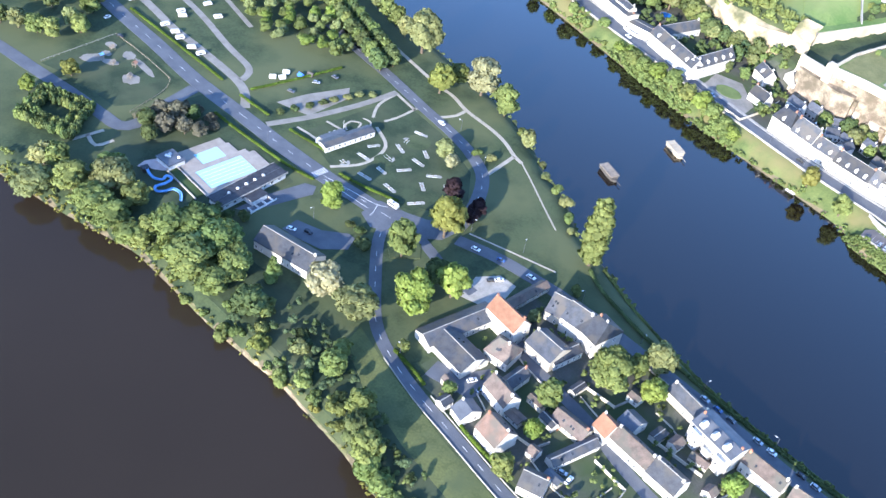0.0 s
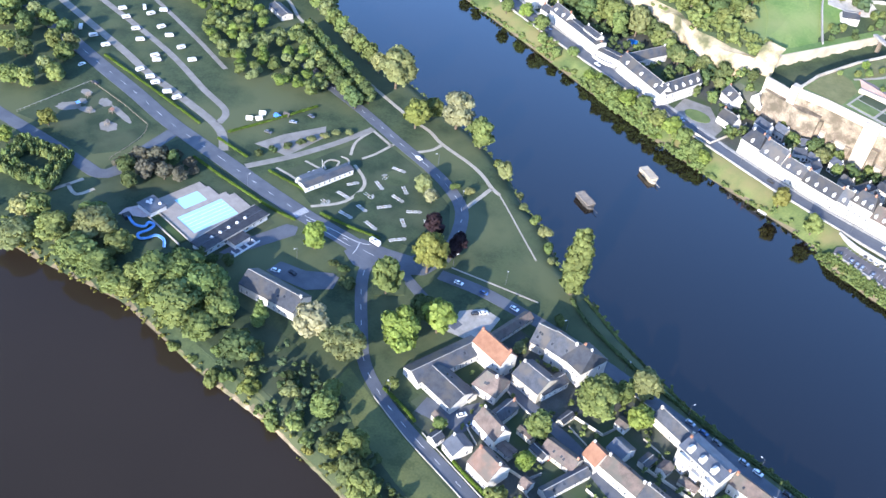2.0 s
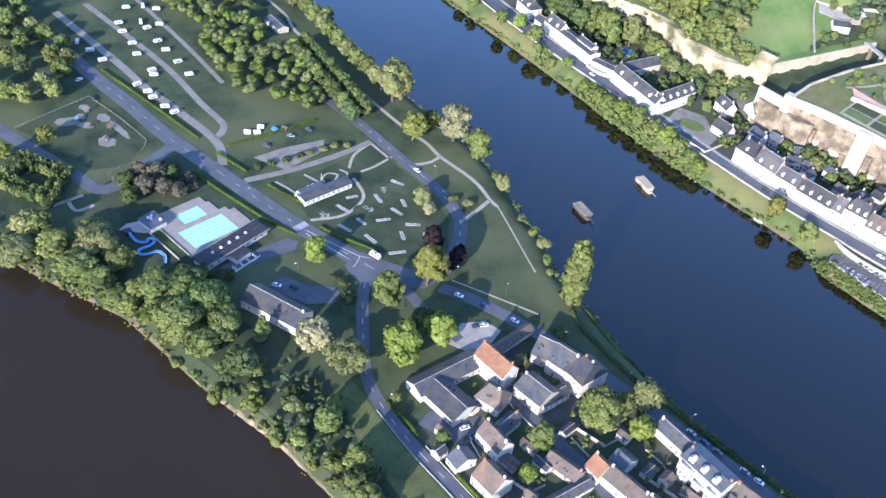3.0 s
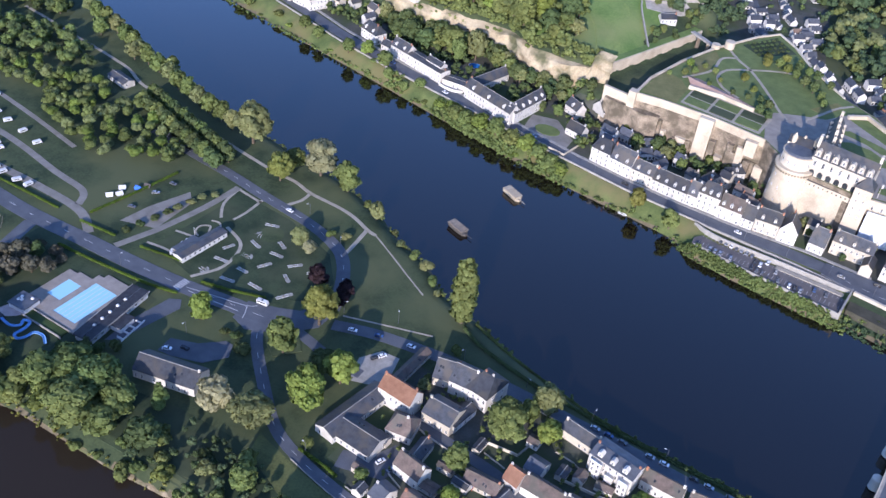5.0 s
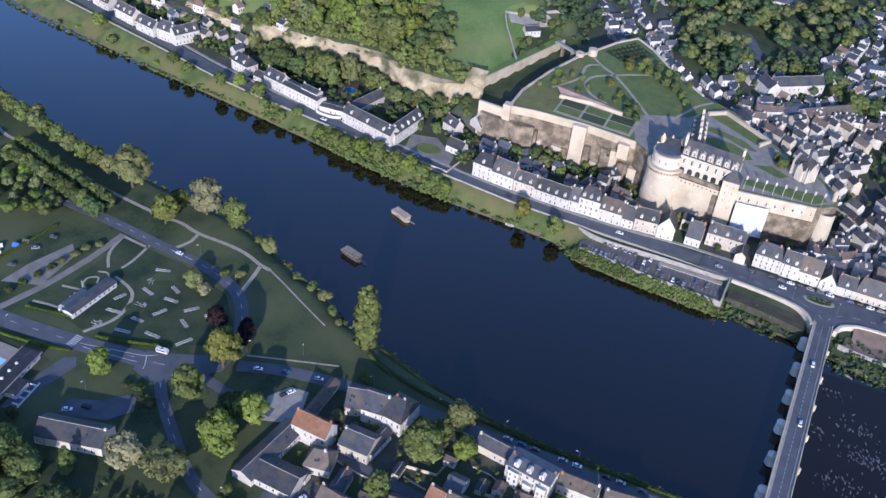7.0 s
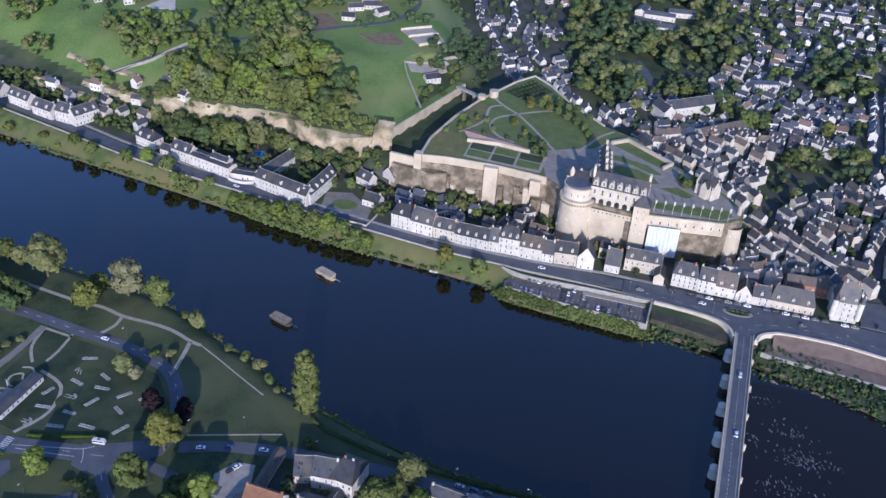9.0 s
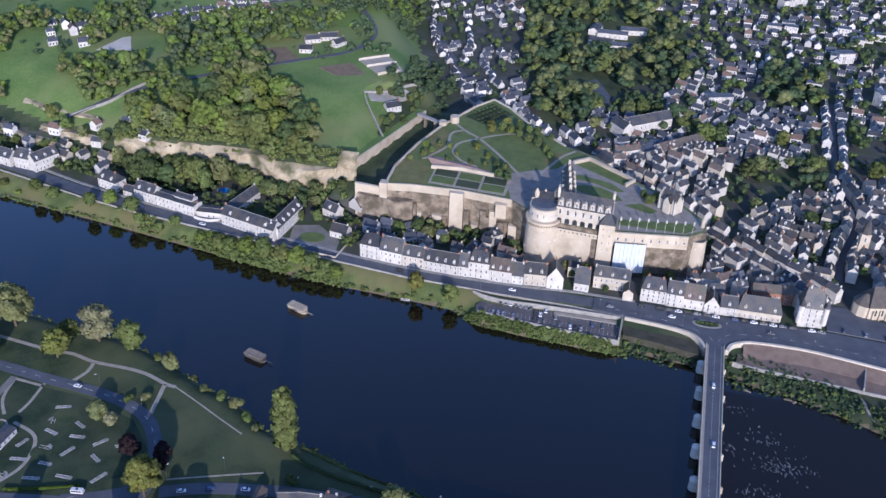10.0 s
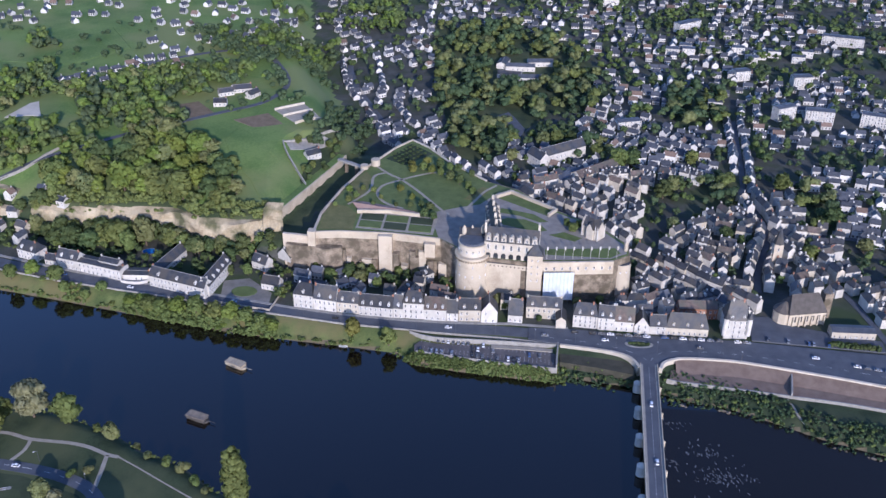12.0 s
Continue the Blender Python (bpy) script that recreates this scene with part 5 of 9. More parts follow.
for a in (-130, -95, -60):
    part("slit_window", window_mesh(0.6, 1.2), None, castle).matrix_local = pose(17 + 6.3 * math.cos(radians(a)), 506 + 6.3 * math.sin(radians(a)), 26, 0, 0, a + 90)
# chapel
chapel = thing("chapel", "small gothic stone chapel with slender spire on the terrace", "chapel", pose(-1, 529, T, 0, 0, -40))
part("west_gable", gable_walls(bmesh.new(), 1.0, 7.6, 9, 14, 0), PLASTER, chapel, "carved white gable").matrix_local = pose(-6.6, 0, 0)
part("nave", gable_walls(bmesh.new(), 13, 7, 8, 13, 0), PLASTER_B, chapel)
part("nave_roof", roof_shell(bmesh.new(), 13, 7, 8, 13, 0, 0.3), SLATE, chapel)
part("transept", gable_walls(bmesh.new(), 11, 5, 8, 12, 0), PLASTER_B, chapel).matrix_local = pose(1, 0, 0, 0, 0, 90)
part("transept_roof", roof_shell(bmesh.new(), 11, 5, 8, 12, 0, 0.3), SLATE, chapel).matrix_local = pose(1, 0, 0, 0, 0, 90)
part("spire", tube(tube(bmesh.new(), 1, 0, 10, 14, 0.6, 0.6, 8), 1, 0, 14, 24, 0.7, 0.05, 8), ZINC, chapel, "slender grey spire")
for x in (-6.2, -2.5, 4.5, 6.3):
    for y in (-3.8, 3.8):
        part("pinnacle", tube(tube(bmesh.new(), x, y, -1, 8, 0.45, 0.4, 6), x, y, 8, 10.5, 0.45, 0.08, 6), PLASTER, chapel)
# gate pavilion behind the court
gate = thing("gate_pavilion", "round stone gate pavilion with slate cone roof", "pavilion", pose(-48, 603, 12))
part("wall", tube(bmesh.new(), 0, 0, -2, 18, 7.5, 7.2, 24), PLASTER_B, gate)
part("roof", tube(bmesh.new(), 0, 0, 18, 23, 7.8, 0.8, 24), SLATE, gate)
rng = random.Random(8)
for i, (x, y, r, m) in enumerate([(-170, 560, 2.6, LEAF), (-166, 566, 2.8, LEAF), (-172, 574, 3, LEAF_BRIGHT), (-163, 578, 2.4, LEAF), (-131, 612, 3.6, LEAF_YELLOW), (-124, 616, 3.8, LEAF), (-117, 612, 3.6, LEAF_YELLOW), (-110, 608, 3.4, LEAF), (-102, 602, 4, LEAF_DARK), (-95, 596, 4.2, LEAF_DARK), (-88, 588, 3.4, LEAF), (-84, 580, 3, LEAF), (-112, 622, 3.4, LEAF_DARK), (-104, 618, 3.4, LEAF), (-114, 544, 3.6, LEAF_DARK), (-108, 540, 3.2, LEAF_DARK), (-112, 553, 3.4, LEAF_DARK), (-118, 556, 3, LEAF_DARK), (-126, 556, 2.4, LEAF_DARK), (-136, 556, 2, LEAF_DARK), (-14, 533, 3.6, LEAF), (-10, 538, 3.2, LEAF), (-18, 540, 3, LEAF), (-136, 579, 3.2, LEAF_YELLOW), (-126, 568, 2.6, LEAF_YELLOW), (-133, 619, 3.4, LEAF_YELLOW), (-122, 626, 3.6, LEAF_YELLOW), (-112, 625, 3.4, LEAF), (-98, 617, 3.6, LEAF_DARK), (-87, 609, 3, LEAF_DARK), (-155, 576, 2.4, LEAF), (-152, 556, 2, LEAF), (-178, 552, 2, LEAF), (-148, 566, 2, LEAF)]):
    t = plant(x, y, r, m, "round", i % 4, "small ornamental tree in the castle garden", tall=0.85)
    t.location.z = T + 0.1

# ---- the swimming pool ----
GZ = 4.0
POOL_TILE = material("pool_deck", (0.21, 0.187, 0.16), (0.28, 0.25, 0.22), 0.8, 0.3, 4, 0.1, vary=0)
PINK_PAVING = material("pink_paving", (0.36, 0.28, 0.26), (0.48, 0.38, 0.35), 0.85, 0.3, 4, 0.1, vary=0)
BLACK_ROOF = material("black_roof", (0.018, 0.018, 0.022), (0.045, 0.045, 0.05), 0.6, 0.4, 3, 0.2, vary=0)
BLUE_PLASTIC = material("blue_slide", (0.12, 0.27, 0.55), (0.20, 0.37, 0.65), 0.35, 0.5, 3, 0.05, vary=0)
WHITE_PAINT = material("white_paint", (0.48, 0.48, 0.475), (0.60, 0.60, 0.595), 0.5, 0.4, 4, 0.05, vary=0.05)
HEDGE_LEAF = leaf_material("hedge_leaves", (0.07, 0.12, 0.015), (0.13, 0.19, 0.03), 0.0)
pool = thing("swimming_pool", "open-air swimming pool with two blue basins and a beige deck", "pool")
bm = bmesh.new()
for x0, y0, x1, y1 in ((-346, 180, -340.4, 207.5), (-340.4, 179, -331.8, 189.4), (-340.4, 202.3, -331.8, 209), (-331.8, 178.5, -328.4, 213), (-328.4, 179, -313.9, 182.9), (-328.4, 208.1, -313.9, 216), (-313.9, 178, -307, 216.5)):
    box(bm, x0, y0, 3.0, x1 - 0.004, y1 - 0.004, 4.5)
part("deck", bm, POOL_TILE, pool, "beige paved pool deck")
part("basin", box(bmesh.new(), -328.35, 182.95, 3.1, -313.95, 208.05, 4.38), POOL_WATER, pool, "large light blue lane pool")
part("basin", box(bmesh.new(), -340.35, 189.45, 3.1, -331.85, 202.25, 4.38), POOL_WATER, pool, "small light blue paddling pool")
for k in range(1, 6):
    part("lane_rope", box(bmesh.new(), -328.35 + 2.4 * k - 0.1, 183.4, 4.38, -328.35 + 2.4 * k + 0.1, 207.6, 4.46), WHITE_PAINT, pool)
part("terrace", prism(bmesh.new(), [(-347, 163), (-338, 171), (-336, 176), (-346, 178), (-349, 168)], 3.0, 4.3), PINK_PAVING, pool, "pinkish paved sun terrace")
part("planted_strip", box(bmesh.new(), -336, 173.5, 3.4, -312, 177.5, 4.5), LEAF_DARK, pool, "dark planted strip")
for y in (172.8, 178.0):
    part("low_wall", box(bmesh.new(), -337, y - 0.2, 3.2, -311, y + 0.2, 5.0), PAVING, pool)
bh = thing("pool_building", "long low changing building with black flat roof and white walls", "building", pose(-304, 196.5, GZ, 0, 0, 97))
part("wall", box(bmesh.new(), -19.5, -4.2, -1, 19.5, 4.2, 3.3), WHITE_PAINT, bh)
part("roof", box(bmesh.new(), -20.2, -4.9, 3.3, 20.2, 4.9, 3.75), BLACK_ROOF, bh, "flat black roof")
part("roof_edge", box(bmesh.new(), -20.3, -5.15, 3.2, 20.3, -4.92, 3.95), PAVING, bh)
part("roof_edge", box(bmesh.new(), -20.3, 4.92, 3.2, 20.3, 5.15, 3.95), PAVING, bh)
part("roof_ridge", box(bmesh.new(), -19.8, -0.1, 3.75, 19.8, 0.1, 3.9), ZINC, bh)
for k in range(5):
    bm = bmesh.new()
    tube(bm, -11 + 5.2 * k, 0.6, 3.75, 4.2, 0.9, 0.8, 12)
    tube(bm, -11 + 5.2 * k, 0.6, 4.2, 4.55, 0.8, 0.3, 12)
    part("skylight", bm, WHITE_PAINT, bh, "white domed skylight", True)
for k in range(8):
    w = part("window", window_mesh(1.6, 1.4), None, bh)
    w.matrix_local = pose(-16 + 4.5 * k, -4.23, 1.2)
en = thing("pool_entrance", "white entrance block with dark flat roof and low walls", "building", pose(-296.5, 195, GZ, 0, 0, 97))
part("wall", box(bmesh.new(), -4, -3, -0.5, 5, 3.2, 3.0), WHITE_PAINT, en)
part("roof", box(bmesh.new(), -4.4, -3.4, 3.0, 5.4, 3.6, 3.3), BLACK_ROOF, en)
for k in range(4):
    part("low_wall", box(bmesh.new(), -7 + 4.2 * k, -6.2, -0.3, -6.6 + 4.2 * k, -3.1, 1.2), WHITE_PAINT, en)
part("low_wall", box(bmesh.new(), -8, -6.6, -0.3, 8, -6.2, 0.9), WHITE_PAINT, en)
pv = thing("pool_pavilion", "grey flat-roofed pavilion with white roof domes", "pavilion", pose(-341, 177.5, GZ, 0, 0, 5))
part("wall", box(bmesh.new(), -5, -4.4, -0.5, 5, 4.4, 3.0), WHITE_PAINT, pv)
part("roof", box(bmesh.new(), -5.4, -4.8, 3.0, 5.4, 4.8, 3.4), ZINC, pv)
for x, y in ((-2.5, 1.5), (-1, 0), (-2.5, -0.6), (2.4, 3.0)):
    part("roof_dome", tube(bmesh.new(), x, y, 3.4, 4.1, 0.9, 0.5, 10), WHITE_PAINT, pv)
slide = thing("water_slide", "winding blue water slide on the lawn", "slide")
bm = bmesh.new()
line = smooth_line([(-341, 165), (-338.5, 164.3), (-333.5, 164.2), (-330.4, 167), (-332, 170), (-329, 171), (-327.5, 167), (-328, 162), (-325, 160.8), (-323, 164), (-322.5, 168), (-318, 169), (-313.5, 166.5)], 1.0)
ring = None
for i, p in enumerate(line):
    d = (line[min(i + 1, len(line) - 1)] - line[max(i - 1, 0)]).normalized()
    n, z = Vector((-d.y, d.x, 0)), 5.8 - 1.3 * i / len(line)
    cur = [bm.verts.new((p.x + n.x * o, p.y + n.y * o, z + h)) for o, h in ((-0.55, 0.4), (-0.48, 0.0), (0.48, 0.0), (0.55, 0.4), (0.66, 0.4), (0.6, -0.2), (-0.6, -0.2), (-0.66, 0.4))]
    if ring:
        for k in range(8):
            bm.faces.new((ring[k], ring[(k + 1) % 8], cur[(k + 1) % 8], cur[k]))
    ring = cur
part("chute", bm, BLUE_PLASTIC, slide, "blue plastic chute", True)
part("start_platform", prism(bmesh.new(), [(-344.5, 163.5), (-341, 163), (-340.5, 166.5), (-344, 167)], 3.5, 6.0), BLACK_ROOF, slide)
for p in line[3::5]:
    part("post", tube(bmesh.new(), p.x, p.y, 3.6, 4.6, 0.12, 0.12, 6), ZINC, slide)
tagged(part("pavement_pool", prism(bmesh.new(), [(-296, 184), (-291, 188), (-285, 220), (-289, 225), (-294, 222), (-297, 200)], 3.6, 4.1), ASPHALT), "grey asphalt forecourt of the pool", "pavement", kind="structure")
tagged(part("pavement_hall", prism(bmesh.new(), [(-273, 194), (-266, 195), (-252, 200), (-245, 210), (-249, 217), (-253, 217), (-262, 208), (-274, 203)], 3.6, 4.12), ASPHALT), "grey asphalt yard beside the hall", "pavement", kind="structure")
tagged(part("pavement_village", prism(bmesh.new(), [(-194, 232), (-183, 236), (-181, 246), (-184, 257), (-193, 256), (-199, 246)], 3.6, 4.1), PAVING), "pale parking yard at the village edge", "pavement", kind="structure")
tagged(part("pavement_yard", prism(bmesh.new(), [(-170, 190), (-150, 196), (-147, 212), (-156, 214), (-161, 203), (-172, 199)], 3.6, 4.08), ASPHALT), "grey yard between village houses", "pavement", kind="structure")
tagged(part("pavement_gravel", prism(bmesh.new(), [(-358, 250), (-339, 257), (-341, 285), (-349, 292), (-356, 268)], 3.6, 4.06), GRAVEL), "worn gravel parking ground", "pavement", kind="structure")
tagged(part("pavement_junction", prism(bmesh.new(), [(-262, 231), (-252, 228), (-243, 233), (-236, 238), (-226, 250), (-226, 266), (-234, 268), (-240, 254), (-250, 249), (-264, 244)], 3.6, 4.13), ASPHALT), "grey asphalt road junction", "pavement", kind="structure")
tagged(part("traffic_island", prism(bmesh.new(), [(-244, 232), (-237, 236), (-229, 240), (-222, 233), (-230, 222), (-238, 227)], 3.6, 4.3), GRASS), "round grass island in the junction", "traffic island", kind="structure")
# zebra crossing and arrow lines on the main road
zebra = thing("zebra_crossing", "white zebra crossing on the asphalt", "road marking", kind="structure")
for k in range(7):
    b = part("stripe", box(bmesh.new(), -2.0, -0.28, 4.17, 2.0, 0.28, 4.2), WHITE_LINE, zebra)
    b.matrix_local = pose(-297, 229.5 + 1.15 * k, 0, 0, 0, -4)
for pts in ([(-291, 233.5), (-277, 237), (-263, 240.5), (-258, 244)], [(-291, 231.5), (-276, 233.5), (-263, 235.5)], [(-262, 241), (-259, 236), (-258, 233)]):
    tagged(part("road_line", ribbon(bmesh.new(), smooth_line(pts, 2), 0.3, 0.22, 0.03), WHITE_LINE), "white painted road line", "road marking", kind="structure")

# ---- hedges ----
def hedge(pts, w=1.3, h=1.5, mat=HEDGE_LEAF, label="trimmed green hedge along the road"):
    """A clipped hedge: a leafy box of many sprays along a line."""
    line = smooth_line(pts, 1.0)
    rng = np.random.default_rng(int(abs(pts[0][0] * 3 + pts[0][1])))
    blobs = [(p.x, p.y, z_at(p.x, p.y) + h * 0.55, w * 0.62) for p in line]
    ob = thing("hedge", label, "hedge")
    part("foliage", quads_mesh("foliage", leaf_cloud(rng, blobs, len(blobs) * 42, 0.28), mat), mat, ob)
    bm = bmesh.new()
    for p in line[::2]:
        tube(bm, p.x, p.y, z_at(p.x, p.y) - 0.2, z_at(p.x, p.y) + h * 0.6, 0.06, 0.04, 5)
    part("stems", bm, BARK, ob)


for pts in ([(-365, 217), (-340, 219), (-308, 223), (-294, 226.5)], [(-372, 237), (-350, 239)], [(-333, 241), (-309, 245.5)], [(-290, 240), (-275, 244), (-259, 250)], [(-480, 233), (-440, 235), (-390, 237)], [(-374, 245), (-370, 272), (-367, 300)], [(-186, 188), (-172, 187), (-166, 186)], [(-142, 184), (-136, 183), (-120, 182)]):
    hedge(pts)
hedge([(-171, 293), (-160, 287.5), (-143, 283.5), (-124, 280.5), (-100, 279), (-72, 278.6), (-40, 278.6), (0, 279)], 1.6, 1.1, LEAF_DARK, "low dark green hedge along the southern bank")
hedge([(-168, 300), (-152, 294.5), (-140, 291.5), (-120, 287.5), (-98, 283.5), (-70, 281.8), (-30, 282)], 1.2, 0.9, LEAF, "rough green bank edge growth along the water")
for (x, y) in ((-347, 254), (-345, 262), (-344, 270), (-343, 277), (-341, 285), (-340, 292), (-336, 298), (-349, 246)):
    plant(x, y, 3.2, LEAF_DARK if x < -343 else LEAF_PALE, "bush", 0, "dark shrub bed beside the gravel ground", "shrub", tall=0.8, category="shrub")
for i, (x, y) in enumerate([(-380, 183), (-381, 190), (-376, 206), (-370, 209), (-364, 196), (-360, 211), (-354, 209), (-368, 190), (-377, 199), (-298, 176), (-292, 178), (-300, 170), (-287, 183), (-305, 168), (-293, 172)]):
    plant(x, y, 3.6, LEAF_GREY if i < 9 else LEAF_DARK, "bush", i % 2, "grey-brown bush on the lawn near the pool" if i < 9 else "dark bush on the lawn near the pool", "bush", tall=1.5, category="bush")
for i, (x, y, r) in enumerate([(-373, 183, 5.0), (-364, 188, 5.5), (-370, 199, 5.5), (-362, 178, 4.5), (-376, 192, 5), (-358, 195, 5.0), (-366, 205, 4.2), (-352, 200, 4.2)]):
    plant(x, y, r, LEAF_GREY if i % 3 else LEAF_DARK, "round", i % 4, "grey-brown barely leafed tree beside the pool lawn", tall=0.9)

# ---- kiosk and mini golf ----
kiosk = thing("kiosk", "long white pavilion with grey flat roof on the mini-golf lawn", "pavilion", pose(-310.3, 260, GZ, 0, 0, 86))
part("wall", box(bmesh.new(), -15, -3.2, -0.5, 15, 3.2, 3.2), WHITE_PAINT, kiosk)
part("roof", roof_shell(bmesh.new(), 30.4, 6.4, 3.2, 4.0, 0, 0.4), SLATE, kiosk, "low grey roof")
part("annexe", box(bmesh.new(), -12, 3.2, -0.5, 2, 7.2, 2.6), PAVING, kiosk, "grey service annexe")
part("annexe_roof", box(bmesh.new(), -12.3, 3.3, 2.6, 2.3, 7.5, 2.85), ZINC, kiosk)
for x, y in ((-14, 6.0), (-12.5, 7), (-5, 8), (-2, 8)):
    part("tank", tube(bmesh.new(), x, y, -0.3, 2.0, 0.9, 0.9, 12), WHITE_PAINT, kiosk, "round white tank")
part("mast", tube(bmesh.new(), 3.5, 8.5, -0.3, 6.5, 0.15, 0.12, 6), WHITE_PAINT, kiosk)
for k in range(9):
    w = part("window", window_mesh(1.2, 1.3), None, kiosk)
    w.matrix_local = pose(-13 + 3.2 * k, -3.23, 1.0)
loop = thing("play_track", "pale winding concrete play track", "track")
part("track", ribbon(bmesh.new(), smooth_line([(-318, 266), (-322, 268), (-323, 273), (-319, 276), (-316, 272), (-313, 276), (-317, 281), (-322, 280)], 0.8), 1.0, 0.25, 0.3), PATH_SAND, loop)
CONCRETE = material("pale_concrete", (0.20, 0.195, 0.18), (0.28, 0.275, 0.255), 0.85, 0.6, 5, 0.1, vary=0.12)


def golf_lane(x, y, rot, length, curl=0):
    ob = thing("golf_lane", "pale concrete mini-golf lane on the grass", "mini golf", pose(x, y, GZ, 0, 0, rot), "mini-golf lanes")
    bm = bmesh.new()
    if curl:
        prev = None
        for i in range(9):
            a = math.pi * (i / 8 - 0.5)
            cur = [bm.verts.new((r * math.cos(a), r * math.sin(a), z)) for r, z in ((1.6, -0.1), (1.6, 0.14), (2.8, 0.14), (2.8, -0.1))]
            if prev:
                for k in range(3):
                    bm.faces.new((prev[k], prev[k + 1], cur[k + 1], cur[k]))
            prev = cur
    else:
        box(bm, -length / 2, -0.7, -0.1, length / 2 - 1.2, 0.7, 0.12)
        tube(bm, length / 2 - 0.4, 0, -0.1, 0.125, 1.25, 1.25, 14)
    part("bed", bm, CONCRETE, ob)
    part("rail", box(bmesh.new(), -length / 2, -0.86, -0.1, length / 2 - 1.5, -0.705, 0.22), WHITE_PAINT, ob)
    part("rail", box(bmesh.new(), -length / 2, 0.705, -0.1, length / 2 - 1.5, 0.86, 0.22), WHITE_PAINT, ob)
    part("obstacle", box(bmesh.new(), -0.5, -0.5, 0.12, 0.1, 0.5, 0.5), WOOD, ob)


for x, y, r, l, c in ((-296, 259, 8, 7, 0), (-283, 249.5, 10, 7.5, 0), (-282, 259.5, 0, 6, 0), (-269, 254, 0, 7.5, 0), (-300, 269, 70, 6, 0), (-291, 279.5, -15, 7, 0), (-295, 297, 20, 7, 0), (-294, 287, 110, 5, 1), (-280, 287.5, -25, 6, 0), (-277, 279.5, 5, 7, 0), (-264, 278.5, 50, 7, 0), (-261, 268.5, -30, 6, 0), (-276, 269, 65, 7, 0), (-287, 269, 0, 7, 1), (-253, 257, 62, 8, 0), (-297, 248, 0, 5, 1), (-254, 279, 45, 4, 0)):
    golf_lane(x, y, r, l, c)
for x, y, r in ((-288, 266, 7), (-290, 291, 8)):
    bm = bmesh.new()
    bmesh.ops.create_uvsphere(bm, u_segments=20, v_segments=10, radius=r)
    for v in bm.verts:
        v.co.z = v.co.z * 0.06 + 3.8
        v.co.x, v.co.y = v.co.x + x, v.co.y + y
    tagged(part("lawn_mound", bm, GRASS, None, "", True), "low grass mound", "mound", kind="structure")

tagged(part("lawn_golf", prism(bmesh.new(), [(-329, 247), (-300, 241), (-264, 249), (-243, 260), (-240, 280), (-256, 297), (-290, 307), (-327, 309)], 3.6, 4.05), GRASS_DARK), "dark mown lawn of the mini-golf ground", "lawn", kind="structure")
tagged(part("lawn_pool", prism(bmesh.new(), [(-384, 178), (-372, 163), (-350, 158), (-300, 162), (-292, 180), (-298, 218), (-340, 221), (-384, 222)], 3.6, 4.05), GRASS_DARK), "dark lawn round the swimming pool", "lawn", kind="structure")
# ---- play ground, fences and the ring of clipped trees ----
tagged(part("lawn_play", prism(bmesh.new(), [(-452, 165.5), (-433, 172), (-397, 178), (-391, 192), (-396, 206), (-404, 213), (-459.5, 212)], 3.6, 4.04), GRASS_DARK), "dark mown lawn of the fenced play ground", "lawn", kind="structure")
for i, (x, y, rx, ry, a) in enumerate([(-443.7, 190, 6.2, 4.2, 60), (-450.8, 204.7, 3.6, 2.6, 10), (-444, 198.7, 3, 2.1, 0), (-435, 196, 5.0, 2.6, 30), (-414.8, 197, 5.4, 4.4, 0), (-436, 207.5, 4.6, 3.2, -10), (-421, 208.4, 10.5, 2.0, -3)]):
    bm = bmesh.new()
    n = 18
    pts = [(rx * math.cos(2 * math.pi * k / n) * (1 + 0.12 * math.sin(3 * k + i)), ry * math.sin(2 * math.pi * k / n) * (1 + 0.12 * math.cos(2 * k + i))) for k in range(n)]
    prism(bm, pts, -0.3, 0.1)
    ob = tagged(part("sand_patch", bm, GRAVEL), "bare sandy patch on the play lawn", "sand patch", kind="structure")
    ob.matrix_world = pose(x, y, GZ, 0, 0, a)
for x, y, c in ((-441, 194, BLUE_PLASTIC), (-432, 196, WOOD), (-416, 197, WOOD), (-425, 205, BRICK), (-446, 203, WOOD)):
    ob = thing("play_tower", "small wooden climbing frame on sand", "play equipment", pose(x, y, GZ, 0, 0, x))
    for sx in (-1, 1):
        for sy in (-1, 1):
            part("post", box(bmesh.new(), sx - 0.08, sy - 0.08, -0.2, sx + 0.08, sy + 0.08, 2.4), WOOD, ob)
    part("platform", box(bmesh.new(), -1.1, -1.1, 1.2, 1.1, 1.1, 1.3), WOOD, ob)
    part("roof", roof_shell(bmesh.new(), 2.2, 2.2, 2.4, 3.2, 0, 0.2, 0.08), c, ob)


def fence(pts, h=1.1, gap=3.0, mat=WOOD, label="low wooden rail fence on grass"):
    ob = thing("fence", label, "fence")
    line = smooth_line(pts, gap)
    for p in line:
        z = z_at(p.x, p.y)
        part("post", box(bmesh.new(), p.x - 0.08, p.y - 0.08, z - 0.3, p.x + 0.08, p.y + 0.08, z + h), mat, ob)
    part("rail", ribbon(bmesh.new(), line, 0.12, h - 0.1, 0.18), mat, ob)


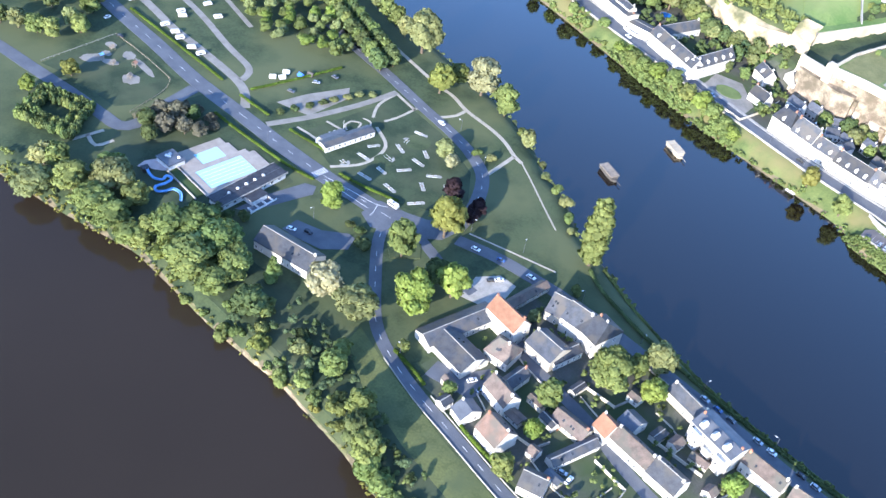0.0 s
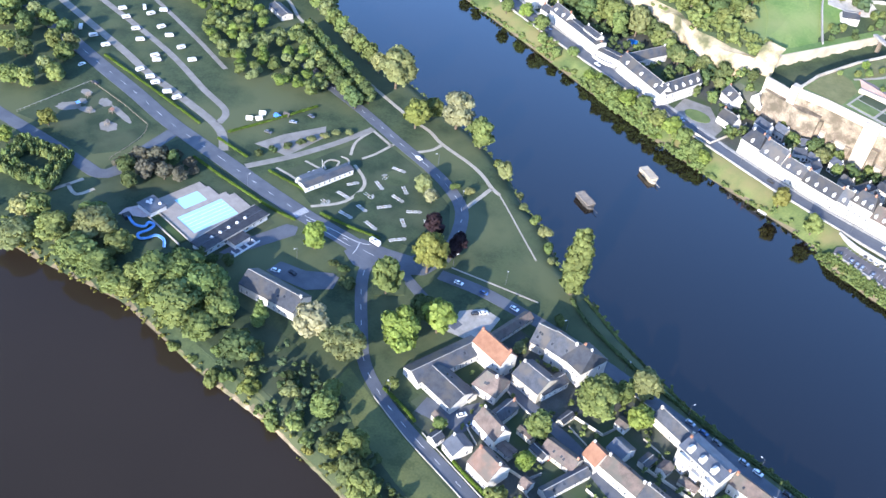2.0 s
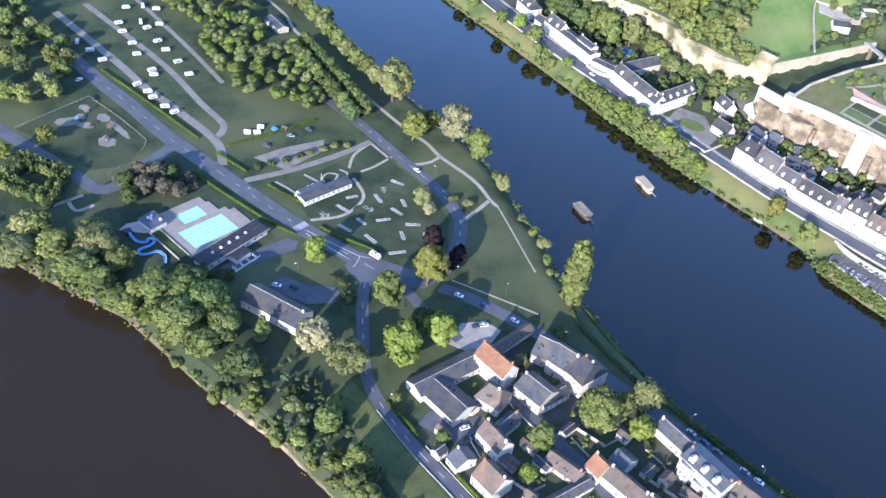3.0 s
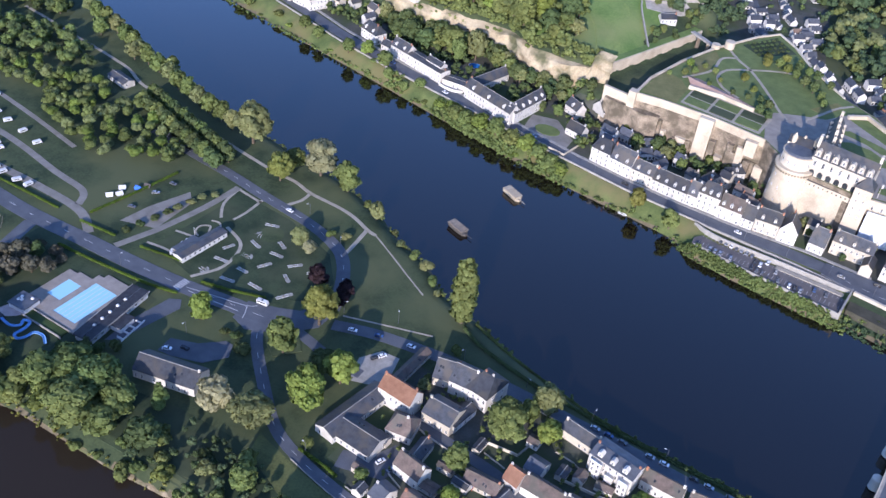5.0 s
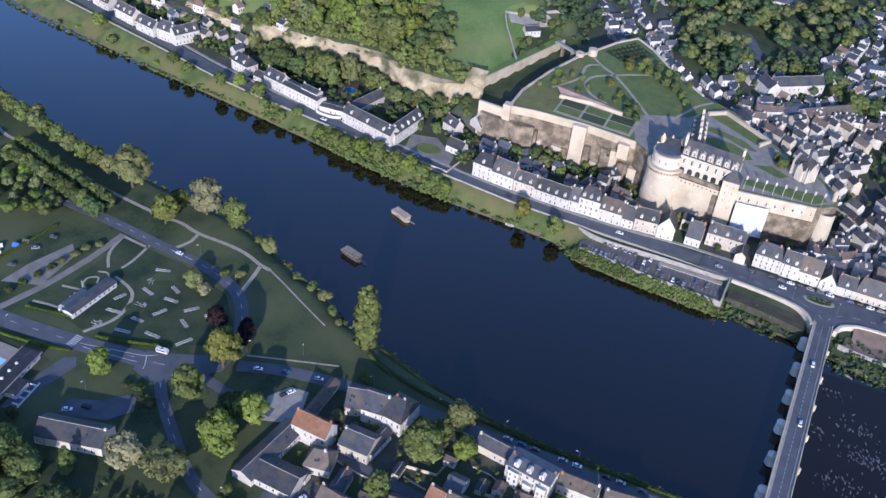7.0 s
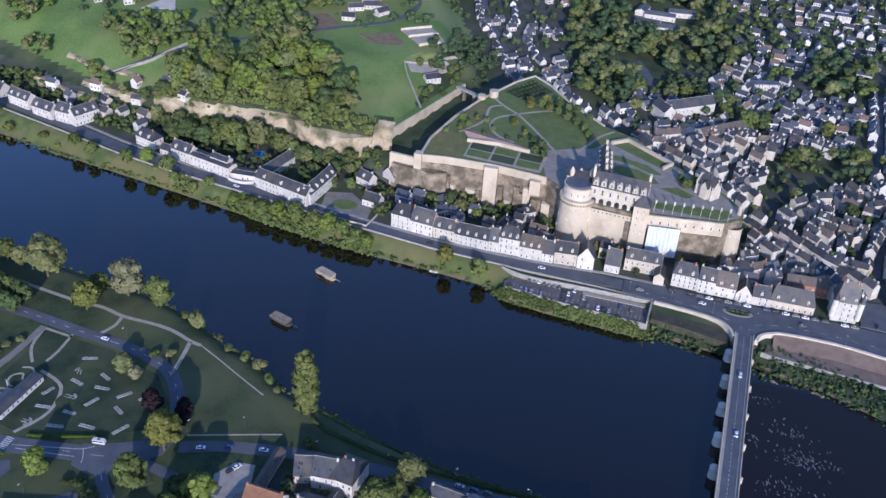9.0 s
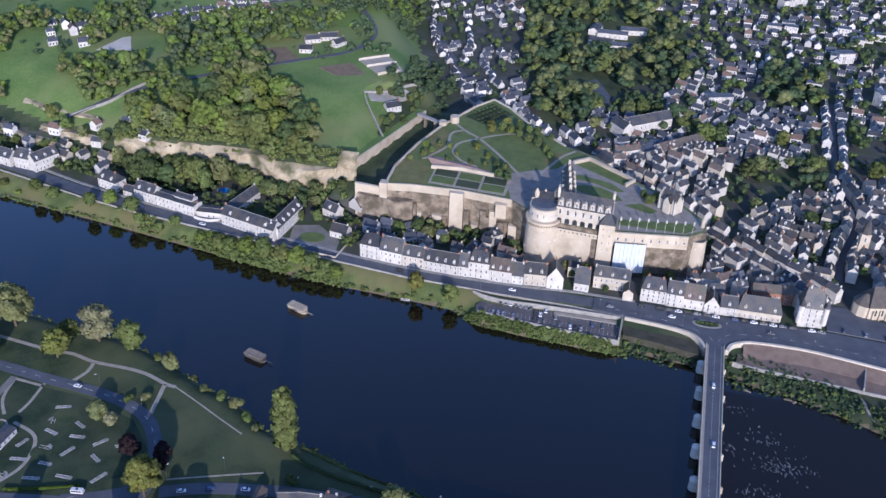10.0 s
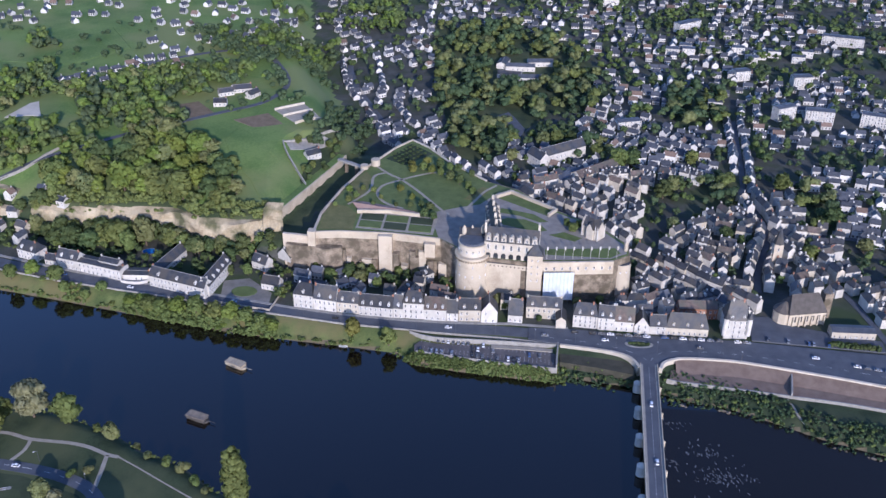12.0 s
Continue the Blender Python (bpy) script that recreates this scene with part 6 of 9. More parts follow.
fence([(-453, 166), (-456, 190), (-459, 212)], mat=PAVING, label="pale low wall beside the play ground")
fence([(-459, 212), (-430, 214), (-404, 214)])
fence([(-404, 214), (-396, 205), (-388, 182)])
for corners, count in (([(-411, 135), (-425.5, 156), (-399, 166.5), (-382, 147)], 34), ([(-411.5, 141), (-419.5, 153.5), (-400, 161), (-390, 148)], 22)):
    for k in range(count):
        f = k / count * 4
        a, b = corners[int(f)], corners[(int(f) + 1) % 4]
        u = f - int(f)
        plant(a[0] + (b[0] - a[0]) * u, a[1] + (b[1] - a[1]) * u, 3.0, LEAF_DARK if k % 3 else LEAF, "bush", k % 2, "clipped dark green tree in a square ring", "clipped_tree", tall=2.0, group="square ring of clipped trees")
road("path", [(-382, 148), (-381, 164)], 2, PATH_SAND, "pale footpath", 0.1, "path")
road("path", [(-382, 156), (-372, 155), (-371, 164)], 2, PATH_SAND, "pale footpath", 0.1, "path")

# ---- vehicles ----
CAR_COLOURS = [material("car_paint_" + n, c, [min(1, v * 1.1) for v in c], 0.25, 1, 5, 0, metal=m, vary=0.05, spec=0.6) for n, c, m in (("white", (0.75, 0.75, 0.76), 0), ("silver", (0.42, 0.43, 0.45), 0.5), ("dark", (0.03, 0.03, 0.035), 0.2), ("blue", (0.06, 0.11, 0.24), 0.2), ("red", (0.30, 0.03, 0.03), 0), ("grey", (0.15, 0.155, 0.17), 0.3))]
CAR_WORDS = ["white", "silver", "black", "dark blue", "red", "grey"]
RUBBER = material("rubber", (0.015, 0.015, 0.015), (0.03, 0.03, 0.03), 0.85, 2, 8, 0, vary=0)


def car_meshes():
    bm = bmesh.new()
    prof = [(-2.1, 0.35), (2.1, 0.35), (2.12, 0.75), (1.1, 0.92), (-1.9, 0.95), (-2.12, 0.8)]
    a = [bm.verts.new((x, -0.86, z)) for x, z in prof]
    b = [bm.verts.new((x, 0.86, z)) for x, z in prof]
    for i in range(6):
        j = (i + 1) % 6
        bm.faces.new((a[i], a[j], b[j], b[i]))
    bm.faces.new(a[::-1])
    bm.faces.new(b)
    body = bm
    bm = bmesh.new()
    low = [bm.verts.new(p) for p in ((-1.75, -0.8, 0.94), (1.1, -0.8, 0.92), (1.1, 0.8, 0.92), (-1.75, 0.8, 0.94))]
    top = [bm.verts.new(p) for p in ((-1.3, -0.65, 1.42), (0.4, -0.65, 1.44), (0.4, 0.65, 1.44), (-1.3, 0.65, 1.42))]
    for i in range(4):
        j = (i + 1) % 4
        bm.faces.new((low[i], low[j], top[j], top[i]))
    bm.faces.new(top)
    glass = finish(bm, "cabin_glass", GLASS_DARK)
    bm = bmesh.new()
    box(bm, -1.25, -0.62, 1.425, 0.36, 0.62, 1.48)
    roof = bm
    bm = bmesh.new()
    n = 10
    ra = [bm.verts.new((0.31 * math.cos(6.283 * i / n), -0.1, 0.31 * math.sin(6.283 * i / n))) for i in range(n)]
    rb = [bm.verts.new((0.31 * math.cos(6.283 * i / n), 0.1, 0.31 * math.sin(6.283 * i / n))) for i in range(n)]
    for i in range(n):
        bm.faces.new((ra[i], ra[(i + 1) % n], rb[(i + 1) % n], rb[i]))
    bm.faces.new(ra[::-1])
    bm.faces.new(rb)
    return body, glass, roof, finish(bm, "wheel", RUBBER)


CAR_MODELS = []
for mt, word in zip(CAR_COLOURS, CAR_WORDS):
    body, glass, roof, wheel = car_meshes()
    CAR_MODELS.append((finish(body, "body", mt), glass, finish(roof, "roof", mt), wheel, word))


def car(x, y, rot, k, z=None, where="parked on asphalt"):
    body, glass, roof, wheel, word = CAR_MODELS[k % 6]
    ob = thing("car", f"{word} car {where}", "car", pose(x, y, (z_at(x, y) + 0.14) if z is None else z, 0, 0, rot))
    part("body", body, None, ob)
    part("cabin_glass", glass, None, ob)
    part("roof", roof, None, ob)
    for wx in (-1.3, 1.3):
        for wy in (-0.8, 0.8):
            part("wheel", wheel, None, ob).location = (wx, wy, 0.31)
    return ob


for x, y, r, k in ((-270, 197, 30, 0), (-264, 202, 10, 2), (-193, 250, 60, 2), (-191, 253, 60, 0), (-212, 258.5, 20, 0), (-200, 263, 18, 3), (-184, 266.5, 10, 0), (-156, 203, 70, 0), (-150, 202.5, 75, 1), (-296, 313, 175, 0), (-104, 200, 20, 1), (-100, 199.5, 100, 0), (-362, 262, 20, 5), (-362, 279, 40, 1), (-361, 291, 10, 5), (-478, 217, 100, 0), (-456, 213, 20, 2)):
    car(x, y, r, k, where="parked on the island")


bus = thing("minibus", "white minibus parked beside the mini-golf lawn", "minibus", pose(-257, 246.4, z_at(-257, 246.4) + 0.16, 0, 0, 8))
bm = bmesh.new()
prof = [(-2.9, 0.45), (2.9, 0.45), (3.0, 1.2), (2.5, 2.3), (2.2, 2.5), (-2.8, 2.55), (-3.0, 2.3)]
lo, hi = [bm.verts.new((u, -1.0, z)) for u, z in prof], [bm.verts.new((u, 1.0, z)) for u, z in prof]
for i in range(7):
    bm.faces.new((lo[i], lo[(i + 1) % 7], hi[(i + 1) % 7], hi[i]))
bm.faces.new(lo[::-1])
bm.faces.new(hi)
part("body", bm, WHITE_PAINT, bus)
for s in (-1, 1):
    part("window", box(bmesh.new(), -2.6, min(s * 1.004, s * 1.03), 1.4, 2.1, max(s * 1.004, s * 1.03), 2.15), GLASS_DARK, bus)
    for wx in (-1.9, 1.9):
        part("wheel", CAR_MODELS[0][3], None, bus).location = (wx, s * 0.9, 0.31)
part("roof_hatch", box(bmesh.new(), -0.6, -0.5, 2.54, 0.4, 0.5, 2.66), GLASS_DARK, bus)


for i, x in enumerate((-92, -85.5, -79, -66, -59.5, -46, -39.5, -30)):
    car(x, 274.4, 2 + (i % 3), (1, 3, 5, 1, 0, 2, 1, 5)[i], where="parked along the southern lane")


def caravan(x, y, rot):
    ob = thing("caravan", "white touring caravan on the camping lawn", "caravan", pose(x, y, GZ, 0, 0, rot), "caravans on the camping ground")
    bm = bmesh.new()
    prof = [(-2.8, 0.6), (2.8, 0.6), (3.0, 1.4), (2.5, 2.5), (-2.6, 2.55), (-2.95, 1.6)]
    a = [bm.verts.new((u, -1.15, z)) for u, z in prof]
    b = [bm.verts.new((u, 1.15, z)) for u, z in prof]
    for i in range(6):
        j = (i + 1) % 6
        bm.faces.new((a[i], a[j], b[j], b[i]))
    bm.faces.new(a[::-1])
    bm.faces.new(b)
    part("body", bm, WHITE_PAINT, ob)
    part("window", box(bmesh.new(), -1.6, -1.18, 1.4, 1.4, -1.152, 2.0), GLASS_DARK, ob)
    part("window", box(bmesh.new(), -1.6, 1.152, 1.4, 1.4, 1.18, 2.0), GLASS_DARK, ob)
    for s in (-1, 1):
        for e in (-1.8, 1.8):
            if s < 0:
                part("wheel", CAR_MODELS[0][3], None, ob)
    for w in [c for c in ob.children if c.name.startswith("wheel")]:
        w.location = (0.2, -1.0 if w.name.endswith(("0", "2", "4", "6", "8")) else 1.0, 0.31)
    part("chassis", box(bmesh.new(), -2.7, -0.9, 0.25, 3.9, 0.9, 0.602), DARK_METAL, ob)
    return ob


random.seed(4)
for x, y in ((-541, 286), (-537, 296), (-529, 301), (-519, 283), (-510, 282), (-510, 291), (-525, 271), (-514, 267), (-498, 264), (-485, 259), (-492, 278), (-480, 276), (-464, 274), (-448, 271), (-464, 256), (-459, 254), (-517, 238), (-504, 239), (-490, 239), (-455, 240.5), (-445, 241), (-438, 240), (-426, 240), (-418, 241)):
    caravan(x, y, random.choice((60, 70, 80, 150)) + random.uniform(-10, 10)).scale = (0.86, 0.86, 0.86)
TENT_BLUE = material("tent_blue", (0.04, 0.12, 0.5), (0.06, 0.17, 0.6), 0.7, 1, 4, 0.1, vary=0)
for x, y, m, w in ((-379, 262, WHITE_PAINT, "white"), (-372, 276, TENT_BLUE, "blue"), (-379, 271, WHITE_PAINT, "white"), (-370, 281, DARK_WOOD, "dark"), (-376, 266, WHITE_PAINT, "white")):
    ob = thing("tent", f"{w} camping tent on the grass", "tent", pose(x, y, GZ, 0, 0, x * 7 % 90))
    part("canvas", gable_walls(bmesh.new(), 3.4, 3.0, 0.8, 2.0, 0), m, ob)
    part("fly_sheet", roof_shell(bmesh.new(), 3.6, 3.0, 0.8, 2.0, 0, 0.2, 0.05), m, ob)
house("camp_hut", "low white camping hut with dark roof", -468, 352, 18, 8, 7.4, -10, SLATE, PLASTER, 0, 20, 0, 1, 6, category="hut")

# ---- woods of the camping ground and the bank ----
def inside(x, y, poly):
    c = False
    for i in range(len(poly)):
        (xa, ya), (xb, yb) = poly[i], poly[i - 1]
        if (ya > y) != (yb > y) and x < (xb - xa) * (y - ya) / (yb - ya) + xa:
            c = not c
    return c


def scatter(poly, gap, seed):
    rng = random.Random(seed)
    x0, x1 = min(p[0] for p in poly), max(p[0] for p in poly)
    y0, y1 = min(p[1] for p in poly), max(p[1] for p in poly)
    y = y0
    while y < y1:
        x = x0
        while x < x1:
            u, v = x + rng.uniform(-0.42, 0.42) * gap, y + rng.uniform(-0.42, 0.42) * gap
            if inside(u, v, poly):
                yield u, v, rng
            x += gap
        y += gap


camp_trees = [(x, y, r.uniform(3.6, 5.0)) for x, y, r in scatter([(-600, 330), (-510, 333), (-474, 343), (-440, 334), (-409, 330), (-378, 315), (-374, 302), (-400, 286), (-411, 277), (-443, 284), (-488, 303), (-600, 312)], 8.6, 3)]
west_trees = [(x, y, r.uniform(4.2, 6.4)) for w in ([(-700, 345), (-563, 369), (-536, 371), (-505, 363), (-486, 350), (-509, 346), (-534, 338), (-700, 325)], [(-760, 480), (-640, 425), (-560, 400), (-562, 385), (-640, 372), (-760, 390)], [(-700, 120), (-575, 160), (-548, 185), (-552, 232), (-700, 230)]) for x, y, r in scatter(w, 9.0, 8) if y < float(shore_s(x)) - 4]
for i in range(15):
    for s in (-1, 1):
        plant(-435 + 5.8 * i, 344 - 1.55 * i + s * 5.0, 5.0, LEAF_DARK if i % 3 else LEAF, "round", (i + s) % 4, "dense avenue tree beside the park road", tall=1.0, group="avenue trees")
for i, (x, y) in enumerate([(-560, 408), (-548, 404), (-536, 402), (-522, 398), (-508, 393), (-495, 389), (-484, 384), (-473, 380), (-460, 377), (-447, 373), (-435, 369), (-423, 366), (-411, 363), (-400, 360), (-388, 358), (-376, 355), (-573, 392), (-527, 388), (-485, 379), (-452, 380)]):
    plant(x, y, 6.2, LEAF if i % 3 else LEAF_PALE, "round", i % 4, "leafy tree on the island's southern bank", tall=0.95)
for i, (x, y) in enumerate([(-543, 203), (-533, 212), (-522, 206), (-539, 222), (-528, 224), (-512, 226), (-503, 214), (-494, 220), (-487, 212), (-503, 196), (-515, 192), (-491, 171), (-481, 177), (-500, 165), (-472, 182), (-478, 196), (-552, 214), (-560, 200), (-557, 188), (-546, 190), (-470, 197)]):
    plant(x, y, 6.0, (LEAF, LEAF_DARK, LEAF, LEAF_PALE)[i % 4], "round", i % 4, "leafy tree beside the play ground", tall=0.85)

# ---- boats ----
PALE_PLANK = material("pale_planks", (0.33, 0.275, 0.195), (0.44, 0.375, 0.275), 0.8, 0.8, 6, 0.3)
def sailing_barge(x, y, rot, dark):
    ob = thing("wooden_barge", ("dark" if dark else "pale") + " wooden barge with planked cabin moored on the river", "boat", pose(x, y, 0, 0, 0, rot))
    m, top_mat = (DARK_WOOD, WOOD) if dark else (PALE_PLANK, PALE_PLANK)
    bm = bmesh.new()
    prof = [(-7, 0, 1.2), (-6.2, 2.0, 0.9), (0, 2.5, 0.8), (5.5, 2.2, 1.0), (7.2, 0.6, 1.5)]
    top, low = [], []
    for s in (1, -1):
        for px, py, pz in (prof if s > 0 else prof[::-1]):
            top.append(bm.verts.new((px, s * py, pz)))
            low.append(bm.verts.new((px * 0.93, s * py * 0.8, -0.4)))
    n = len(top)
    for i in range(n):
        j = (i + 1) % n
        bm.faces.new((low[i], low[j], top[j], top[i]))
    bm.faces.new(low[::-1])
    bm.faces.new(top)
    part("hull", bm, m, ob)
    part("cabin", box(bmesh.new(), -6.2, -2.3, 0.6, 5.4, 2.3, 2.7), m, ob)
    part("cabin_roof", box(bmesh.new(), -6.5, -2.7, 2.7, 5.7, 2.7, 2.9), top_mat, ob, "planked deck roof")
    for k in range(7):
        part("plank", box(bmesh.new(), -6.4 + 1.74 * k, -2.65, 2.904, -4.85 + 1.74 * k, 2.65, 2.98), top_mat, ob)
    for s in (-2.3, 2.3):
        part("rail", box(bmesh.new(), -5.9, s - 0.05, 3.5, 5.1, s + 0.05, 3.6), m, ob)
        for k in range(6):
            part("rail_post", box(bmesh.new(), -5.8 + 2.1 * k, s - 0.05, 2.9, -5.7 + 2.1 * k, s + 0.05, 3.5), m, ob)
    part("steering_oar", box(bmesh.new(), 6.5, -0.15, 1.2, 11.5, 0.15, 1.4), PALE_PLANK if not dark else m, ob)


sailing_barge(-218, 363, -18, True)
sailing_barge(-211, 412, -22, False)
ob = thing("rowing_boat", "small white boat moored at the bank", "boat", pose(-152, 438.2, 0, 0, 0, 0))
bm = bmesh.new()
top = [bm.verts.new(p) for p in ((-2.6, -0.7, 0.6), (1.4, -0.8, 0.6), (3.0, 0, 0.8), (1.4, 0.8, 0.6), (-2.6, 0.7, 0.6))]
low = [bm.verts.new((v.co.x * 0.9, v.co.y * 0.7, -0.2)) for v in top]
for i in range(5):
    bm.faces.new((low[i], low[(i + 1) % 5], top[(i + 1) % 5], top[i]))
bm.faces.new(low[::-1])
inner = [bm.verts.new((v.co.x * 0.86, v.co.y * 0.8, 0.25)) for v in top]
for i in range(5):
    bm.faces.new((top[i], top[(i + 1) % 5], inner[(i + 1) % 5], inner[i]))
bm.faces.new(inner)
part("hull", bm, WHITE_PAINT, ob)
part("bench", box(bmesh.new(), -0.3, -0.68, 0.4, 0.2, 0.68, 0.47), WOOD, ob)

# ---- lamps, walls of the village ----
def street_lamp(x, y, rot=0, h=7.0):
    ob = thing("street_lamp", "slim grey street lamp beside the road", "street lamp", pose(x, y, z_at(x, y), 0, 0, rot), "street lamps")
    part("pole", tube(bmesh.new(), 0, 0, -0.3, h, 0.12, 0.07, 6), ZINC, ob)
    part("arm", box(bmesh.new(), 0, -0.05, h - 0.1, 1.4, 0.05, h), ZINC, ob)
    part("lamp_head", box(bmesh.new(), 1.0, -0.16, h - 0.2, 1.9, 0.16, h + 0.05), WHITE_PAINT, ob)


for x, y in ((-223, 266), (-198, 276), (-271, 210), (-160, 275), (-128, 277), (-95, 277), (-60, 277), (-286, 318), (-256, 306), (-183, 188), (-330, 225)):
    street_lamp(x, y, x * 3 % 360)


def garden_wall(pts, h=0.8, mat=PLASTER_B):
    ob = tagged(part("garden_wall", ribbon(bmesh.new(), smooth_line(pts, 4), 0.35, h, h + 0.6), mat), "pale rendered garden wall", "wall")
    return ob


for pts in ([(-150, 200), (-142, 197)], [(-134, 222), (-112, 220)], [(-158, 229), (-150, 226.5), (-128, 224)], [(-124, 233), (-113, 231)], [(-100, 252), (-88, 250), (-86, 240)], [(-125, 268), (-106, 268)], [(-116, 195), (-100, 192), (-90, 196), (-88, 210)]):
    garden_wall(pts)
for pts in ([(-186, 182.2), (-163, 178), (-141, 175.8), (-109, 172.8), (-75, 171.8), (-50, 172)], [(-160, 184.6), (-141, 182.4), (-109, 179.4), (-75, 178.4)]):
    tagged(part("lane_wall", ribbon(bmesh.new(), smooth_line(pts, 4), 0.25, 0.6, 0.9), PAVING), "low thin pale wall along the lane", "wall")
RED_METAL = material("red_shed", (0.35, 0.06, 0.04), (0.45, 0.09, 0.06), 0.6, 1, 5, 0.1)
ob = thing("red_pergola", "red timber pergola in a courtyard", "pergola", pose(-122, 213, GZ, 0, 0, 0))
for k in range(5):
    part("beam", box(bmesh.new(), -5 + 2.3 * k, -1.5, 2.3, -4.8 + 2.3 * k, 1.5, 2.5), RED_METAL, ob)
    part("post", box(bmesh.new(), -5 + 2.3 * k, 1.3, -0.2, -4.8 + 2.3 * k, 1.5, 2.3), RED_METAL, ob)
part("beam", box(bmesh.new(), -5, 1.3, 2.5, 4.4, 1.5, 2.7), RED_METAL, ob)

# ---- quay, car park and road junction ----
DARK_GROUND = material("dark_earth", (0.035, 0.036, 0.025), (0.07, 0.066, 0.048), 0.95, 0.2, 2, 0.3, vary=0)
PARKING = material("worn_asphalt", (0.085, 0.078, 0.078), (0.135, 0.122, 0.118), 0.85, 0.15, 2, 0.3, vary=0)
BROWN_QUAY = material("brown_paving", (0.14, 0.10, 0.078), (0.20, 0.15, 0.118), 0.9, 0.2, 3, 0.2, vary=0)
tagged(part("pavement_plaza", prism(bmesh.new(), [(-40, 446.5), (-21, 443), (2, 440.5), (18, 436.5), (24.5, 428.5), (25.3, 424), (35.6, 424), (37, 428), (43, 434), (54, 437.5), (80, 437.5), (111, 432.5), (161, 422.5), (300, 393), (300, 428), (170, 452), (93, 457), (33, 457), (-13, 459), (-40, 458)], 5.0, 8.9), ASPHALT), "asphalt junction at the bridge head", "pavement", kind="structure")
tagged(part("quay_wall", ribbon(bmesh.new(), smooth_line([(-21, 441.5), (2, 439), (15, 436), (21.5, 431), (24.4, 424)], 1.5), 1.6, 9.8, 9, 0, 0), PLASTER_B), "broad pale stone wall along the curved road", "wall", kind="structure")
tagged(part("quay_wall", ribbon(bmesh.new(), smooth_line([(36.5, 424), (39, 430), (45, 434), (54, 436), (80, 436), (111, 431), (161, 421), (300, 391)], 2), 1.6, 9.7, 9, 0, 0), PLASTER_B), "broad pale stone wall along the curved road", "wall", kind="structure")
tagged(part("lower_quay", prism(bmesh.new(), [(42, 420), (46, 418.5), (107, 412), (160, 404.5), (300, 375), (300, 390), (161, 420), (111, 430), (80, 435), (54, 435), (44, 432)], 0.0, 5.6), BROWN_QUAY), "brown paved lower quay", "pavement", kind="structure")
bm = bmesh.new()
slope = []
for x in [46 + 6 * k for k in range(43)]:
    yw = float(np.interp(x, [45, 54, 80, 111, 161, 300], [433.6, 435.4, 435.4, 430.4, 420.4, 390.4]))
    slope.append([bm.verts.new((x, yw - 9.5, 5.62)), bm.verts.new((x, yw, 8.7)), bm.verts.new((x, yw, 4.0))])
for a, b in zip(slope, slope[1:]):
    for i in range(2):
        bm.faces.new((a[i], b[i], b[i + 1], a[i + 1]))
tagged(part("quay_glacis", bm, BROWN_QUAY), "brown paved slope rising to the quay road", "pavement", kind="structure")
tagged(part("low_wall", ribbon(bmesh.new(), smooth_line([(40, 419.5), (46, 418), (107, 411.5), (160, 404), (300, 374.5)], 4), 0.8, 5.9, 3, 0, 0), PAVING), "low pale wall along the lower quay", "wall", kind="structure")
tagged(part("stair_wall", ribbon(bmesh.new(), smooth_line([(108, 411), (110, 421), (111.5, 430)], 2), 0.8, 8.2, 4, 0, 0), PAVING), "pale stone stair wall", "wall", kind="structure")
tagged(part("quay_slip", prism(bmesh.new(), [(-21, 440), (2, 437.6), (14, 434.6), (20, 430), (22.5, 424), (22, 420), (2, 424.5), (-21, 428)], 1.0, 6.6), DARK_GROUND), "dark brown-green ground below the curved road", "ground", kind="structure")
car_park = tagged(part("pavement_carpark", prism(bmesh.new(), [(-108, 436), (-107, 430), (-85, 427.5), (-64, 425.2), (-23, 422), (-23, 440.5), (-60, 440), (-95, 438.5), (-105, 440.5)], 2.0, 6.3), PARKING), "riverside asphalt car park", "pavement", kind="structure")
tagged(part("quay_wall", ribbon(bmesh.new(), smooth_line([(-106, 429.6), (-85, 427), (-64, 424.6), (-23, 421.4)], 3), 0.7, 7.0, 5, 0, 0), PAVING), "low pale car park wall", "wall", kind="structure")
tagged(part("quay_wall", ribbon(bmesh.new(), smooth_line([(-23, 421), (-22.6, 432), (-22, 444)], 3), 0.9, 9.4, 8, 0, 0), PAVING), "pale stone wall at the car park end", "wall", kind="structure")
tagged(part("quay_wall", ribbon(bmesh.new(), smooth_line([(-112, 446), (-95, 441.5), (-60, 442), (-23, 441.8)], 3), 0.6, 9.2, 5, 0, 0), PAVING), "pale retaining wall above the car park", "wall", kind="structure")
tagged(part("carpark_hedge_bed", ribbon(bmesh.new(), smooth_line([(-62, 439), (-40, 439), (-25, 438.6)], 3), 3.0, 6.8, 1, 0, 0), PATH_SAND), "sandy strip beside the car park", "pavement", kind="structure")
tagged(part("quay_edge", ribbon(bmesh.new(), [Vector((x, float(road_edge(x)) - 0.6, 0)) for x in range(-640, -20, 6)], 0.7, 0.9, 1.6), PAVING), "low pale wall along the quay road", "wall", kind="structure")
tagged(part("quay_pavement", ribbon(bmesh.new(), [Vector((x, float(front(x)) + 0.6, 0)) for x in range(-640, -12, 6)], 2.2, 0.34, 1.0), PAVING), "pale pavement below the house fronts", "pavement", kind="structure")
ri = thing("roundabout", "oval planted roundabout with pale kerb", "roundabout", kind="structure")
bm = bmesh.new()
prism(bm, [(26 + 8.5 * math.cos(0.2618 * i), 447.5 + 3.6 * math.sin(0.2618 * i)) for i in range(24)], 8.0, 9.1)
part("kerb", bm, PAVING, ri)
bm = bmesh.new()
prism(bm, [(26 + 6.6 * math.cos(0.2618 * i), 447.5 + 2.5 * math.sin(0.2618 * i)) for i in range(24)], 8.9, 9.3)
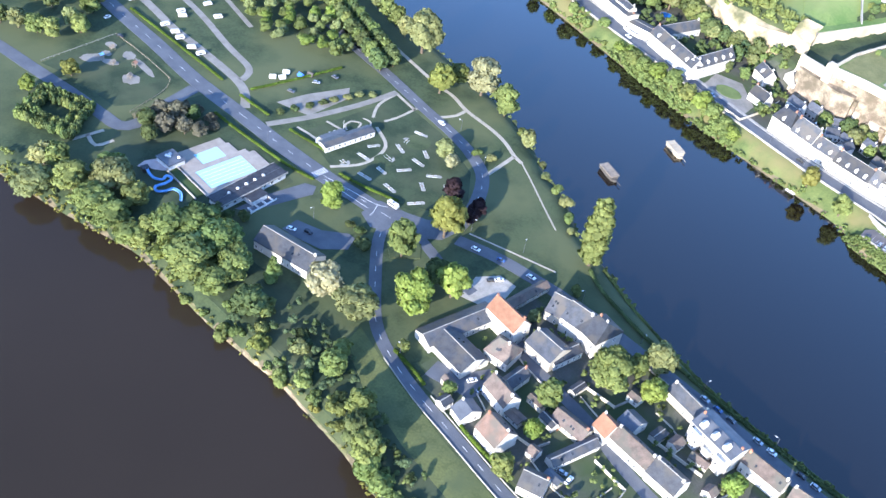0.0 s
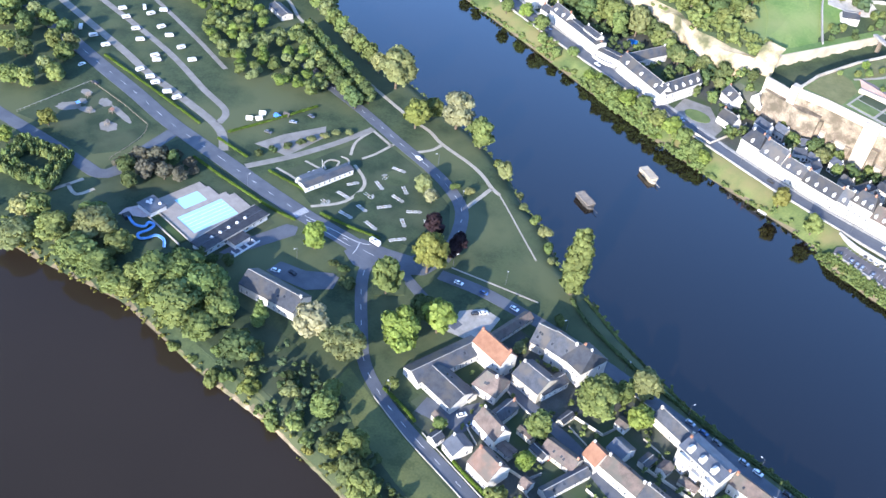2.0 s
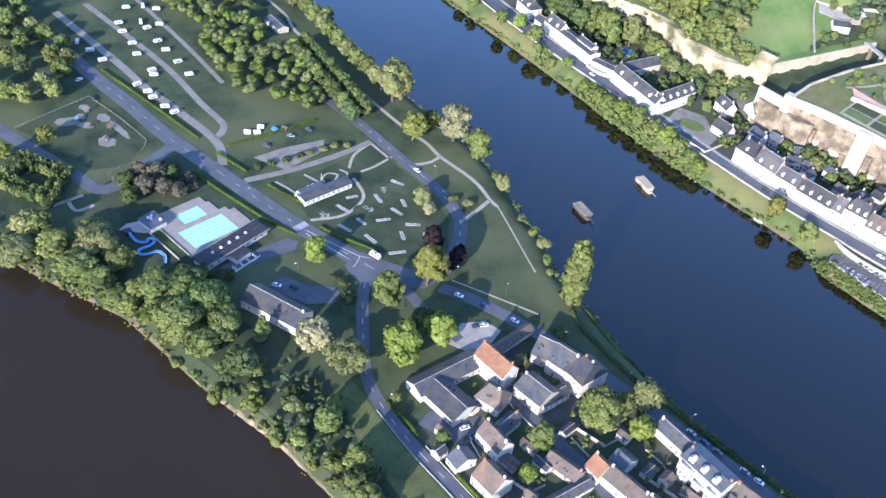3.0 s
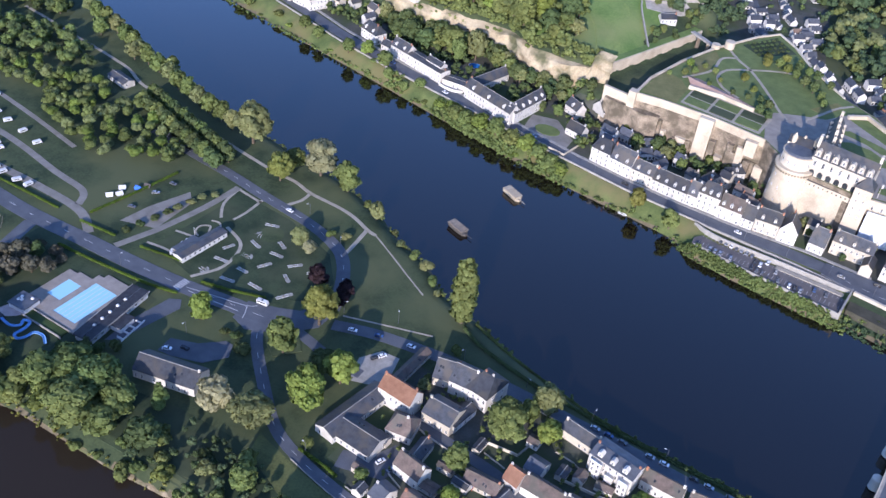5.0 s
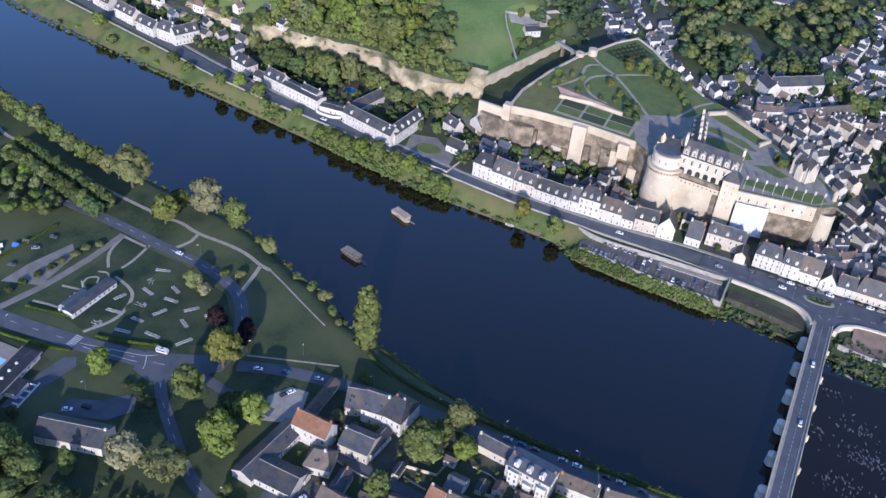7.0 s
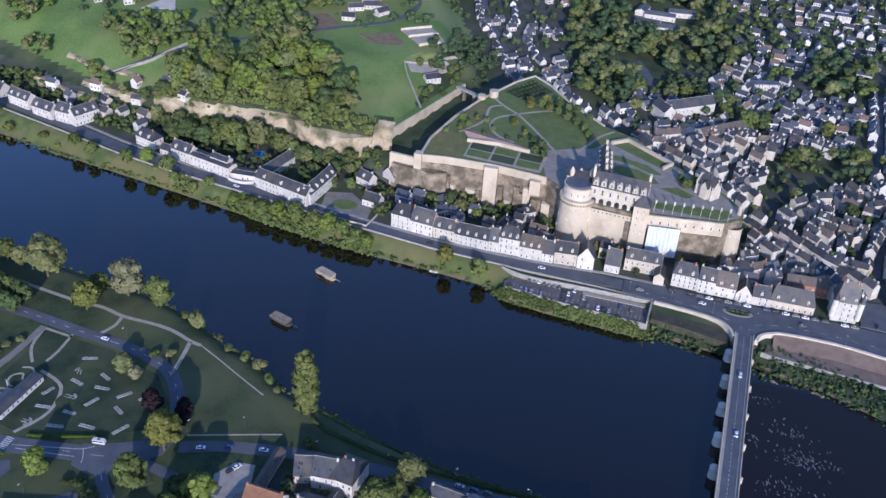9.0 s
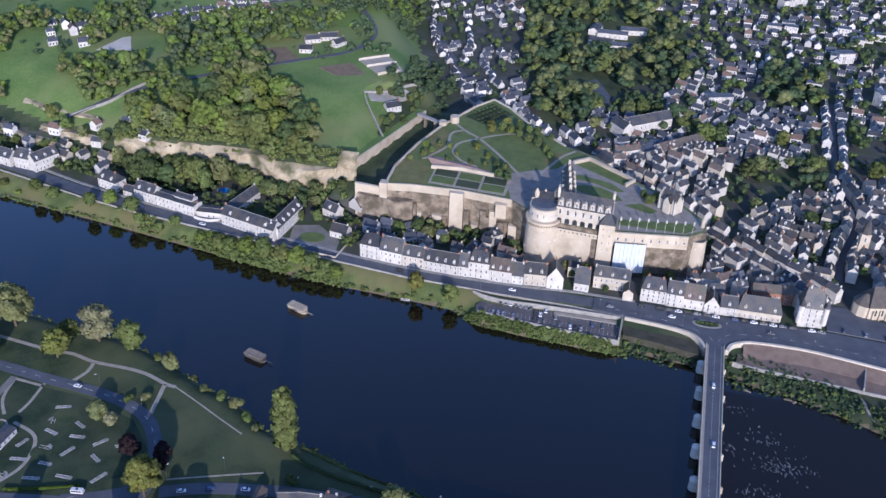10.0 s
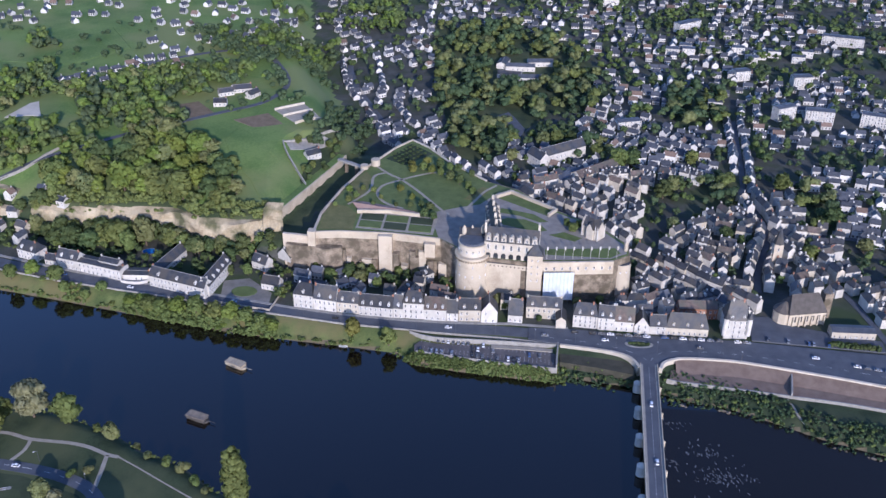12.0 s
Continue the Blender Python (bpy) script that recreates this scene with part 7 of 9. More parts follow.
part("planting", bm, GRASS, ri)
for i in range(5):
    plant(20.5 + 2.7 * i, 447.5, 1.4, LEAF_DARK, "bush", 0, "low shrub on the roundabout", "shrub", category="shrub").location.z = 9.2
for pts in ([(31, 424), (32, 432), (38, 440), (54, 443.5), (80, 443.5), (111, 440), (161, 431), (300, 402)], [(30, 424), (28, 434), (18, 440.5), (0, 445.5), (-30, 449)]):
    dashes("lane_dash", smooth_line(pts, 1.5), ri, 2.5, 5, 0.16, 0, 8.93, 0)
# cars on the quay
rng = random.Random(5)
for i in range(26):
    x = -103 + 3.05 * i
    for row, (off, a) in enumerate(((1.0, 95), (7.2, 95), (12.0, 86))):
        if rng.random() < (0.42, 0.2, 0.42)[row] and x < -25 - row * 2 and not (row == 2 and x > -62):
            car(x, 430 - 0.075 * (x + 106) + off + 0.6, a + rng.uniform(-4, 4), rng.choice((0, 1, 2, 3, 5, 5, 1)), 6.3, "parked in the riverside car park")
for i in range(34):
    x = -104 + 2.4 * i
    for off in (3.6, 12.2):
        part("bay_line", box(bmesh.new(), x - 0.06, 430 - 0.075 * (x + 106) + off - 2.4, 6.28, x + 0.06, 430 - 0.075 * (x + 106) + off + 1.8, 6.32), WHITE_LINE, car_park)
for x, y, r, k in ((-89, 453, 0, 0), (-30, 450, 0, 1), (6, 449, -3, 0), (62, 447, 0, 5), (128, 444, -6, 0), (-300, 476, -10, 0), (-160, 455.5, -4, 2), (-228, 467, -9, 1), (28.5, 391, 88, 0), (27.5, 345, 88, 0), (-350, 487, -13, 3)):
    car(x, y, r, k, 9.05 if 24 < x < 35 and y < 424 else (8.95 if x > -40 else None), "driving on the quay")
for i in range(13):
    if rng.random() < 0.8:
        car(104 + 2.9 * i, 460.5 - 0.25 * i, 82 + rng.uniform(-5, 5), rng.choice((0, 0, 1, 5, 3)), 8.95, "parked before the church")
    if rng.random() < 0.7:
        car(150 + 5.5 * i, 438 - 1.1 * i, -10, rng.choice((0, 1, 2, 5, 3)), 8.95, "parked along the quay")
for i in range(20):
    if rng.random() < 0.7:
        x = -12 + 5.4 * i
        car(x, 455.4, rng.uniform(-2, 2), rng.choice((0, 1, 2, 5, 3, 0)), 8.95, "parked below the quay houses")
for i in range(12):
    street_lamp(-180 + 24 * i, float(road_edge(-180 + 24 * i)) + 1.0, 90)

tagged(part("pavement_church", prism(bmesh.new(), [(94, 459), (96, 484), (108, 486), (116, 478), (152, 470), (172, 466), (171, 455)], 6.0, 8.96), ASPHALT), "grey paved square before the church", "pavement", kind="structure")
# ---- cliff ----
def cliff_strip(x0=-398, x1=-212, high=17.0, back=0.0):
    """A rough rock face along the foot of the plateau."""
    bm = bmesh.new()
    prev = None
    for i, x in enumerate(np.arange(x0, x1, 1.7)):
        y = float(cliff_y(x)) + back
        g = z_at(x, y - 6)
        row = []
        for k in range(9):
            f = k / 8
            push = 2.2 * (noise.noise(Vector((x * 0.09, f * 3.5, 0.3)))) + 0.9 * noise.noise(Vector((x * 0.33, f * 7, 4.0)))
            row.append(bm.verts.new((x + 0.5 * noise.noise(Vector((x * 0.5, f * 5, 9))), y - 3.4 + 3.6 * f ** 1.5 - push, g - 1 + high * (1 + 0.3 * noise.noise(Vector((x * 0.05, 1.7, 0)))) * f)))
        row.append(bm.verts.new((x, y + 5, max(z_at(x, y + 5) - 0.5, g + high * 0.8) if back else g + 18.6)))
        if prev:
            for k in range(9):
                bm.faces.new((prev[k], row[k], row[k + 1], prev[k + 1]))
        prev = row
    return bm


tagged(part("cliff", cliff_strip(), TUFA_CLIFF), "pale yellow tufa cliff below the wooded plateau", "cliff", kind="structure")
for x0, x1, high, back in ((-520, -440, 5.5, -8), (-470, -398, 6.5, 4), (-500, -420, 4.5, 22)):
    tagged(part("rock_terrace", cliff_strip(x0, x1, high, back), TUFA_CLIFF), "pale rock terrace on the slope above the quay", "cliff", kind="structure")
fieldwall = thing("moat_wall", "pale stone wall along the dry moat's meadow side", "wall")
edge_line = smooth_line([(float(moat_x(y)) - 2.5, y) for y in range(541, 652, 10)], 3)
part("wall", ribbon(bmesh.new(), edge_line, 7.0, 0.15, 9.0), STONE, fieldwall)
part("verge", ribbon(bmesh.new(), edge_line, 6.0, 0.25, 0.6, 0.55), FIELD, fieldwall, "grassy verge behind the wall")
bridge_m = thing("moat_bridge", "stone footbridge across the dry moat", "bridge")
wall_run("deck", [(-192, 637), (-170, 624)], 3, 31.6, 33, PAVING, bridge_m)
for bx, by in ((-186, 633.5), (-177, 628)):
    part("pier", box(bmesh.new(), bx - 1.2, by - 1.2, 15, bx + 1.2, by + 1.2, 31.6), RAMPART, bridge_m)
for pts, h in (([(-237, 641), (-231, 628), (-218, 608), (-207, 592)], 2.2), ([(-237, 641), (-220, 656), (-200, 672)], 1.6), ([(-452, 574), (-440, 581), (-422, 592), (-404, 619)], 2)):
    tagged(part("field_wall", ribbon(bmesh.new(), smooth_line(pts, 3), 0.8, h, h + 1), PAVING), "long grey field wall on the plateau", "wall")
PALE_SAND = material("pale_sand", (0.40, 0.37, 0.31), (0.52, 0.48, 0.41), 0.95, 0.1, 1.5, 0.3, vary=0)
pit = thing("sand_pit", "bare pale sand ground on the plateau", "bare ground", kind="structure")
def patch(name, pts, mat, parent, lift=0.3):
    """A sheet that lies on the hill."""
    bm = bmesh.new()
    cx, cy = sum(p[0] for p in pts) / len(pts), sum(p[1] for p in pts) / len(pts)
    rings = []
    for f in (0.05, 0.35, 0.65, 0.95, 1.0):
        ring = []
        for i in range(len(pts)):
            a, b = pts[i], pts[(i + 1) % len(pts)]
            for u in (0, 0.25, 0.5, 0.75):
                x, y = cx + (a[0] + (b[0] - a[0]) * u - cx) * f, cy + (a[1] + (b[1] - a[1]) * u - cy) * f
                ring.append(bm.verts.new((x, y, z_at(x, y) + (lift if f < 1 else -0.6))))
        rings.append(ring)
    for r, s in zip(rings, rings[1:]):
        for i in range(len(r)):
            j = (i + 1) % len(r)
            bm.faces.new((r[i], s[i], s[j], r[j]))
    bm.faces.new(rings[0])
    return part(name, bm, mat, parent)
patch("sand", [(-474, 658), (-466, 690), (-460, 694), (-454, 682), (-444, 664), (-455, 664)], PALE_SAND, pit)
PLOUGH = material("ploughed_soil", (0.13, 0.10, 0.06), (0.20, 0.15, 0.10), 0.95, 0.2, 2, 0.4, vary=0)
tagged(patch("field_ploughed", [(-352, 696), (-327, 710), (-302, 684), (-322, 676)], PLOUGH, None), "bare brown ploughed field", "field", kind="structure")
tagged(patch("field_meadow", [(-285, 641), (-279, 662), (-258, 668), (-240, 676), (-224, 664), (-240, 645), (-234, 630), (-210, 592), (-219, 553), (-228, 549), (-248, 584), (-270, 610)], FIELD, None), "broad fresh green meadow above the cliff", "field", kind="structure")
tagged(patch("court_yard", [(-238, 646), (-230, 634), (-214, 646), (-200, 662), (-212, 664)], PAVING, None), "pale paved yard of a walled house", "yard", kind="structure")
tagged(patch("field_upper", [(-560, 780), (-520, 860), (-470, 880), (-428, 822), (-470, 775)], FIELD, None), "pale green upper field", "field", kind="structure")
walled = [(-232, 640), (-222, 622), (-205, 600), (-196, 640), (-192, 664), (-206, 668)]
for i, (x, y, r) in enumerate(scatter(walled, 7.5, 44)):
    if i % 3 != 1 and (x + 213) ** 2 + (y - 640) ** 2 > 90:
        plant(x, y, r.uniform(2.2, 4.4), (LEAF_DARK, LEAF, LEAF)[i % 3], "round", i % 4, "dark green tree in the walled garden by the moat", tall=0.9)
courts = thing("sports_court", "pale sandy fenced court on the plateau", "court", kind="structure")
patch("court", [(-258, 697), (-236, 712), (-216, 692), (-234, 673)], PATH_SAND, courts, 0.5)
patch("court_apron", [(-288, 676), (-262, 692), (-240, 668), (-262, 660)], PLOUGH, courts, 0.25)
for pts in ([(-258, 697), (-236, 712)], [(-248, 686), (-227, 701)], [(-235, 673), (-216, 692)]):
    part("court_wall", ribbon(bmesh.new(), smooth_line(pts, 3), 0.8, 2.2, 3), PLASTER_B, courts)
for name, pts, w in (("road_plateau", [(-470, 560), (-400, 612), (-345, 655), (-300, 690), (-270, 715), (-262, 760), (-300, 830)], 5), ("road_valley", [(-150, 700), (-168, 740), (-196, 800), (-222, 860), (-235, 920), (-215, 990)], 6), ("road_suburb", [(-480, 735), (-420, 775), (-360, 815), (-300, 850), (-240, 930)], 5)):
    road(name, pts, w, ASPHALT, "narrow grey country road", 0.35, spacing=6)

# ---- church and other large town buildings ----
church = thing("church", "stone church with vast brown-grey roof and square tower", "church", Matrix.LocRotScale((128.5, 487, 8.5), Euler((0, 0, radians(14))), (0.75, 0.75, 0.8)))
part("nave", gable_walls(bmesh.new(), 32, 19, 11, 23, 4), STONE, church)
CHURCH_ROOF = material("church_roof", (0.07, 0.06, 0.052), (0.11, 0.097, 0.085), 0.75, 0.3, 3, 0.35)
part("roof", roof_shell(bmesh.new(), 32, 19, 11, 23, 5, 0.6, 0.3), CHURCH_ROOF, church, "vast weathered roof")
part("apse", tube(bmesh.new(), -16, 0, -1, 10, 8.6, 8.4, 10), STONE, church, "rounded apse")
part("apse_roof", tube(bmesh.new(), -16, 0, 10, 17, 9.2, 1.0, 10), CHURCH_ROOF, church)
for k in range(6):
    part("buttress", box(bmesh.new(), -13 + 5.4 * k, -11.2, -1, -12 + 5.4 * k, -9.5, 8), STONE, church)
    part("window", box(bmesh.new(), -10.9 + 5.2 * k, -9.56, 3, -9.5 + 5.2 * k, -9.49, 8), GLASS_DARK, church)
part("bell_tower", box(bmesh.new(), 17, -2, -1, 24, 6, 22), RAMPART, church, "weathered square bell tower")
part("bell_tower_roof", tube(bmesh.new(), 20.5, 2, 22, 29, 4.6, 0.3, 4), SLATE, church)
house("town_hall", "tall white town house with steep slate roof", 84, 466.5, 14, 12, 22, 3, SLATE, PLASTER, 3.0, 60, 3, 4, 4, 2, "f", category="town hall")
hall_t = [o for o in scene.objects if o.name == "town_hall"][0]
for tx in (-7, 7):
    part("turret", tube(bmesh.new(), tx, -6, 3, 15, 1.6, 1.6, 14), PLASTER, hall_t, "slender round corner turret")
    part("turret_roof", tube(bmesh.new(), tx, -6, 15, 21, 1.9, 0.1, 14), SLATE, hall_t)
house("valley_school", "long white building with slate roof among valley trees", -20, 700, 44, 11, 22, 38, SLATE, PLASTER, 0, 42, 2, 2, 11, category="building")
house("valley_school", "white wing of the long building among trees", -38, 688, 18, 10, 21, -52, SLATE, PLASTER, 0, 42, 1, 2, 5, category="building")
house("market_hall", "long building with weathered brown tiled roof", 7, 671, 42, 11, 19, 42, BROWN_TILE, PLASTER_B, 0, 32, 0, 1, 10, category="hall")
house("market_hall", "low hall with blue-grey metal roof", -16, 664, 24, 14, 17, 42, ZINC, PLASTER, 0, 14, 0, 1, 6, category="hall")
for hx, hy, hl, hr in ((-70, 892, 24, -6), (-48, 884, 26, 4), (-60, 915, 30, 0), (-40, 930, 26, 8), (-78, 925, 20, 80)):
    house("clinic_building", "low building with grey roof in the valley park", hx, hy, hl, 10, z_at(hx, hy) + 5, hr, ZINC if hl > 24 else SLATE, PLASTER, 0, 22, 0, 1, 6, category="building")
tagged(patch("pavement_valley", [(-78, 789), (-66, 765), (-54, 742), (-50, 759), (-60, 785), (-67, 800)], ASPHALT, None, 0.5), "grey car park in the valley park", "pavement", kind="structure")
house("long_building", "long low building with flat grey roof", 155, 471, 26, 8, 13.5, 2, ZINC, PLASTER_B, 0, 12, 0, 1, 8, category="building")
house("brick_building", "long brick-fronted building with dark roof", 64, 484, 24, 9, 16, 4, BROWN_TILE, BRICK, 0, 35, 1, 2, 8, category="building")
house("courtyard_house", "cream stone house behind a courtyard with dormers", -31, 474, 22, 9, 17, 0, SLATE, PLASTER_B, 0, 46, 2, 2, 7, 3, "f")
house("courtyard_wing", "bluish slate side wing of the courtyard", -20.5, 466, 12, 6, 14, 90, SLATE, PLASTER_B, 0, 40, 0, category="house")
belfry = thing("clock_tower", "stone clock tower with slate spire among the roofs", "tower", pose(124, 548, 9))
part("shaft", box(bmesh.new(), -3, -3, -1, 3, 3, 19), STONE, belfry)
part("spire", tube(bmesh.new(), 0, 0, 19, 31, 3.9, 0.2, 8), SLATE, belfry)
for s in range(4):
    part("window", window_mesh(1.2, 2.4), None, belfry).matrix_local = pose(0, 0, 14, 0, 0, 90 * s) @ pose(0, -3.03, 0)
for i in range(7):
    plant(141 + 4.2 * i, 459 - 0.3 * i, 3.2, LEAF_DARK, "bush", i % 2, "clipped dark tree row beside the church square", tall=1.3)

# flats and villas far back: each by its middle, size, storeys and turn
for x, y, L, W, s, r in ((212, 806, 34, 11, 5, -8), (182, 812, 28, 11, 5, 30), (160, 912, 22, 12, 4, 20), (287, 1025, 60, 12, 4, -14), (124, 1058, 46, 12, 4, 38), (42, 1136, 26, 12, 5, 0), (258, 800, 30, 11, 5, -20), (215, 895, 26, 12, 5, 10), (40, 775, 30, 10, 3, 18)):
    g = z_at(x, y)
    house("apartment_block", "pale apartment block with rows of windows", x, y, L * 0.72, W * 0.85, g + 2.5 * s, r, ZINC, PLASTER, 0, 8, 0, s, int(L / 3.4), category="apartment block")
for x, y in ((99, 979), (117, 981), (135, 983), (115, 992), (179, 962), (206, 982), (190, 975), (154, 911), (124, 833), (228, 968), (240, 985), (170, 990)):
    g = z_at(x, y)
    house("villa", "cubic white villa with flat pale roof", x, y, 13, 9, g + 7, -6, ZINC, PLASTER, 0, 8, 0, 2, 4, category="villa")
for x, y, L, r in ((-308, 726, 13, 30), (-296, 735, 16, 20), (-284, 724, 12, 60), (-306, 704, 11, 10), (-213, 636, 12, 40)):
    house("farmhouse", "white farmhouse with grey roof on the plateau", x, y, L, 7, z_at(x, y) + 3.6, r, SLATE, PLASTER, 0, 38, 1, 1, category="farmhouse")

# ---- the old town ----
def town_model(k):
    """A house model with walls, roof, chimneys and windows, standing on z = 0."""
    rng = random.Random(100 + k)
    L, W, E = rng.uniform(6.4, 11.5), rng.uniform(5.2, 6.6), rng.uniform(5.2, 8.6)
    roof = (SLATE, SLATE, SLATE, BROWN_TILE if k == 3 else SLATE, SLATE, BROWN_TILE if k == 5 else SLATE, ZINC if k == 6 else SLATE)[k % 7]
    wall = (PLASTER, PLASTER, PLASTER_B)[k % 3]
    word = "slate" if roof is SLATE else "tiled" if roof is not ZINC else "zinc"
    ob = thing("town_house", f"{'cream' if wall is PLASTER_B else 'white'} old town house with {word} roof", "house", None, "old town houses")
    R = E + math.tan(radians(rng.uniform(36, 46))) * W / 2
    hip = 2.5 if k % 5 == 4 else 0
    part("wall", gable_walls(bmesh.new(), L, W, E, R, hip), wall, ob)
    part("roof", roof_shell(bmesh.new(), L, W, E, R, hip), roof, ob)
    for s in ((-1, 1) if k % 2 else (1,)):
        part("chimney", chimney(s * (L / 2 - 0.6 - hip), 0, R - 1, R + 1.2), BRICK if k % 3 == 0 else wall, ob)
    n = max(2, int(L / 3.6))
    for r in range(2 if E > 6 else 1):
        for b in range(n):
            part("window", window_mesh(1.05, 1.6), None, ob).matrix_local = pose(-L / 2 + (b + 0.5) * L / n, -W / 2 - 0.03, 1.0 + r * 2.9)
    if k % 3 == 1:
        d = part("dormer", dormer(0, -W / 2 + 0.6, E + 0.4), wall, ob)
        part("window", window_mesh(0.8, 1.2), None, d).matrix_local = pose(0, -W / 2 + 0.56, E + 0.7)
    return ob, L, W


WOODS = [[(-166, 1040), (-78, 1062), (-7, 995), (19, 913), (10, 806), (-30, 801), (-48, 760), (-63, 709), (-80, 680), (-107, 690), (-129, 790)],
         [(82, 857), (127, 878), (143, 807), (83, 774)], [(-2, 735), (30, 716), (28, 690), (4, 704)], [(112, 692), (128, 668), (100, 619), (79, 652)], [(164, 671), (188, 646), (170, 600), (152, 600)]]
STREETS = [[(10, 578), (38, 543), (72, 512), (98, 488), (100, 465)], [(136, 800), (127, 705), (122, 649), (128, 595), (112, 540), (108, 515)], [(120, 610), (140, 575), (165, 512), (176, 460)], [(-40, 640), (-16, 652), (10, 690), (40, 740)], [(10, 578), (-20, 610), (-60, 640), (-110, 700)], [(-12, 484), (30, 484), (46, 492), (72, 505)], [(200, 440), (215, 520), (240, 620)], [(128, 595), (200, 590), (300, 560)], [(122, 649), (60, 690), (20, 690)]]
for i, pts in enumerate(STREETS):
    road("street", pts, 4.2 if i else 5.0, ASPHALT, "narrow asphalt street of the old town", 0.3, spacing=5)
STREET_PTS = [(p, (b - a).normalized()) for s in STREETS for ln in [smooth_line(s, 4)] for a, b in zip(ln, ln[1:]) for p in [a]]
KEEP_OUT = [inset(TERRACE, -9), [(98, 462), (98, 482), (108, 512), (160, 516), (172, 470), (170, 458)], [(72, 455), (72, 477), (100, 478), (100, 455)], [(-44, 458), (-44, 482), (-14, 482), (-14, 458)], [(50, 476), (50, 492), (78, 492), (78, 476)], [(-52, 684), (-40, 674), (8, 714), (-4, 728)], [(-28, 650), (-16, 648), (30, 690), (18, 698)], [(194, 796), (194, 818), (276, 818), (276, 790)], [(164, 800), (164, 826), (200, 826), (200, 800)]]
PLACED = {}


def free_spot(x, y, r):
    cx, cy = int(x // 12), int(y // 12)
    for i in range(cx - 2, cx + 3):
        for j in range(cy - 2, cy + 3):
            for u, v, q in PLACED.get((i, j), ()):
                if (u - x) ** 2 + (v - y) ** 2 < (r + q) ** 2:
                    return False
    return True


def take_spot(x, y, r):
    PLACED.setdefault((int(x // 12), int(y // 12)), []).append((x, y, r))


def in_town(x, y):
    if y < float(front(x)) + 19 or x < float(hill_x(y)) + 22 and y > 560:
        return False
    if x < -60 and y < 660:
        return False
    return not any(inside(x, y, p) for p in WOODS) and not any(inside(x, y, p) for p in KEEP_OUT)


TOWN_OAKS = [(26, 690, 9), (38, 693, 8), (-35, 726, 7), (-23, 729, 7), (-11, 733, 6), (-60, 692, 6), (-79, 743, 6), (58, 640, 8), (66, 652, 7), (150, 660, 8), (96, 580, 6), (60, 590, 6), (150, 560, 6.5), (176, 610, 8), (190, 575, 6), (86, 700, 7)]
for x, y, r in TOWN_OAKS:
    take_spot(x, y, r * 0.75)
spots = []
rng = random.Random(21)
for p, d in STREET_PTS:
    n = Vector((-d.y, d.x, 0))
    for s in (-1, 1):
        q = p + n * s * rng.uniform(5.2, 6.6)
        rot = math.degrees(math.atan2(d.y, d.x)) + (180 if s > 0 else 0) + rng.uniform(-7, 7)
        if rng.random() < 0.55 and in_town(q.x, q.y) and free_spot(q.x, q.y, 3.7) and all((q.x - c.x) ** 2 + (q.y - c.y) ** 2 > 24 for c, _ in STREET_PTS):
            take_spot(q.x, q.y, 3.7)
            spots.append((q.x, q.y, rot))


def turn_at(x, y):
    c, d = min(STREET_PTS, key=lambda s: (s[0].x - x) ** 2 + (s[0].y - y) ** 2)
    a = math.degrees(math.atan2(d.y, d.x))
    b = a if abs(math.sin(radians(a))) < 0.7 else a + 90
    return (b if rng.random() < 0.7 else a) + rng.choice((0, 180)) + rng.uniform(-5, 5)


for gap, y0, y1 in ((8.6, 465, 610), (9.8, 610, 740), (12.5, 740, 900), (14.0, 900, 1450)):
    y = y0
    while y < y1:
        x = -330
        while x < 560:
            u, v = x + rng.uniform(-0.5, 0.5) * gap, y + rng.uniform(-0.5, 0.5) * gap + 7 * math.sin(x * 0.021 + y * 0.01)
            x += gap
            wood = noise.noise(Vector((u * 0.012, v * 0.012, 2.0)))
            if v > 530 and wood > (0.16 if v > 700 else 0.24) or rng.random() < (0.08 if v < 740 else 0.14):
                continue
            if in_town(u, v) and free_spot(u, v, 3.9 if v < 740 else 4.6) and all((u - c.x) ** 2 + (v - c.y) ** 2 > 46 for c, _ in STREET_PTS):
                take_spot(u, v, 3.9 if v < 740 else 4.6)
                spots.append((u, v, turn_at(u, v)))
        y += gap
# the valley village and the estates on the plateau
for pts, gap, side in (([(-150, 712), (-170, 750), (-196, 805), (-222, 865), (-234, 915)], 9, 9), ([(-142, 705), (-160, 745), (-184, 800), (-208, 860), (-220, 915)], 9, -13), ([(-612, 916), (-547, 940), (-461, 930), (-362, 906), (-307, 877)], 13, 7), ([(-612, 905), (-547, 925), (-461, 915), (-372, 890), (-317, 862)], 13, -10), ([(-600, 960), (-500, 970), (-400, 950), (-300, 930)], 13, 6), ([(-340, 860), (-300, 900), (-260, 960)], 13, 8)):
    ln = smooth_line(pts, gap)
    for a, b in zip(ln, ln[1:]):
        d = (b - a).normalized()
        q = a + Vector((-d.y, d.x, 0)) * (side + (rng.uniform(-7, 7) if gap > 10 else rng.uniform(-2, 2)))
        if rng.random() < (0.7 if gap > 10 else 0.9) and free_spot(q.x, q.y, 4.5):
            take_spot(q.x, q.y, 4.5)
            spots.append((q.x, q.y, math.degrees(math.atan2(d.y, d.x)) + rng.choice((0, 0, 90, 8))))
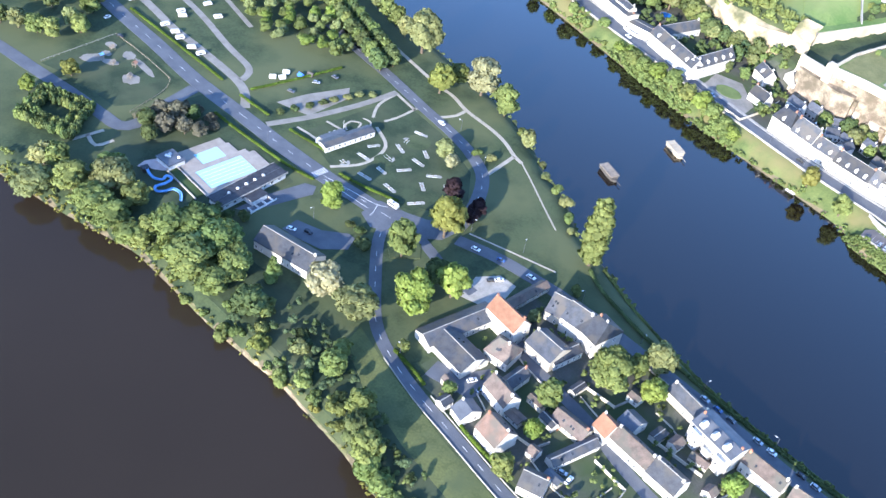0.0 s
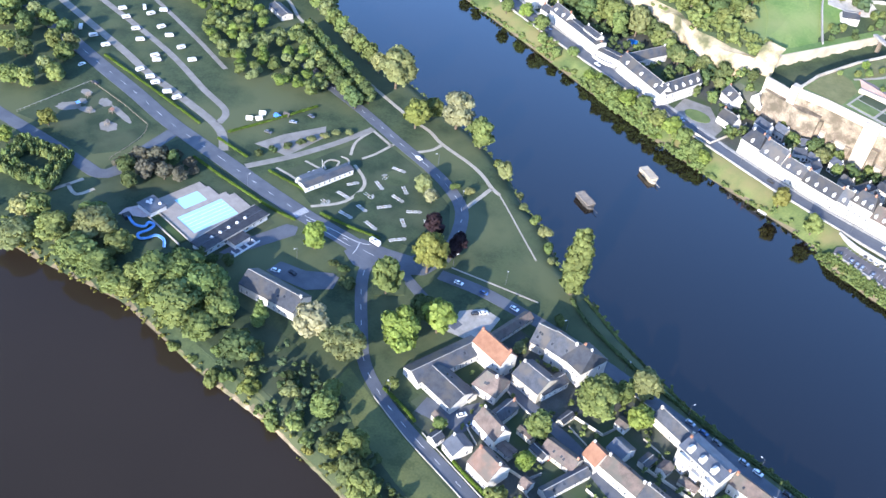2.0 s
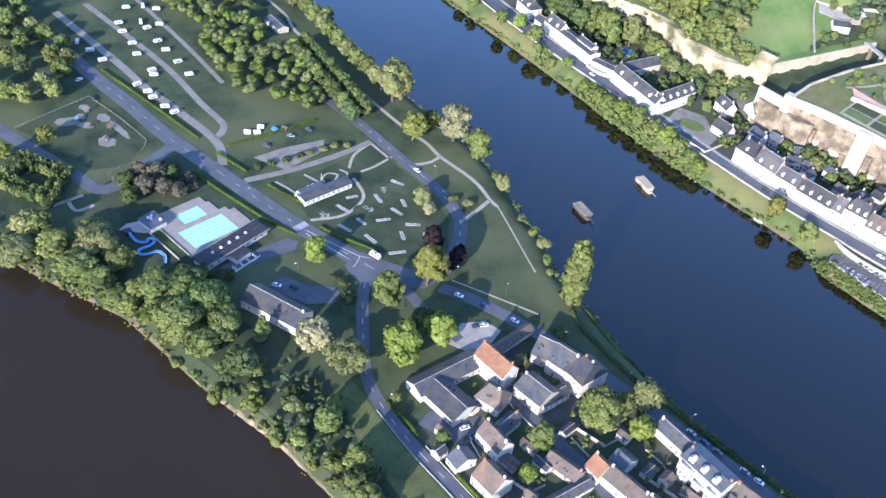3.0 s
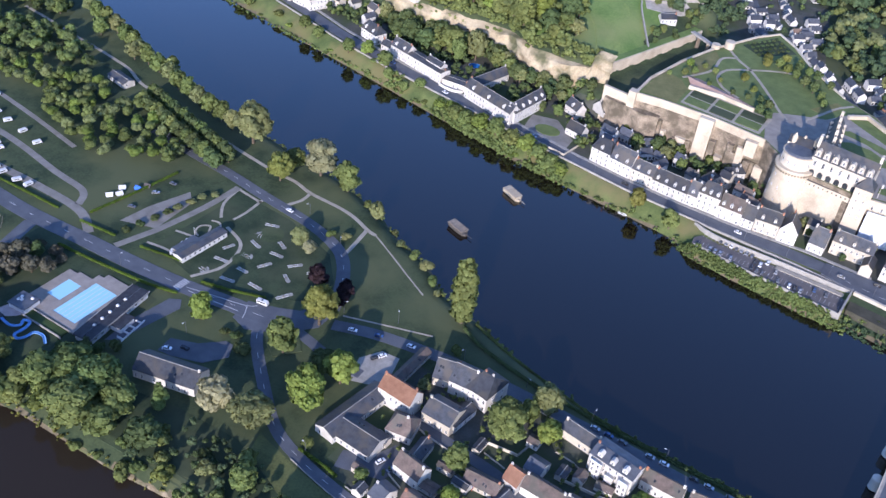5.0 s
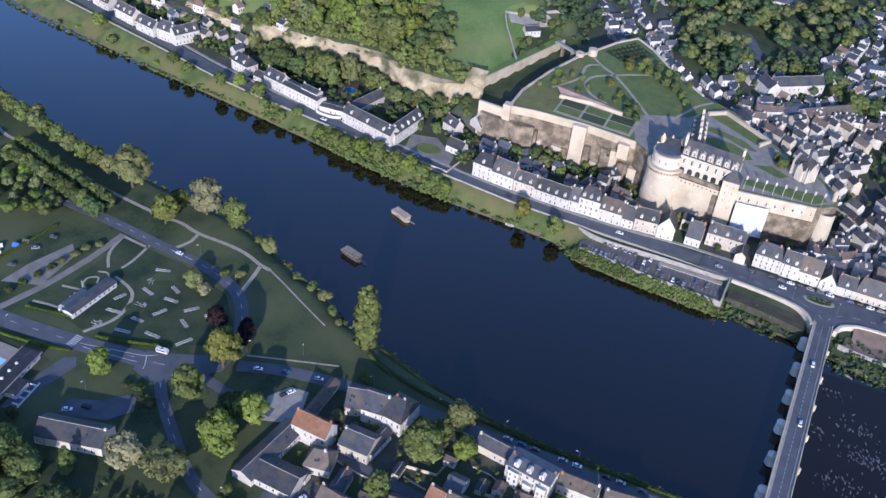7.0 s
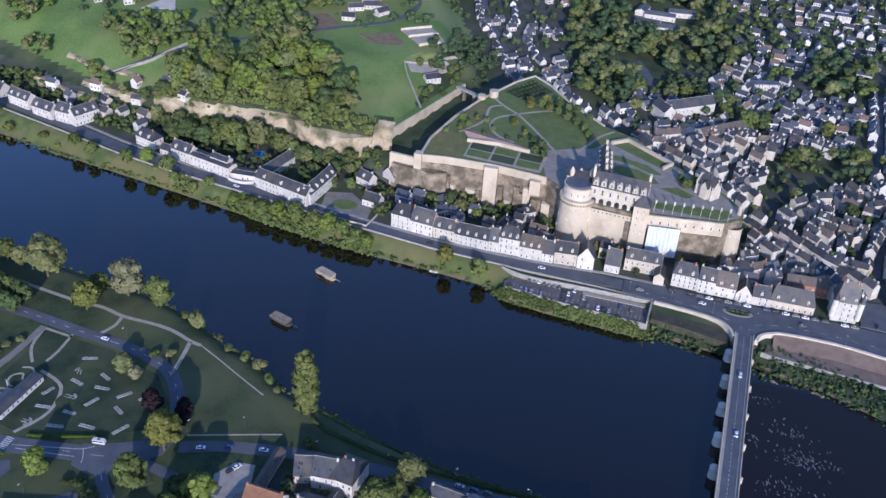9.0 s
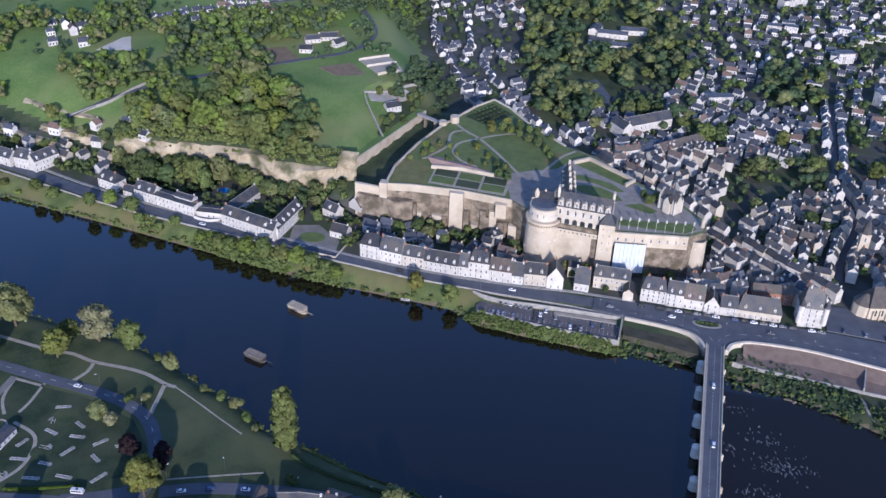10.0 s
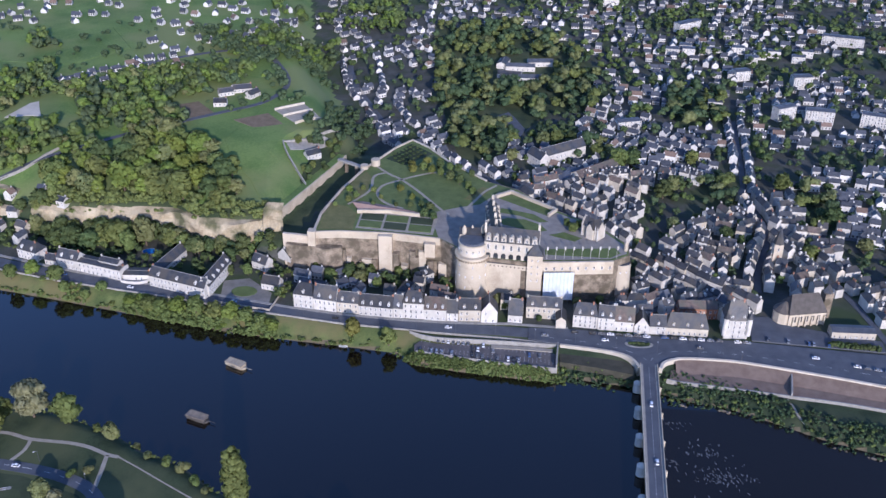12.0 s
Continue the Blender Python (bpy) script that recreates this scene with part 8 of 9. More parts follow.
for x, y in ((-459, 737), (-448, 747), (-438, 748), (-431, 761), (-422, 740), (-422, 766), (-414, 780), (-405, 777), (-402, 796), (-391, 798), (-393, 779), (-375, 789), (-365, 783), (-370, 815), (-386, 820), (-399, 826), (-415, 839), (-374, 853), (-361, 847), (-396, 866), (-410, 890), (-452, 732), (-441, 757), (-410, 788), (-383, 806), (-540, 701), (-524, 697), (-510, 686), (-515, 662), (-488, 665), (-537, 716), (-506, 694), (-528, 680)):
    take_spot(x, y, 5)
    spots.append((x, y, rng.choice((38, 44, 130, 40))))
for i in range(150):
    x, y = rng.uniform(-640, -280), rng.uniform(880, 1150)
    if free_spot(x, y, 7):
        take_spot(x, y, 7)
        spots.append((x, y, rng.uniform(0, 180)))
for x, y in ((-176, 490), (-163, 492), (-150, 484), (-120, 486), (-112, 494), (-98, 486), (-172, 478), (-186, 486), (-92, 478), (-190, 497), (-181, 503), (-165, 505), (-142, 497), (-130, 486), (-110, 504), (-155, 495), (-400, 526), (-492, 556), (-455, 560), (-425, 566), (-395, 560), (-470, 545)):
    spots.append((x, y, rng.choice((-12, 75, -8, 40))))
MODELS = [town_model(k) for k in range(14)]
near = sorted(spots, key=lambda s: (s[0] - 40) ** 2 + (s[1] - 500) ** 2)[:225]
chosen = set(near)
used = set()
for i, (x, y, rot) in enumerate(near):
    k = rng.randrange(14)
    m = pose(x, y, z_at(x, y) - 0.2, 0, 0, rot)
    if k not in used:
        used.add(k)
        MODELS[k][0].matrix_world = m
    else:
        copy_thing(MODELS[k][0], m)
for k in range(14):
    if k not in used:
        for o in (*MODELS[k][0].children_recursive, MODELS[k][0]):
            bpy.data.objects.remove(o)


def far_houses(items, name, label):
    """All remaining small houses in one mesh: walls, windows and gabled roofs."""
    V, F, M = [], [], []
    r = random.Random(77)
    for x, y, rot in items:
        L, W, E = r.uniform(6.2, 10.5), r.uniform(5.2, 6.6), r.uniform(3.4, 7.0) if y < 740 else r.uniform(2.8, 4.8)
        if x < -240 and y > 700:
            L, W, E = L * 0.9, 5.8, r.uniform(2.6, 3.4)
        R, g = E + W * r.uniform(0.36, 0.5), z_at(x, y) - 0.4
        c, s = math.cos(radians(rot)), math.sin(radians(rot))
        o = len(V)
        def at(px, py, pz):
            V.append((x + px * c - py * s, y + px * s + py * c, g + pz))
        a, b = L / 2, W / 2
        for p in ((-a, -b, -1), (a, -b, -1), (a, b, -1), (-a, b, -1), (-a, -b, E), (a, -b, E), (a, b, E), (-a, b, E), (-a, 0, R), (a, 0, R)):
            at(*p)
        F += [(o, o + 1, o + 5, o + 4), (o + 2, o + 3, o + 7, o + 6), (o + 1, o + 2, o + 6, o + 9, o + 5), (o + 3, o, o + 4, o + 8, o + 7)]
        M += [0] * 4
        q = len(V)
        e = 0.35
        for p in ((-a - 0.2, -b - e, E - 0.2), (a + 0.2, -b - e, E - 0.2), (a + 0.2, 0, R + 0.15), (-a - 0.2, 0, R + 0.15), (a + 0.2, b + e, E - 0.2), (-a - 0.2, b + e, E - 0.2), (-a - 0.2, -b - e, E), (a + 0.2, -b - e, E), (a + 0.2, 0, R + 0.35), (-a - 0.2, 0, R + 0.35), (a + 0.2, b + e, E), (-a - 0.2, b + e, E)):
            at(*p)
        F += [(q + 6, q + 7, q + 8, q + 9), (q + 9, q + 8, q + 10, q + 11), (q + 3, q + 2, q + 1, q), (q + 5, q + 4, q + 2, q + 3), (q, q + 1, q + 7, q + 6), (q + 4, q + 5, q + 11, q + 10), (q + 1, q + 2, q + 8, q + 7), (q + 2, q + 4, q + 10, q + 8), (q + 3, q, q + 6, q + 9), (q + 5, q + 3, q + 9, q + 11)]
        M += [1 if r.random() < 0.9 else 2]
        M += [M[-1]] * 9
        for sgn in (-1, 1):
            for k in range(3):
                w = len(V)
                px = -a + (k + 0.5) * L / 3
                for p in ((px - 0.6, sgn * (b + 0.03), 1.0), (px + 0.6, sgn * (b + 0.03), 1.0), (px + 0.6, sgn * (b + 0.03), 2.6), (px - 0.6, sgn * (b + 0.03), 2.6)):
                    at(*p)
                F.append((w, w + 1, w + 2, w + 3))
                M.append(3)
        w = len(V)
        for dz in (R - 0.8, R + 1.2):
            for p in ((a - 1.2, -0.3, dz), (a - 0.4, -0.3, dz), (a - 0.4, 0.3, dz), (a - 1.2, 0.3, dz)):
                at(*p)
        F += [(w + 4, w + 5, w + 6, w + 7), (w, w + 1, w + 5, w + 4), (w + 1, w + 2, w + 6, w + 5), (w + 2, w + 3, w + 7, w + 6), (w + 3, w, w + 4, w + 7)]
        M += [0] * 5
    me = bpy.data.meshes.new(name)
    me.from_pydata(V, [], F)
    for m in (FAR_WALL, FAR_SLATE, FAR_TILE, GLASS_DARK):
        me.materials.append(m)
    me.polygons.foreach_set("material_index", M)
    return tagged(new(name, me), label, "houses", kind="stuff")


FAR_WALL = island_material("far_house_wall", (0.48, 0.465, 0.435), (0.62, 0.605, 0.57), 0.85, 0)
FAR_SLATE = island_material("far_slate_roof", (0.04, 0.044, 0.054), (0.08, 0.086, 0.1), 0.5, 0, 0.45)
FAR_TILE = island_material("far_tile_roof", (0.12, 0.085, 0.065), (0.19, 0.135, 0.105), 0.75, 0)
far_houses([s for s in spots if s not in chosen], "suburb_houses", "many small white houses with slate roofs across the far town")

GARDEN_POOL = water_material("garden_pool_water", (0.03, 0.16, 0.42), 0.08, 1.2, 0.1)
# ---- town trees, valley woods and hill woods ----
def forest(name, items, mat, label, quads=110, size=1.0):
    """A wood in one mesh: for each tree a few overlapping lobes of leaf sprays and a trunk."""
    rng = np.random.default_rng(len(items))
    out = []
    for x, y, r in items:
        g = z_at(x, y)
        h = r * rng.uniform(1.7, 2.4)
        blobs = []
        for k in range(7 if r > 2.4 else 3):
            a, d, f = rng.uniform(0, 6.28), r * 0.55 * math.sqrt(rng.uniform(0, 1)), rng.uniform(0, 1)
            blobs.append((x + math.cos(a) * d, y + math.sin(a) * d, g + h * (0.36 + 0.42 * f), r * rng.uniform(0.42, 0.62)))
        out.append(leaf_cloud(rng, blobs, int(quads * 1.25), size * 0.82 * (0.6 + r * 0.06)))
    me = quads_mesh(name, np.concatenate(out), mat)
    return tagged(new(name, me), label, "wood", kind="stuff")


for k, (m, nm, lab) in enumerate(((LEAF, "camping_wood", "slender green trees of the camping wood"), (LEAF_BRIGHT, "camping_trees", "fresh green trees of the camping wood"), (LEAF_PALE, "camping_grove", "pale green trees of the camping wood"))):
    forest(nm, [c for i, c in enumerate(camp_trees) if (0, 1, 0, 2)[i % 4] == k], m, lab, 420, 0.54)
forest("west_wood", west_trees[::2], LEAF, "leafy wood on the western island", 130, 0.8)
forest("west_grove", west_trees[1::2], LEAF_DARK, "dark leafy wood on the western island", 130, 0.8)
hill_poly = [(-400, 560), (-379, 553), (-340, 560), (-301, 562), (-270, 552), (-240, 549), (-236, 556), (-258, 570), (-266, 606), (-300, 632), (-322, 645), (-350, 622), (-372, 600), (-395, 585)]
for i, (x, y, r) in enumerate(scatter(hill_poly, 12.6, 31)):
    m = (LEAF, LEAF_BRIGHT, LEAF, LEAF_PALE, LEAF_BRIGHT, LEAF, LEAF_DARK)[(i * 5 + int(x) // 9) % 7]
    word = {"green_leaves": "green", "bright_green_leaves": "fresh light green", "silvery_leaves": "silvery", "yellowish_leaves": "yellow-green", "dark_green_leaves": "dark green"}[m.name]
    plant(x, y, r.uniform(6.4, 11.0), m, "round", i % 4, f"full-crowned {word} tree of the wood above the cliff", tall=r.uniform(0.7, 0.98), group="hill wood")
for i, (x, y, r) in enumerate([(-347, 522, 9), (-327, 527, 10), (-310, 531, 9), (-296, 536, 8), (-272, 523, 7), (-318, 521, 7), (-255, 530, 6.5), (-374, 527, 6), (-359, 521, 8), (-338, 530, 9), (-286, 534, 6.5), (-240, 530, 6), (-394, 552, 7), (-386, 560, 7)] + [(-392 + 9.5 * k, float(cliff_y(-392 + 9.5 * k)) - 7.5 - (k % 2) * 2, 5.6 + (k % 3)) for k in range(11)]):
    plant(x, y, r, (LEAF_DARK, LEAF, LEAF_PALE, LEAF_DARK)[i % 4], "round", (i + 1) % 4, "large garden tree growing before the cliff", tall=(0.8 if y > 534 and x < -290 else 0.72) + 0.16 * (i % 3))
edge = []
for k in range(260):
    x = rng.uniform(-400, -216)
    edge.append((x, float(cliff_y(x)) + rng.choice((6.5, 5.0, 4.0, 2.5, 1.0, -5.5, -6.5)), rng.uniform(1.2, 3.3)))
for k in range(120):
    x = rng.uniform(-400, -222)
    edge.append((x, float(cliff_y(x)) + rng.uniform(4, 15), rng.uniform(2.2, 5.0)))
for k in range(170):
    x = rng.uniform(-400, -232)
    edge.append((x, float(cliff_y(x)) - rng.uniform(5, 9), rng.uniform(1.6, 3.8)))
foot = []
for k in range(90):
    x = rng.uniform(-405, -226)
    if noise.noise(Vector((x * 0.045, 1.7, 0))) > -0.12:
        foot.append((x, float(cliff_y(x)) - rng.uniform(5, 8.5), rng.uniform(2.8, 4.6)))
forest("cliff_trees", foot, LEAF_TOWN, "deep green trees along the foot of the cliff", 90, 0.7)
forest("cliff_scrub", edge, LEAF, "green scrub hanging over the cliff", 34, 0.6)
hill2 = [(x, y, r.uniform(3.5, 6.5)) for x, y, r in scatter([(-640, 620), (-520, 580), (-400, 590), (-372, 615), (-322, 655), (-330, 700), (-300, 770), (-340, 800), (-430, 745), (-520, 720), (-640, 720)], 8.5, 32) if noise.noise(Vector((x * 0.022, y * 0.022, 7))) > 0.1 and not inside(x, y, [(-476, 655), (-476, 700), (-436, 700), (-436, 655)]) and not inside(x, y, [(-360, 690), (-330, 716), (-296, 684), (-326, 668)]) and free_spot(x, y, 3)]
forest("plateau_wood", hill2[::2], LEAF, "mixed green woodland on the plateau", 120, 0.8)
forest("plateau_copse", hill2[1::4], LEAF_PALE, "paler woodland on the plateau", 120, 0.8)
forest("plateau_thicket", hill2[3::4], LEAF_BRIGHT, "fresh green thickets on the plateau", 120, 0.8)
hill3 = [(x, y, r.uniform(3.5, 6)) for x, y, r in scatter([(-330, 700), (-262, 700), (-205, 700), (-190, 660), (-215, 640), (-240, 715), (-262, 745), (-250, 800), (-230, 830), (-270, 900), (-420, 870), (-300, 780)], 9, 33) if free_spot(x, y, 3.5) and noise.noise(Vector((x * 0.025, y * 0.025, 3))) > -0.05 and not inside(x, y, [(-262, 696), (-236, 716), (-210, 692), (-234, 668)]) and not inside(x, y, [(-325, 735), (-289, 752), (-268, 713), (-309, 695)])]
PLATEAU_WOODS = ([(-439, 714), (-398, 750), (-361, 779), (-317, 793), (-283, 763), (-319, 747), (-339, 714), (-350, 697), (-320, 668), (-327, 651), (-355, 640), (-405, 638), (-409, 670)], [(-473, 652), (-423, 646), (-379, 619), (-404, 622), (-430, 594), (-445, 590)],
                 [(-522, 745), (-474, 769), (-462, 730), (-441, 720), (-464, 696), (-487, 700)], [(-542, 830), (-525, 854), (-496, 817), (-514, 795)], [(-350, 857), (-297, 925), (-259, 968), (-249, 917), (-259, 816), (-290, 812), (-321, 810), (-346, 825)], [(-336, 989), (-221, 1132), (-193, 1031), (-241, 1007), (-298, 1030), (-316, 934)])
hill4 = [(x, y, r.choice((2.6, 3.6, 4.6, 5.6, 7.0))) for k, w in enumerate(PLATEAU_WOODS) for x, y, r in scatter(w, 8.2, 60 + k) if free_spot(x, y, 3)]
hill3 += [(x, y, r.uniform(2.5, 5)) for x, y, r in scatter([(-200, 664), (-182, 664), (-180, 740), (-214, 800), (-226, 745), (-212, 700)], 8, 36) if free_spot(x, y, 3)]
for k in range(260):
    x, y = rng.uniform(-660, -270), rng.uniform(640, 900)
    if noise.noise(Vector((x * 0.015, y * 0.015, 11))) > 0.0 and free_spot(x, y, 3.5) and not inside(x, y, [(-290, 640), (-215, 550), (-200, 690), (-240, 720), (-285, 665)]):
        hill3.append((x, y, rng.uniform(1.6, 4.2)))
forest("plateau_grove", hill4[::3], LEAF_BRIGHT, "fresh green groves between the plateau fields", 84, 0.8)
forest("plateau_spinney", hill4[1::3], LEAF, "green spinneys between the plateau fields", 84, 0.8)
forest("plateau_oaks", hill4[2::3], LEAF_TOWN, "full green oaks between the plateau fields", 84, 0.8)
forest("plateau_trees", hill3, LEAF_TOWN, "trees and hedges between the plateau fields", 84, 0.8)
BUILT = [[(-92, 872), (-30, 872), (-28, 945), (-92, 945)], [(-84, 795), (-62, 804), (-44, 758), (-54, 735)]]
valley = [(x, y, r.choice((3.2, 4.2, 5.5, 6.5, 8.2))) for w in WOODS for x, y, r in scatter(w, 9.4, 34)]
valley = [v for v in valley if noise.noise(Vector((v[0] * 0.045, v[1] * 0.045, 5))) > -0.22 and not any(inside(v[0], v[1], q) for q in BUILT)]
for k, (m, nm, lab) in enumerate(((LEAF_TOWN, "valley_wood", "deep green trees of the valley park"), (LEAF, "valley_trees", "leafy trees of the valley park"), (LEAF_PALE, "valley_willows", "pale willows of the valley park"), (LEAF_TOWN, "valley_grove", "green grove of the valley park"))):
    forest(nm, valley[k::4], m, lab, 150, 0.8)
meadows = thing("valley_lawn", "green lawn below the trees of the valley park", "lawn", kind="structure")
for w in WOODS:
    patch("lawn", w, GRASS, meadows, 0.12)
for i, (x, y, r) in enumerate(TOWN_OAKS):
    plant(x, y, r, (LEAF, LEAF_DARK, LEAF_PALE)[i % 3], "round", i % 4, "large spreading tree among the town houses", tall=0.85)
gaps = []
rng = random.Random(55)
for k in range(7600):
    x, y = rng.uniform(-60, 560) if k % 3 else rng.uniform(-330, 200), rng.uniform(475, 1420)
    if y < 560 and rng.random() < 0.4:
        continue
    if in_town(x, y) and free_spot(x, y, 2.6 if y < 700 else 3.6) and all((x - c.x) ** 2 + (y - c.y) ** 2 > 30 for c, _ in STREET_PTS):
        r = rng.uniform(1.8, 4.4) if y < 700 else rng.uniform(2.4, 5.8)
        take_spot(x, y, r * 0.6)
        gaps.append((x, y, r))
rest = gaps
forest("town_trees", rest[::2], LEAF_TOWN, "dark garden trees scattered through the far town", 32, 1.0)
forest("yard_trees", rest[3::4], LEAF_DARK, "deep green garden trees through the far town", 32, 1.0)
forest("garden_trees", rest[1::4], LEAF, "green garden trees scattered through the far town", 32, 1.0)
for i, (x, y, r) in enumerate([(-172, 500, 4.5), (-160, 503, 5), (-152, 498, 5), (-145, 502, 4.6), (-140, 494, 4), (-132, 500, 3.6), (-168, 492, 3.6), (-126, 494, 3), (-252, 522, 5), (-262, 526, 5), (-270, 524, 6), (-282, 528, 6.5), (-292, 532, 6.5), (-312, 536, 7), (-325, 530, 7), (-338, 538, 6.5), (-352, 540, 6), (-245, 516, 5), (-236, 520, 4), (-228, 500, 4), (-232, 526, 4), (-218, 524, 4), (-365, 530, 6), (-376, 534, 5.5), (-395, 548, 5), (-410, 552, 5), (-430, 556, 5), (-448, 562, 6), (-465, 572, 6), (-240, 500, 3.4), (-250, 506, 3.4), (-200, 478, 3.2), (-196, 500, 3), (-34, 466, 2.4), (-60, 484, 3.6), (-50, 482, 3.4), (-56, 478, 3), (26, 490, 3.4), (-10, 486, 3.4), (-183, 508, 3.6), (-176, 510, 3), (-160, 511, 3.6), (-153, 511, 4), (-146, 510, 3.4), (-128, 511, 3.4), (-122, 509, 3), (-116, 508, 3.6), (-97, 500, 3.4), (-92, 494, 3), (-30, 484, 3.4), (-22, 485, 3), (-48, 486, 3), (4, 490, 3.2)]):
    plant(x, y, r, (LEAF, LEAF_DARK, LEAF_PALE, LEAF)[i % 4], "round", i % 4, "leafy garden tree between the quay and the cliff", tall=0.9)
def built(x, y, pad):
    for u, v, a, b, r in RECTS:
        dx, dy = x - u, y - v
        c, s = math.cos(r), math.sin(r)
        if abs(dx * c + dy * s) < a + pad and abs(dy * c - dx * s) < b + pad:
            return True
    return False


for u, v, r_ in spots:
    if u < -80 and v < 570:
        RECTS.append((u, v, 7, 4.5, radians(r_)))
yard, yard_b = [], []
for k in range(1500):
    x = rng.uniform(-560, -195) if k % 4 else rng.uniform(-200, -86)
    y = rng.uniform(float(front(x)) + 7, float(cliff_y(x)) - 6 if x < -205 else 508)
    r = rng.uniform(1.2, 3.8)
    if not built(x, y, 1.2 + r * 0.5) and not inside(x, y, [(-240, 464), (-246, 494), (-224, 500), (-203, 480), (-203, 460)]) and not (x + 304) ** 2 + (y - 523) ** 2 < 60:
        (yard if k % 3 else yard_b).append((x, y, r))
forest("quay_gardens", yard[:240], LEAF_DARK, "dark garden trees and shrubs between quay and cliff", 80, 0.7)
forest("quay_shrubs", yard_b[:150], LEAF, "green garden shrubs between quay and cliff", 80, 0.7)
garden = thing("hotel_garden", "gravelled garden with an oval lawn beside the hotel", "garden", kind="structure")
patch("gravel", [(-238, 465), (-243, 492), (-226, 497), (-206, 480), (-204, 461)], GRAVEL, garden, 0.12)
patch("lawn", [(-225 + 9 * math.cos(0.5236 * i), 480 + 6.5 * math.sin(0.5236 * i)) for i in range(12)], LAWN, garden, 0.3)
garden_wall([(-240, 466), (-233, 463.5), (-203, 459.5)], 1.6)
garden_wall([(-203, 459.5), (-200.5, 480), (-201, 498)], 1.6)
tub = thing("garden_pool", "small oval blue garden swimming pool with white rim", "pool", pose(-304, 523, z_at(-304, 523)))
part("rim", prism(bmesh.new(), [(6.4 * math.cos(0.2618 * i), 4.4 * math.sin(0.2618 * i)) for i in range(24)], -1.5, 0.35), PAVING, tub)
part("water", prism(bmesh.new(), [(5.7 * math.cos(0.2618 * i), 3.7 * math.sin(0.2618 * i)) for i in range(24)], 0.0, 0.40), GARDEN_POOL, tub)
bank_items = []
for k in range(760):
    x = rng.uniform(-620, 148) if k % 2 else rng.uniform(36, 150) if k % 4 else rng.uniform(-112, -18)
    t = rng.random()
    if -108 < x < -20:
        y = float(bank(x)) + 0.2 + 1.8 * t
    elif x > 30:
        y = float(bank(x)) + 1 + 16 * t
    else:
        y = float(bank(x)) + 0.3 + (1.6 if x < -150 else 4) * t
    if abs(x - 29) < 9:
        continue
    if -20 < x < 20:
        y = float(bank(x)) + 1 + 14 * t
    if x > 34 and k % 3:
        continue
    bank_items.append((x, y, rng.uniform(0.8, 1.9) if not -108 < x < -20 else rng.uniform(0.7, 1.3)))
for k in range(420):
    x = rng.uniform(-345, -196)
    u = rng.random() ** 1.6
    if noise.noise(Vector((x * 0.05, 3.3, 0))) > -0.25:
        bank_items.append((x, float(bank(x)) + 0.6 + 9 * u, rng.uniform(0.9, 2.7)))
reach_items = []
for k in range(1000):
    x = rng.uniform(35, 185) if k % 6 else rng.uniform(-22, 22)
    u = rng.random()
    if noise.noise(Vector((x * 0.06, u * 1.6, 8))) > -0.3 and abs(x - 106 - 4 * u) > 1.6:
        reach_items.append((x, float(bank(x)) - 1.8 + (24 if x > 30 else 11) * u, rng.uniform(0.5, 1.4)))
for k in range(380):
    x = rng.uniform(-114, -18)
    bank_items.append((x, float(bank(x)) - 2.2 + 5 * rng.random(), rng.uniform(0.8, 1.7)))
forest("bank_scrub", bank_items, LEAF, "low green scrub along the quay's water edge", 22, 0.66)
forest("bank_brush", reach_items, LEAF_TOWN, "dense deep green brush on the bank below the quay", 20, 0.6)
tagged(part("bank_path", ribbon(bmesh.new(), smooth_line([(106, 410), (108, 403), (109, 396), (113, 389)], 2), 1.2, 0.35, 0.6), PATH_SAND), "narrow pale trodden path down the bank", "path", kind="structure")
for k in range(46):
    x = rng.uniform(44, 150)
    if noise.noise(Vector((x * 0.12, 0.7, 2))) < -0.05:
        continue
    rr = rng.uniform(0.4, 1.1)
    bm = bmesh.new()
    bmesh.ops.create_icosphere(bm, subdivisions=1, radius=1)
    for v in bm.verts:
        v.co = Vector((v.co.x * rr * 1.7, v.co.y * rr, v.co.z * rr * 0.45)) * rng.uniform(0.8, 1.2)
    ob = part("boulder", bm, RAMPART)
    ob.matrix_world = pose(x, float(bank(x)) - rng.uniform(0.4, 1.6), 0.1, 0, 0, rng.uniform(0, 180))
    tagged(ob, "pale rock at the water's edge below the quay", "rock", group="rocks at the water's edge")
isl_items = []
reeds = []
for k in range(420):
    x = rng.uniform(-420, -20)
    if -266 < x < -156 and k % 5:
        continue
    reeds.append((x, float(shore_n(x)) + rng.uniform(0.5, 5.5), rng.uniform(0.5, 1.3)))
forest("reed_bank", reeds, LEAF_YELLOW, "yellowish reeds and tall grass along the northern shore", 20, 0.5)
for k in range(420):
    x = rng.uniform(-560, 20)
    if not k % 2 and -264 < x < -158 and k % 3:
        continue
    isl_items.append((x, float(shore_s(x)) - rng.uniform(0.5, 4.5), rng.uniform(0.6, 1.5)) if k % 2 else (x, float(shore_n(x)) + rng.uniform(3, 12), rng.uniform(0.8, 2.2)))
forest("shore_scrub", isl_items, LEAF, "low green scrub along the island's shores", 22, 0.55)
BARE_BANK = material("bare_sandy_bank", (0.16, 0.125, 0.075), (0.36, 0.285, 0.18), 0.95, 0.25, 1.6, 0.6, vary=0, c=(0.10, 0.105, 0.045), big=0.12)
bm = bmesh.new()
prev = None
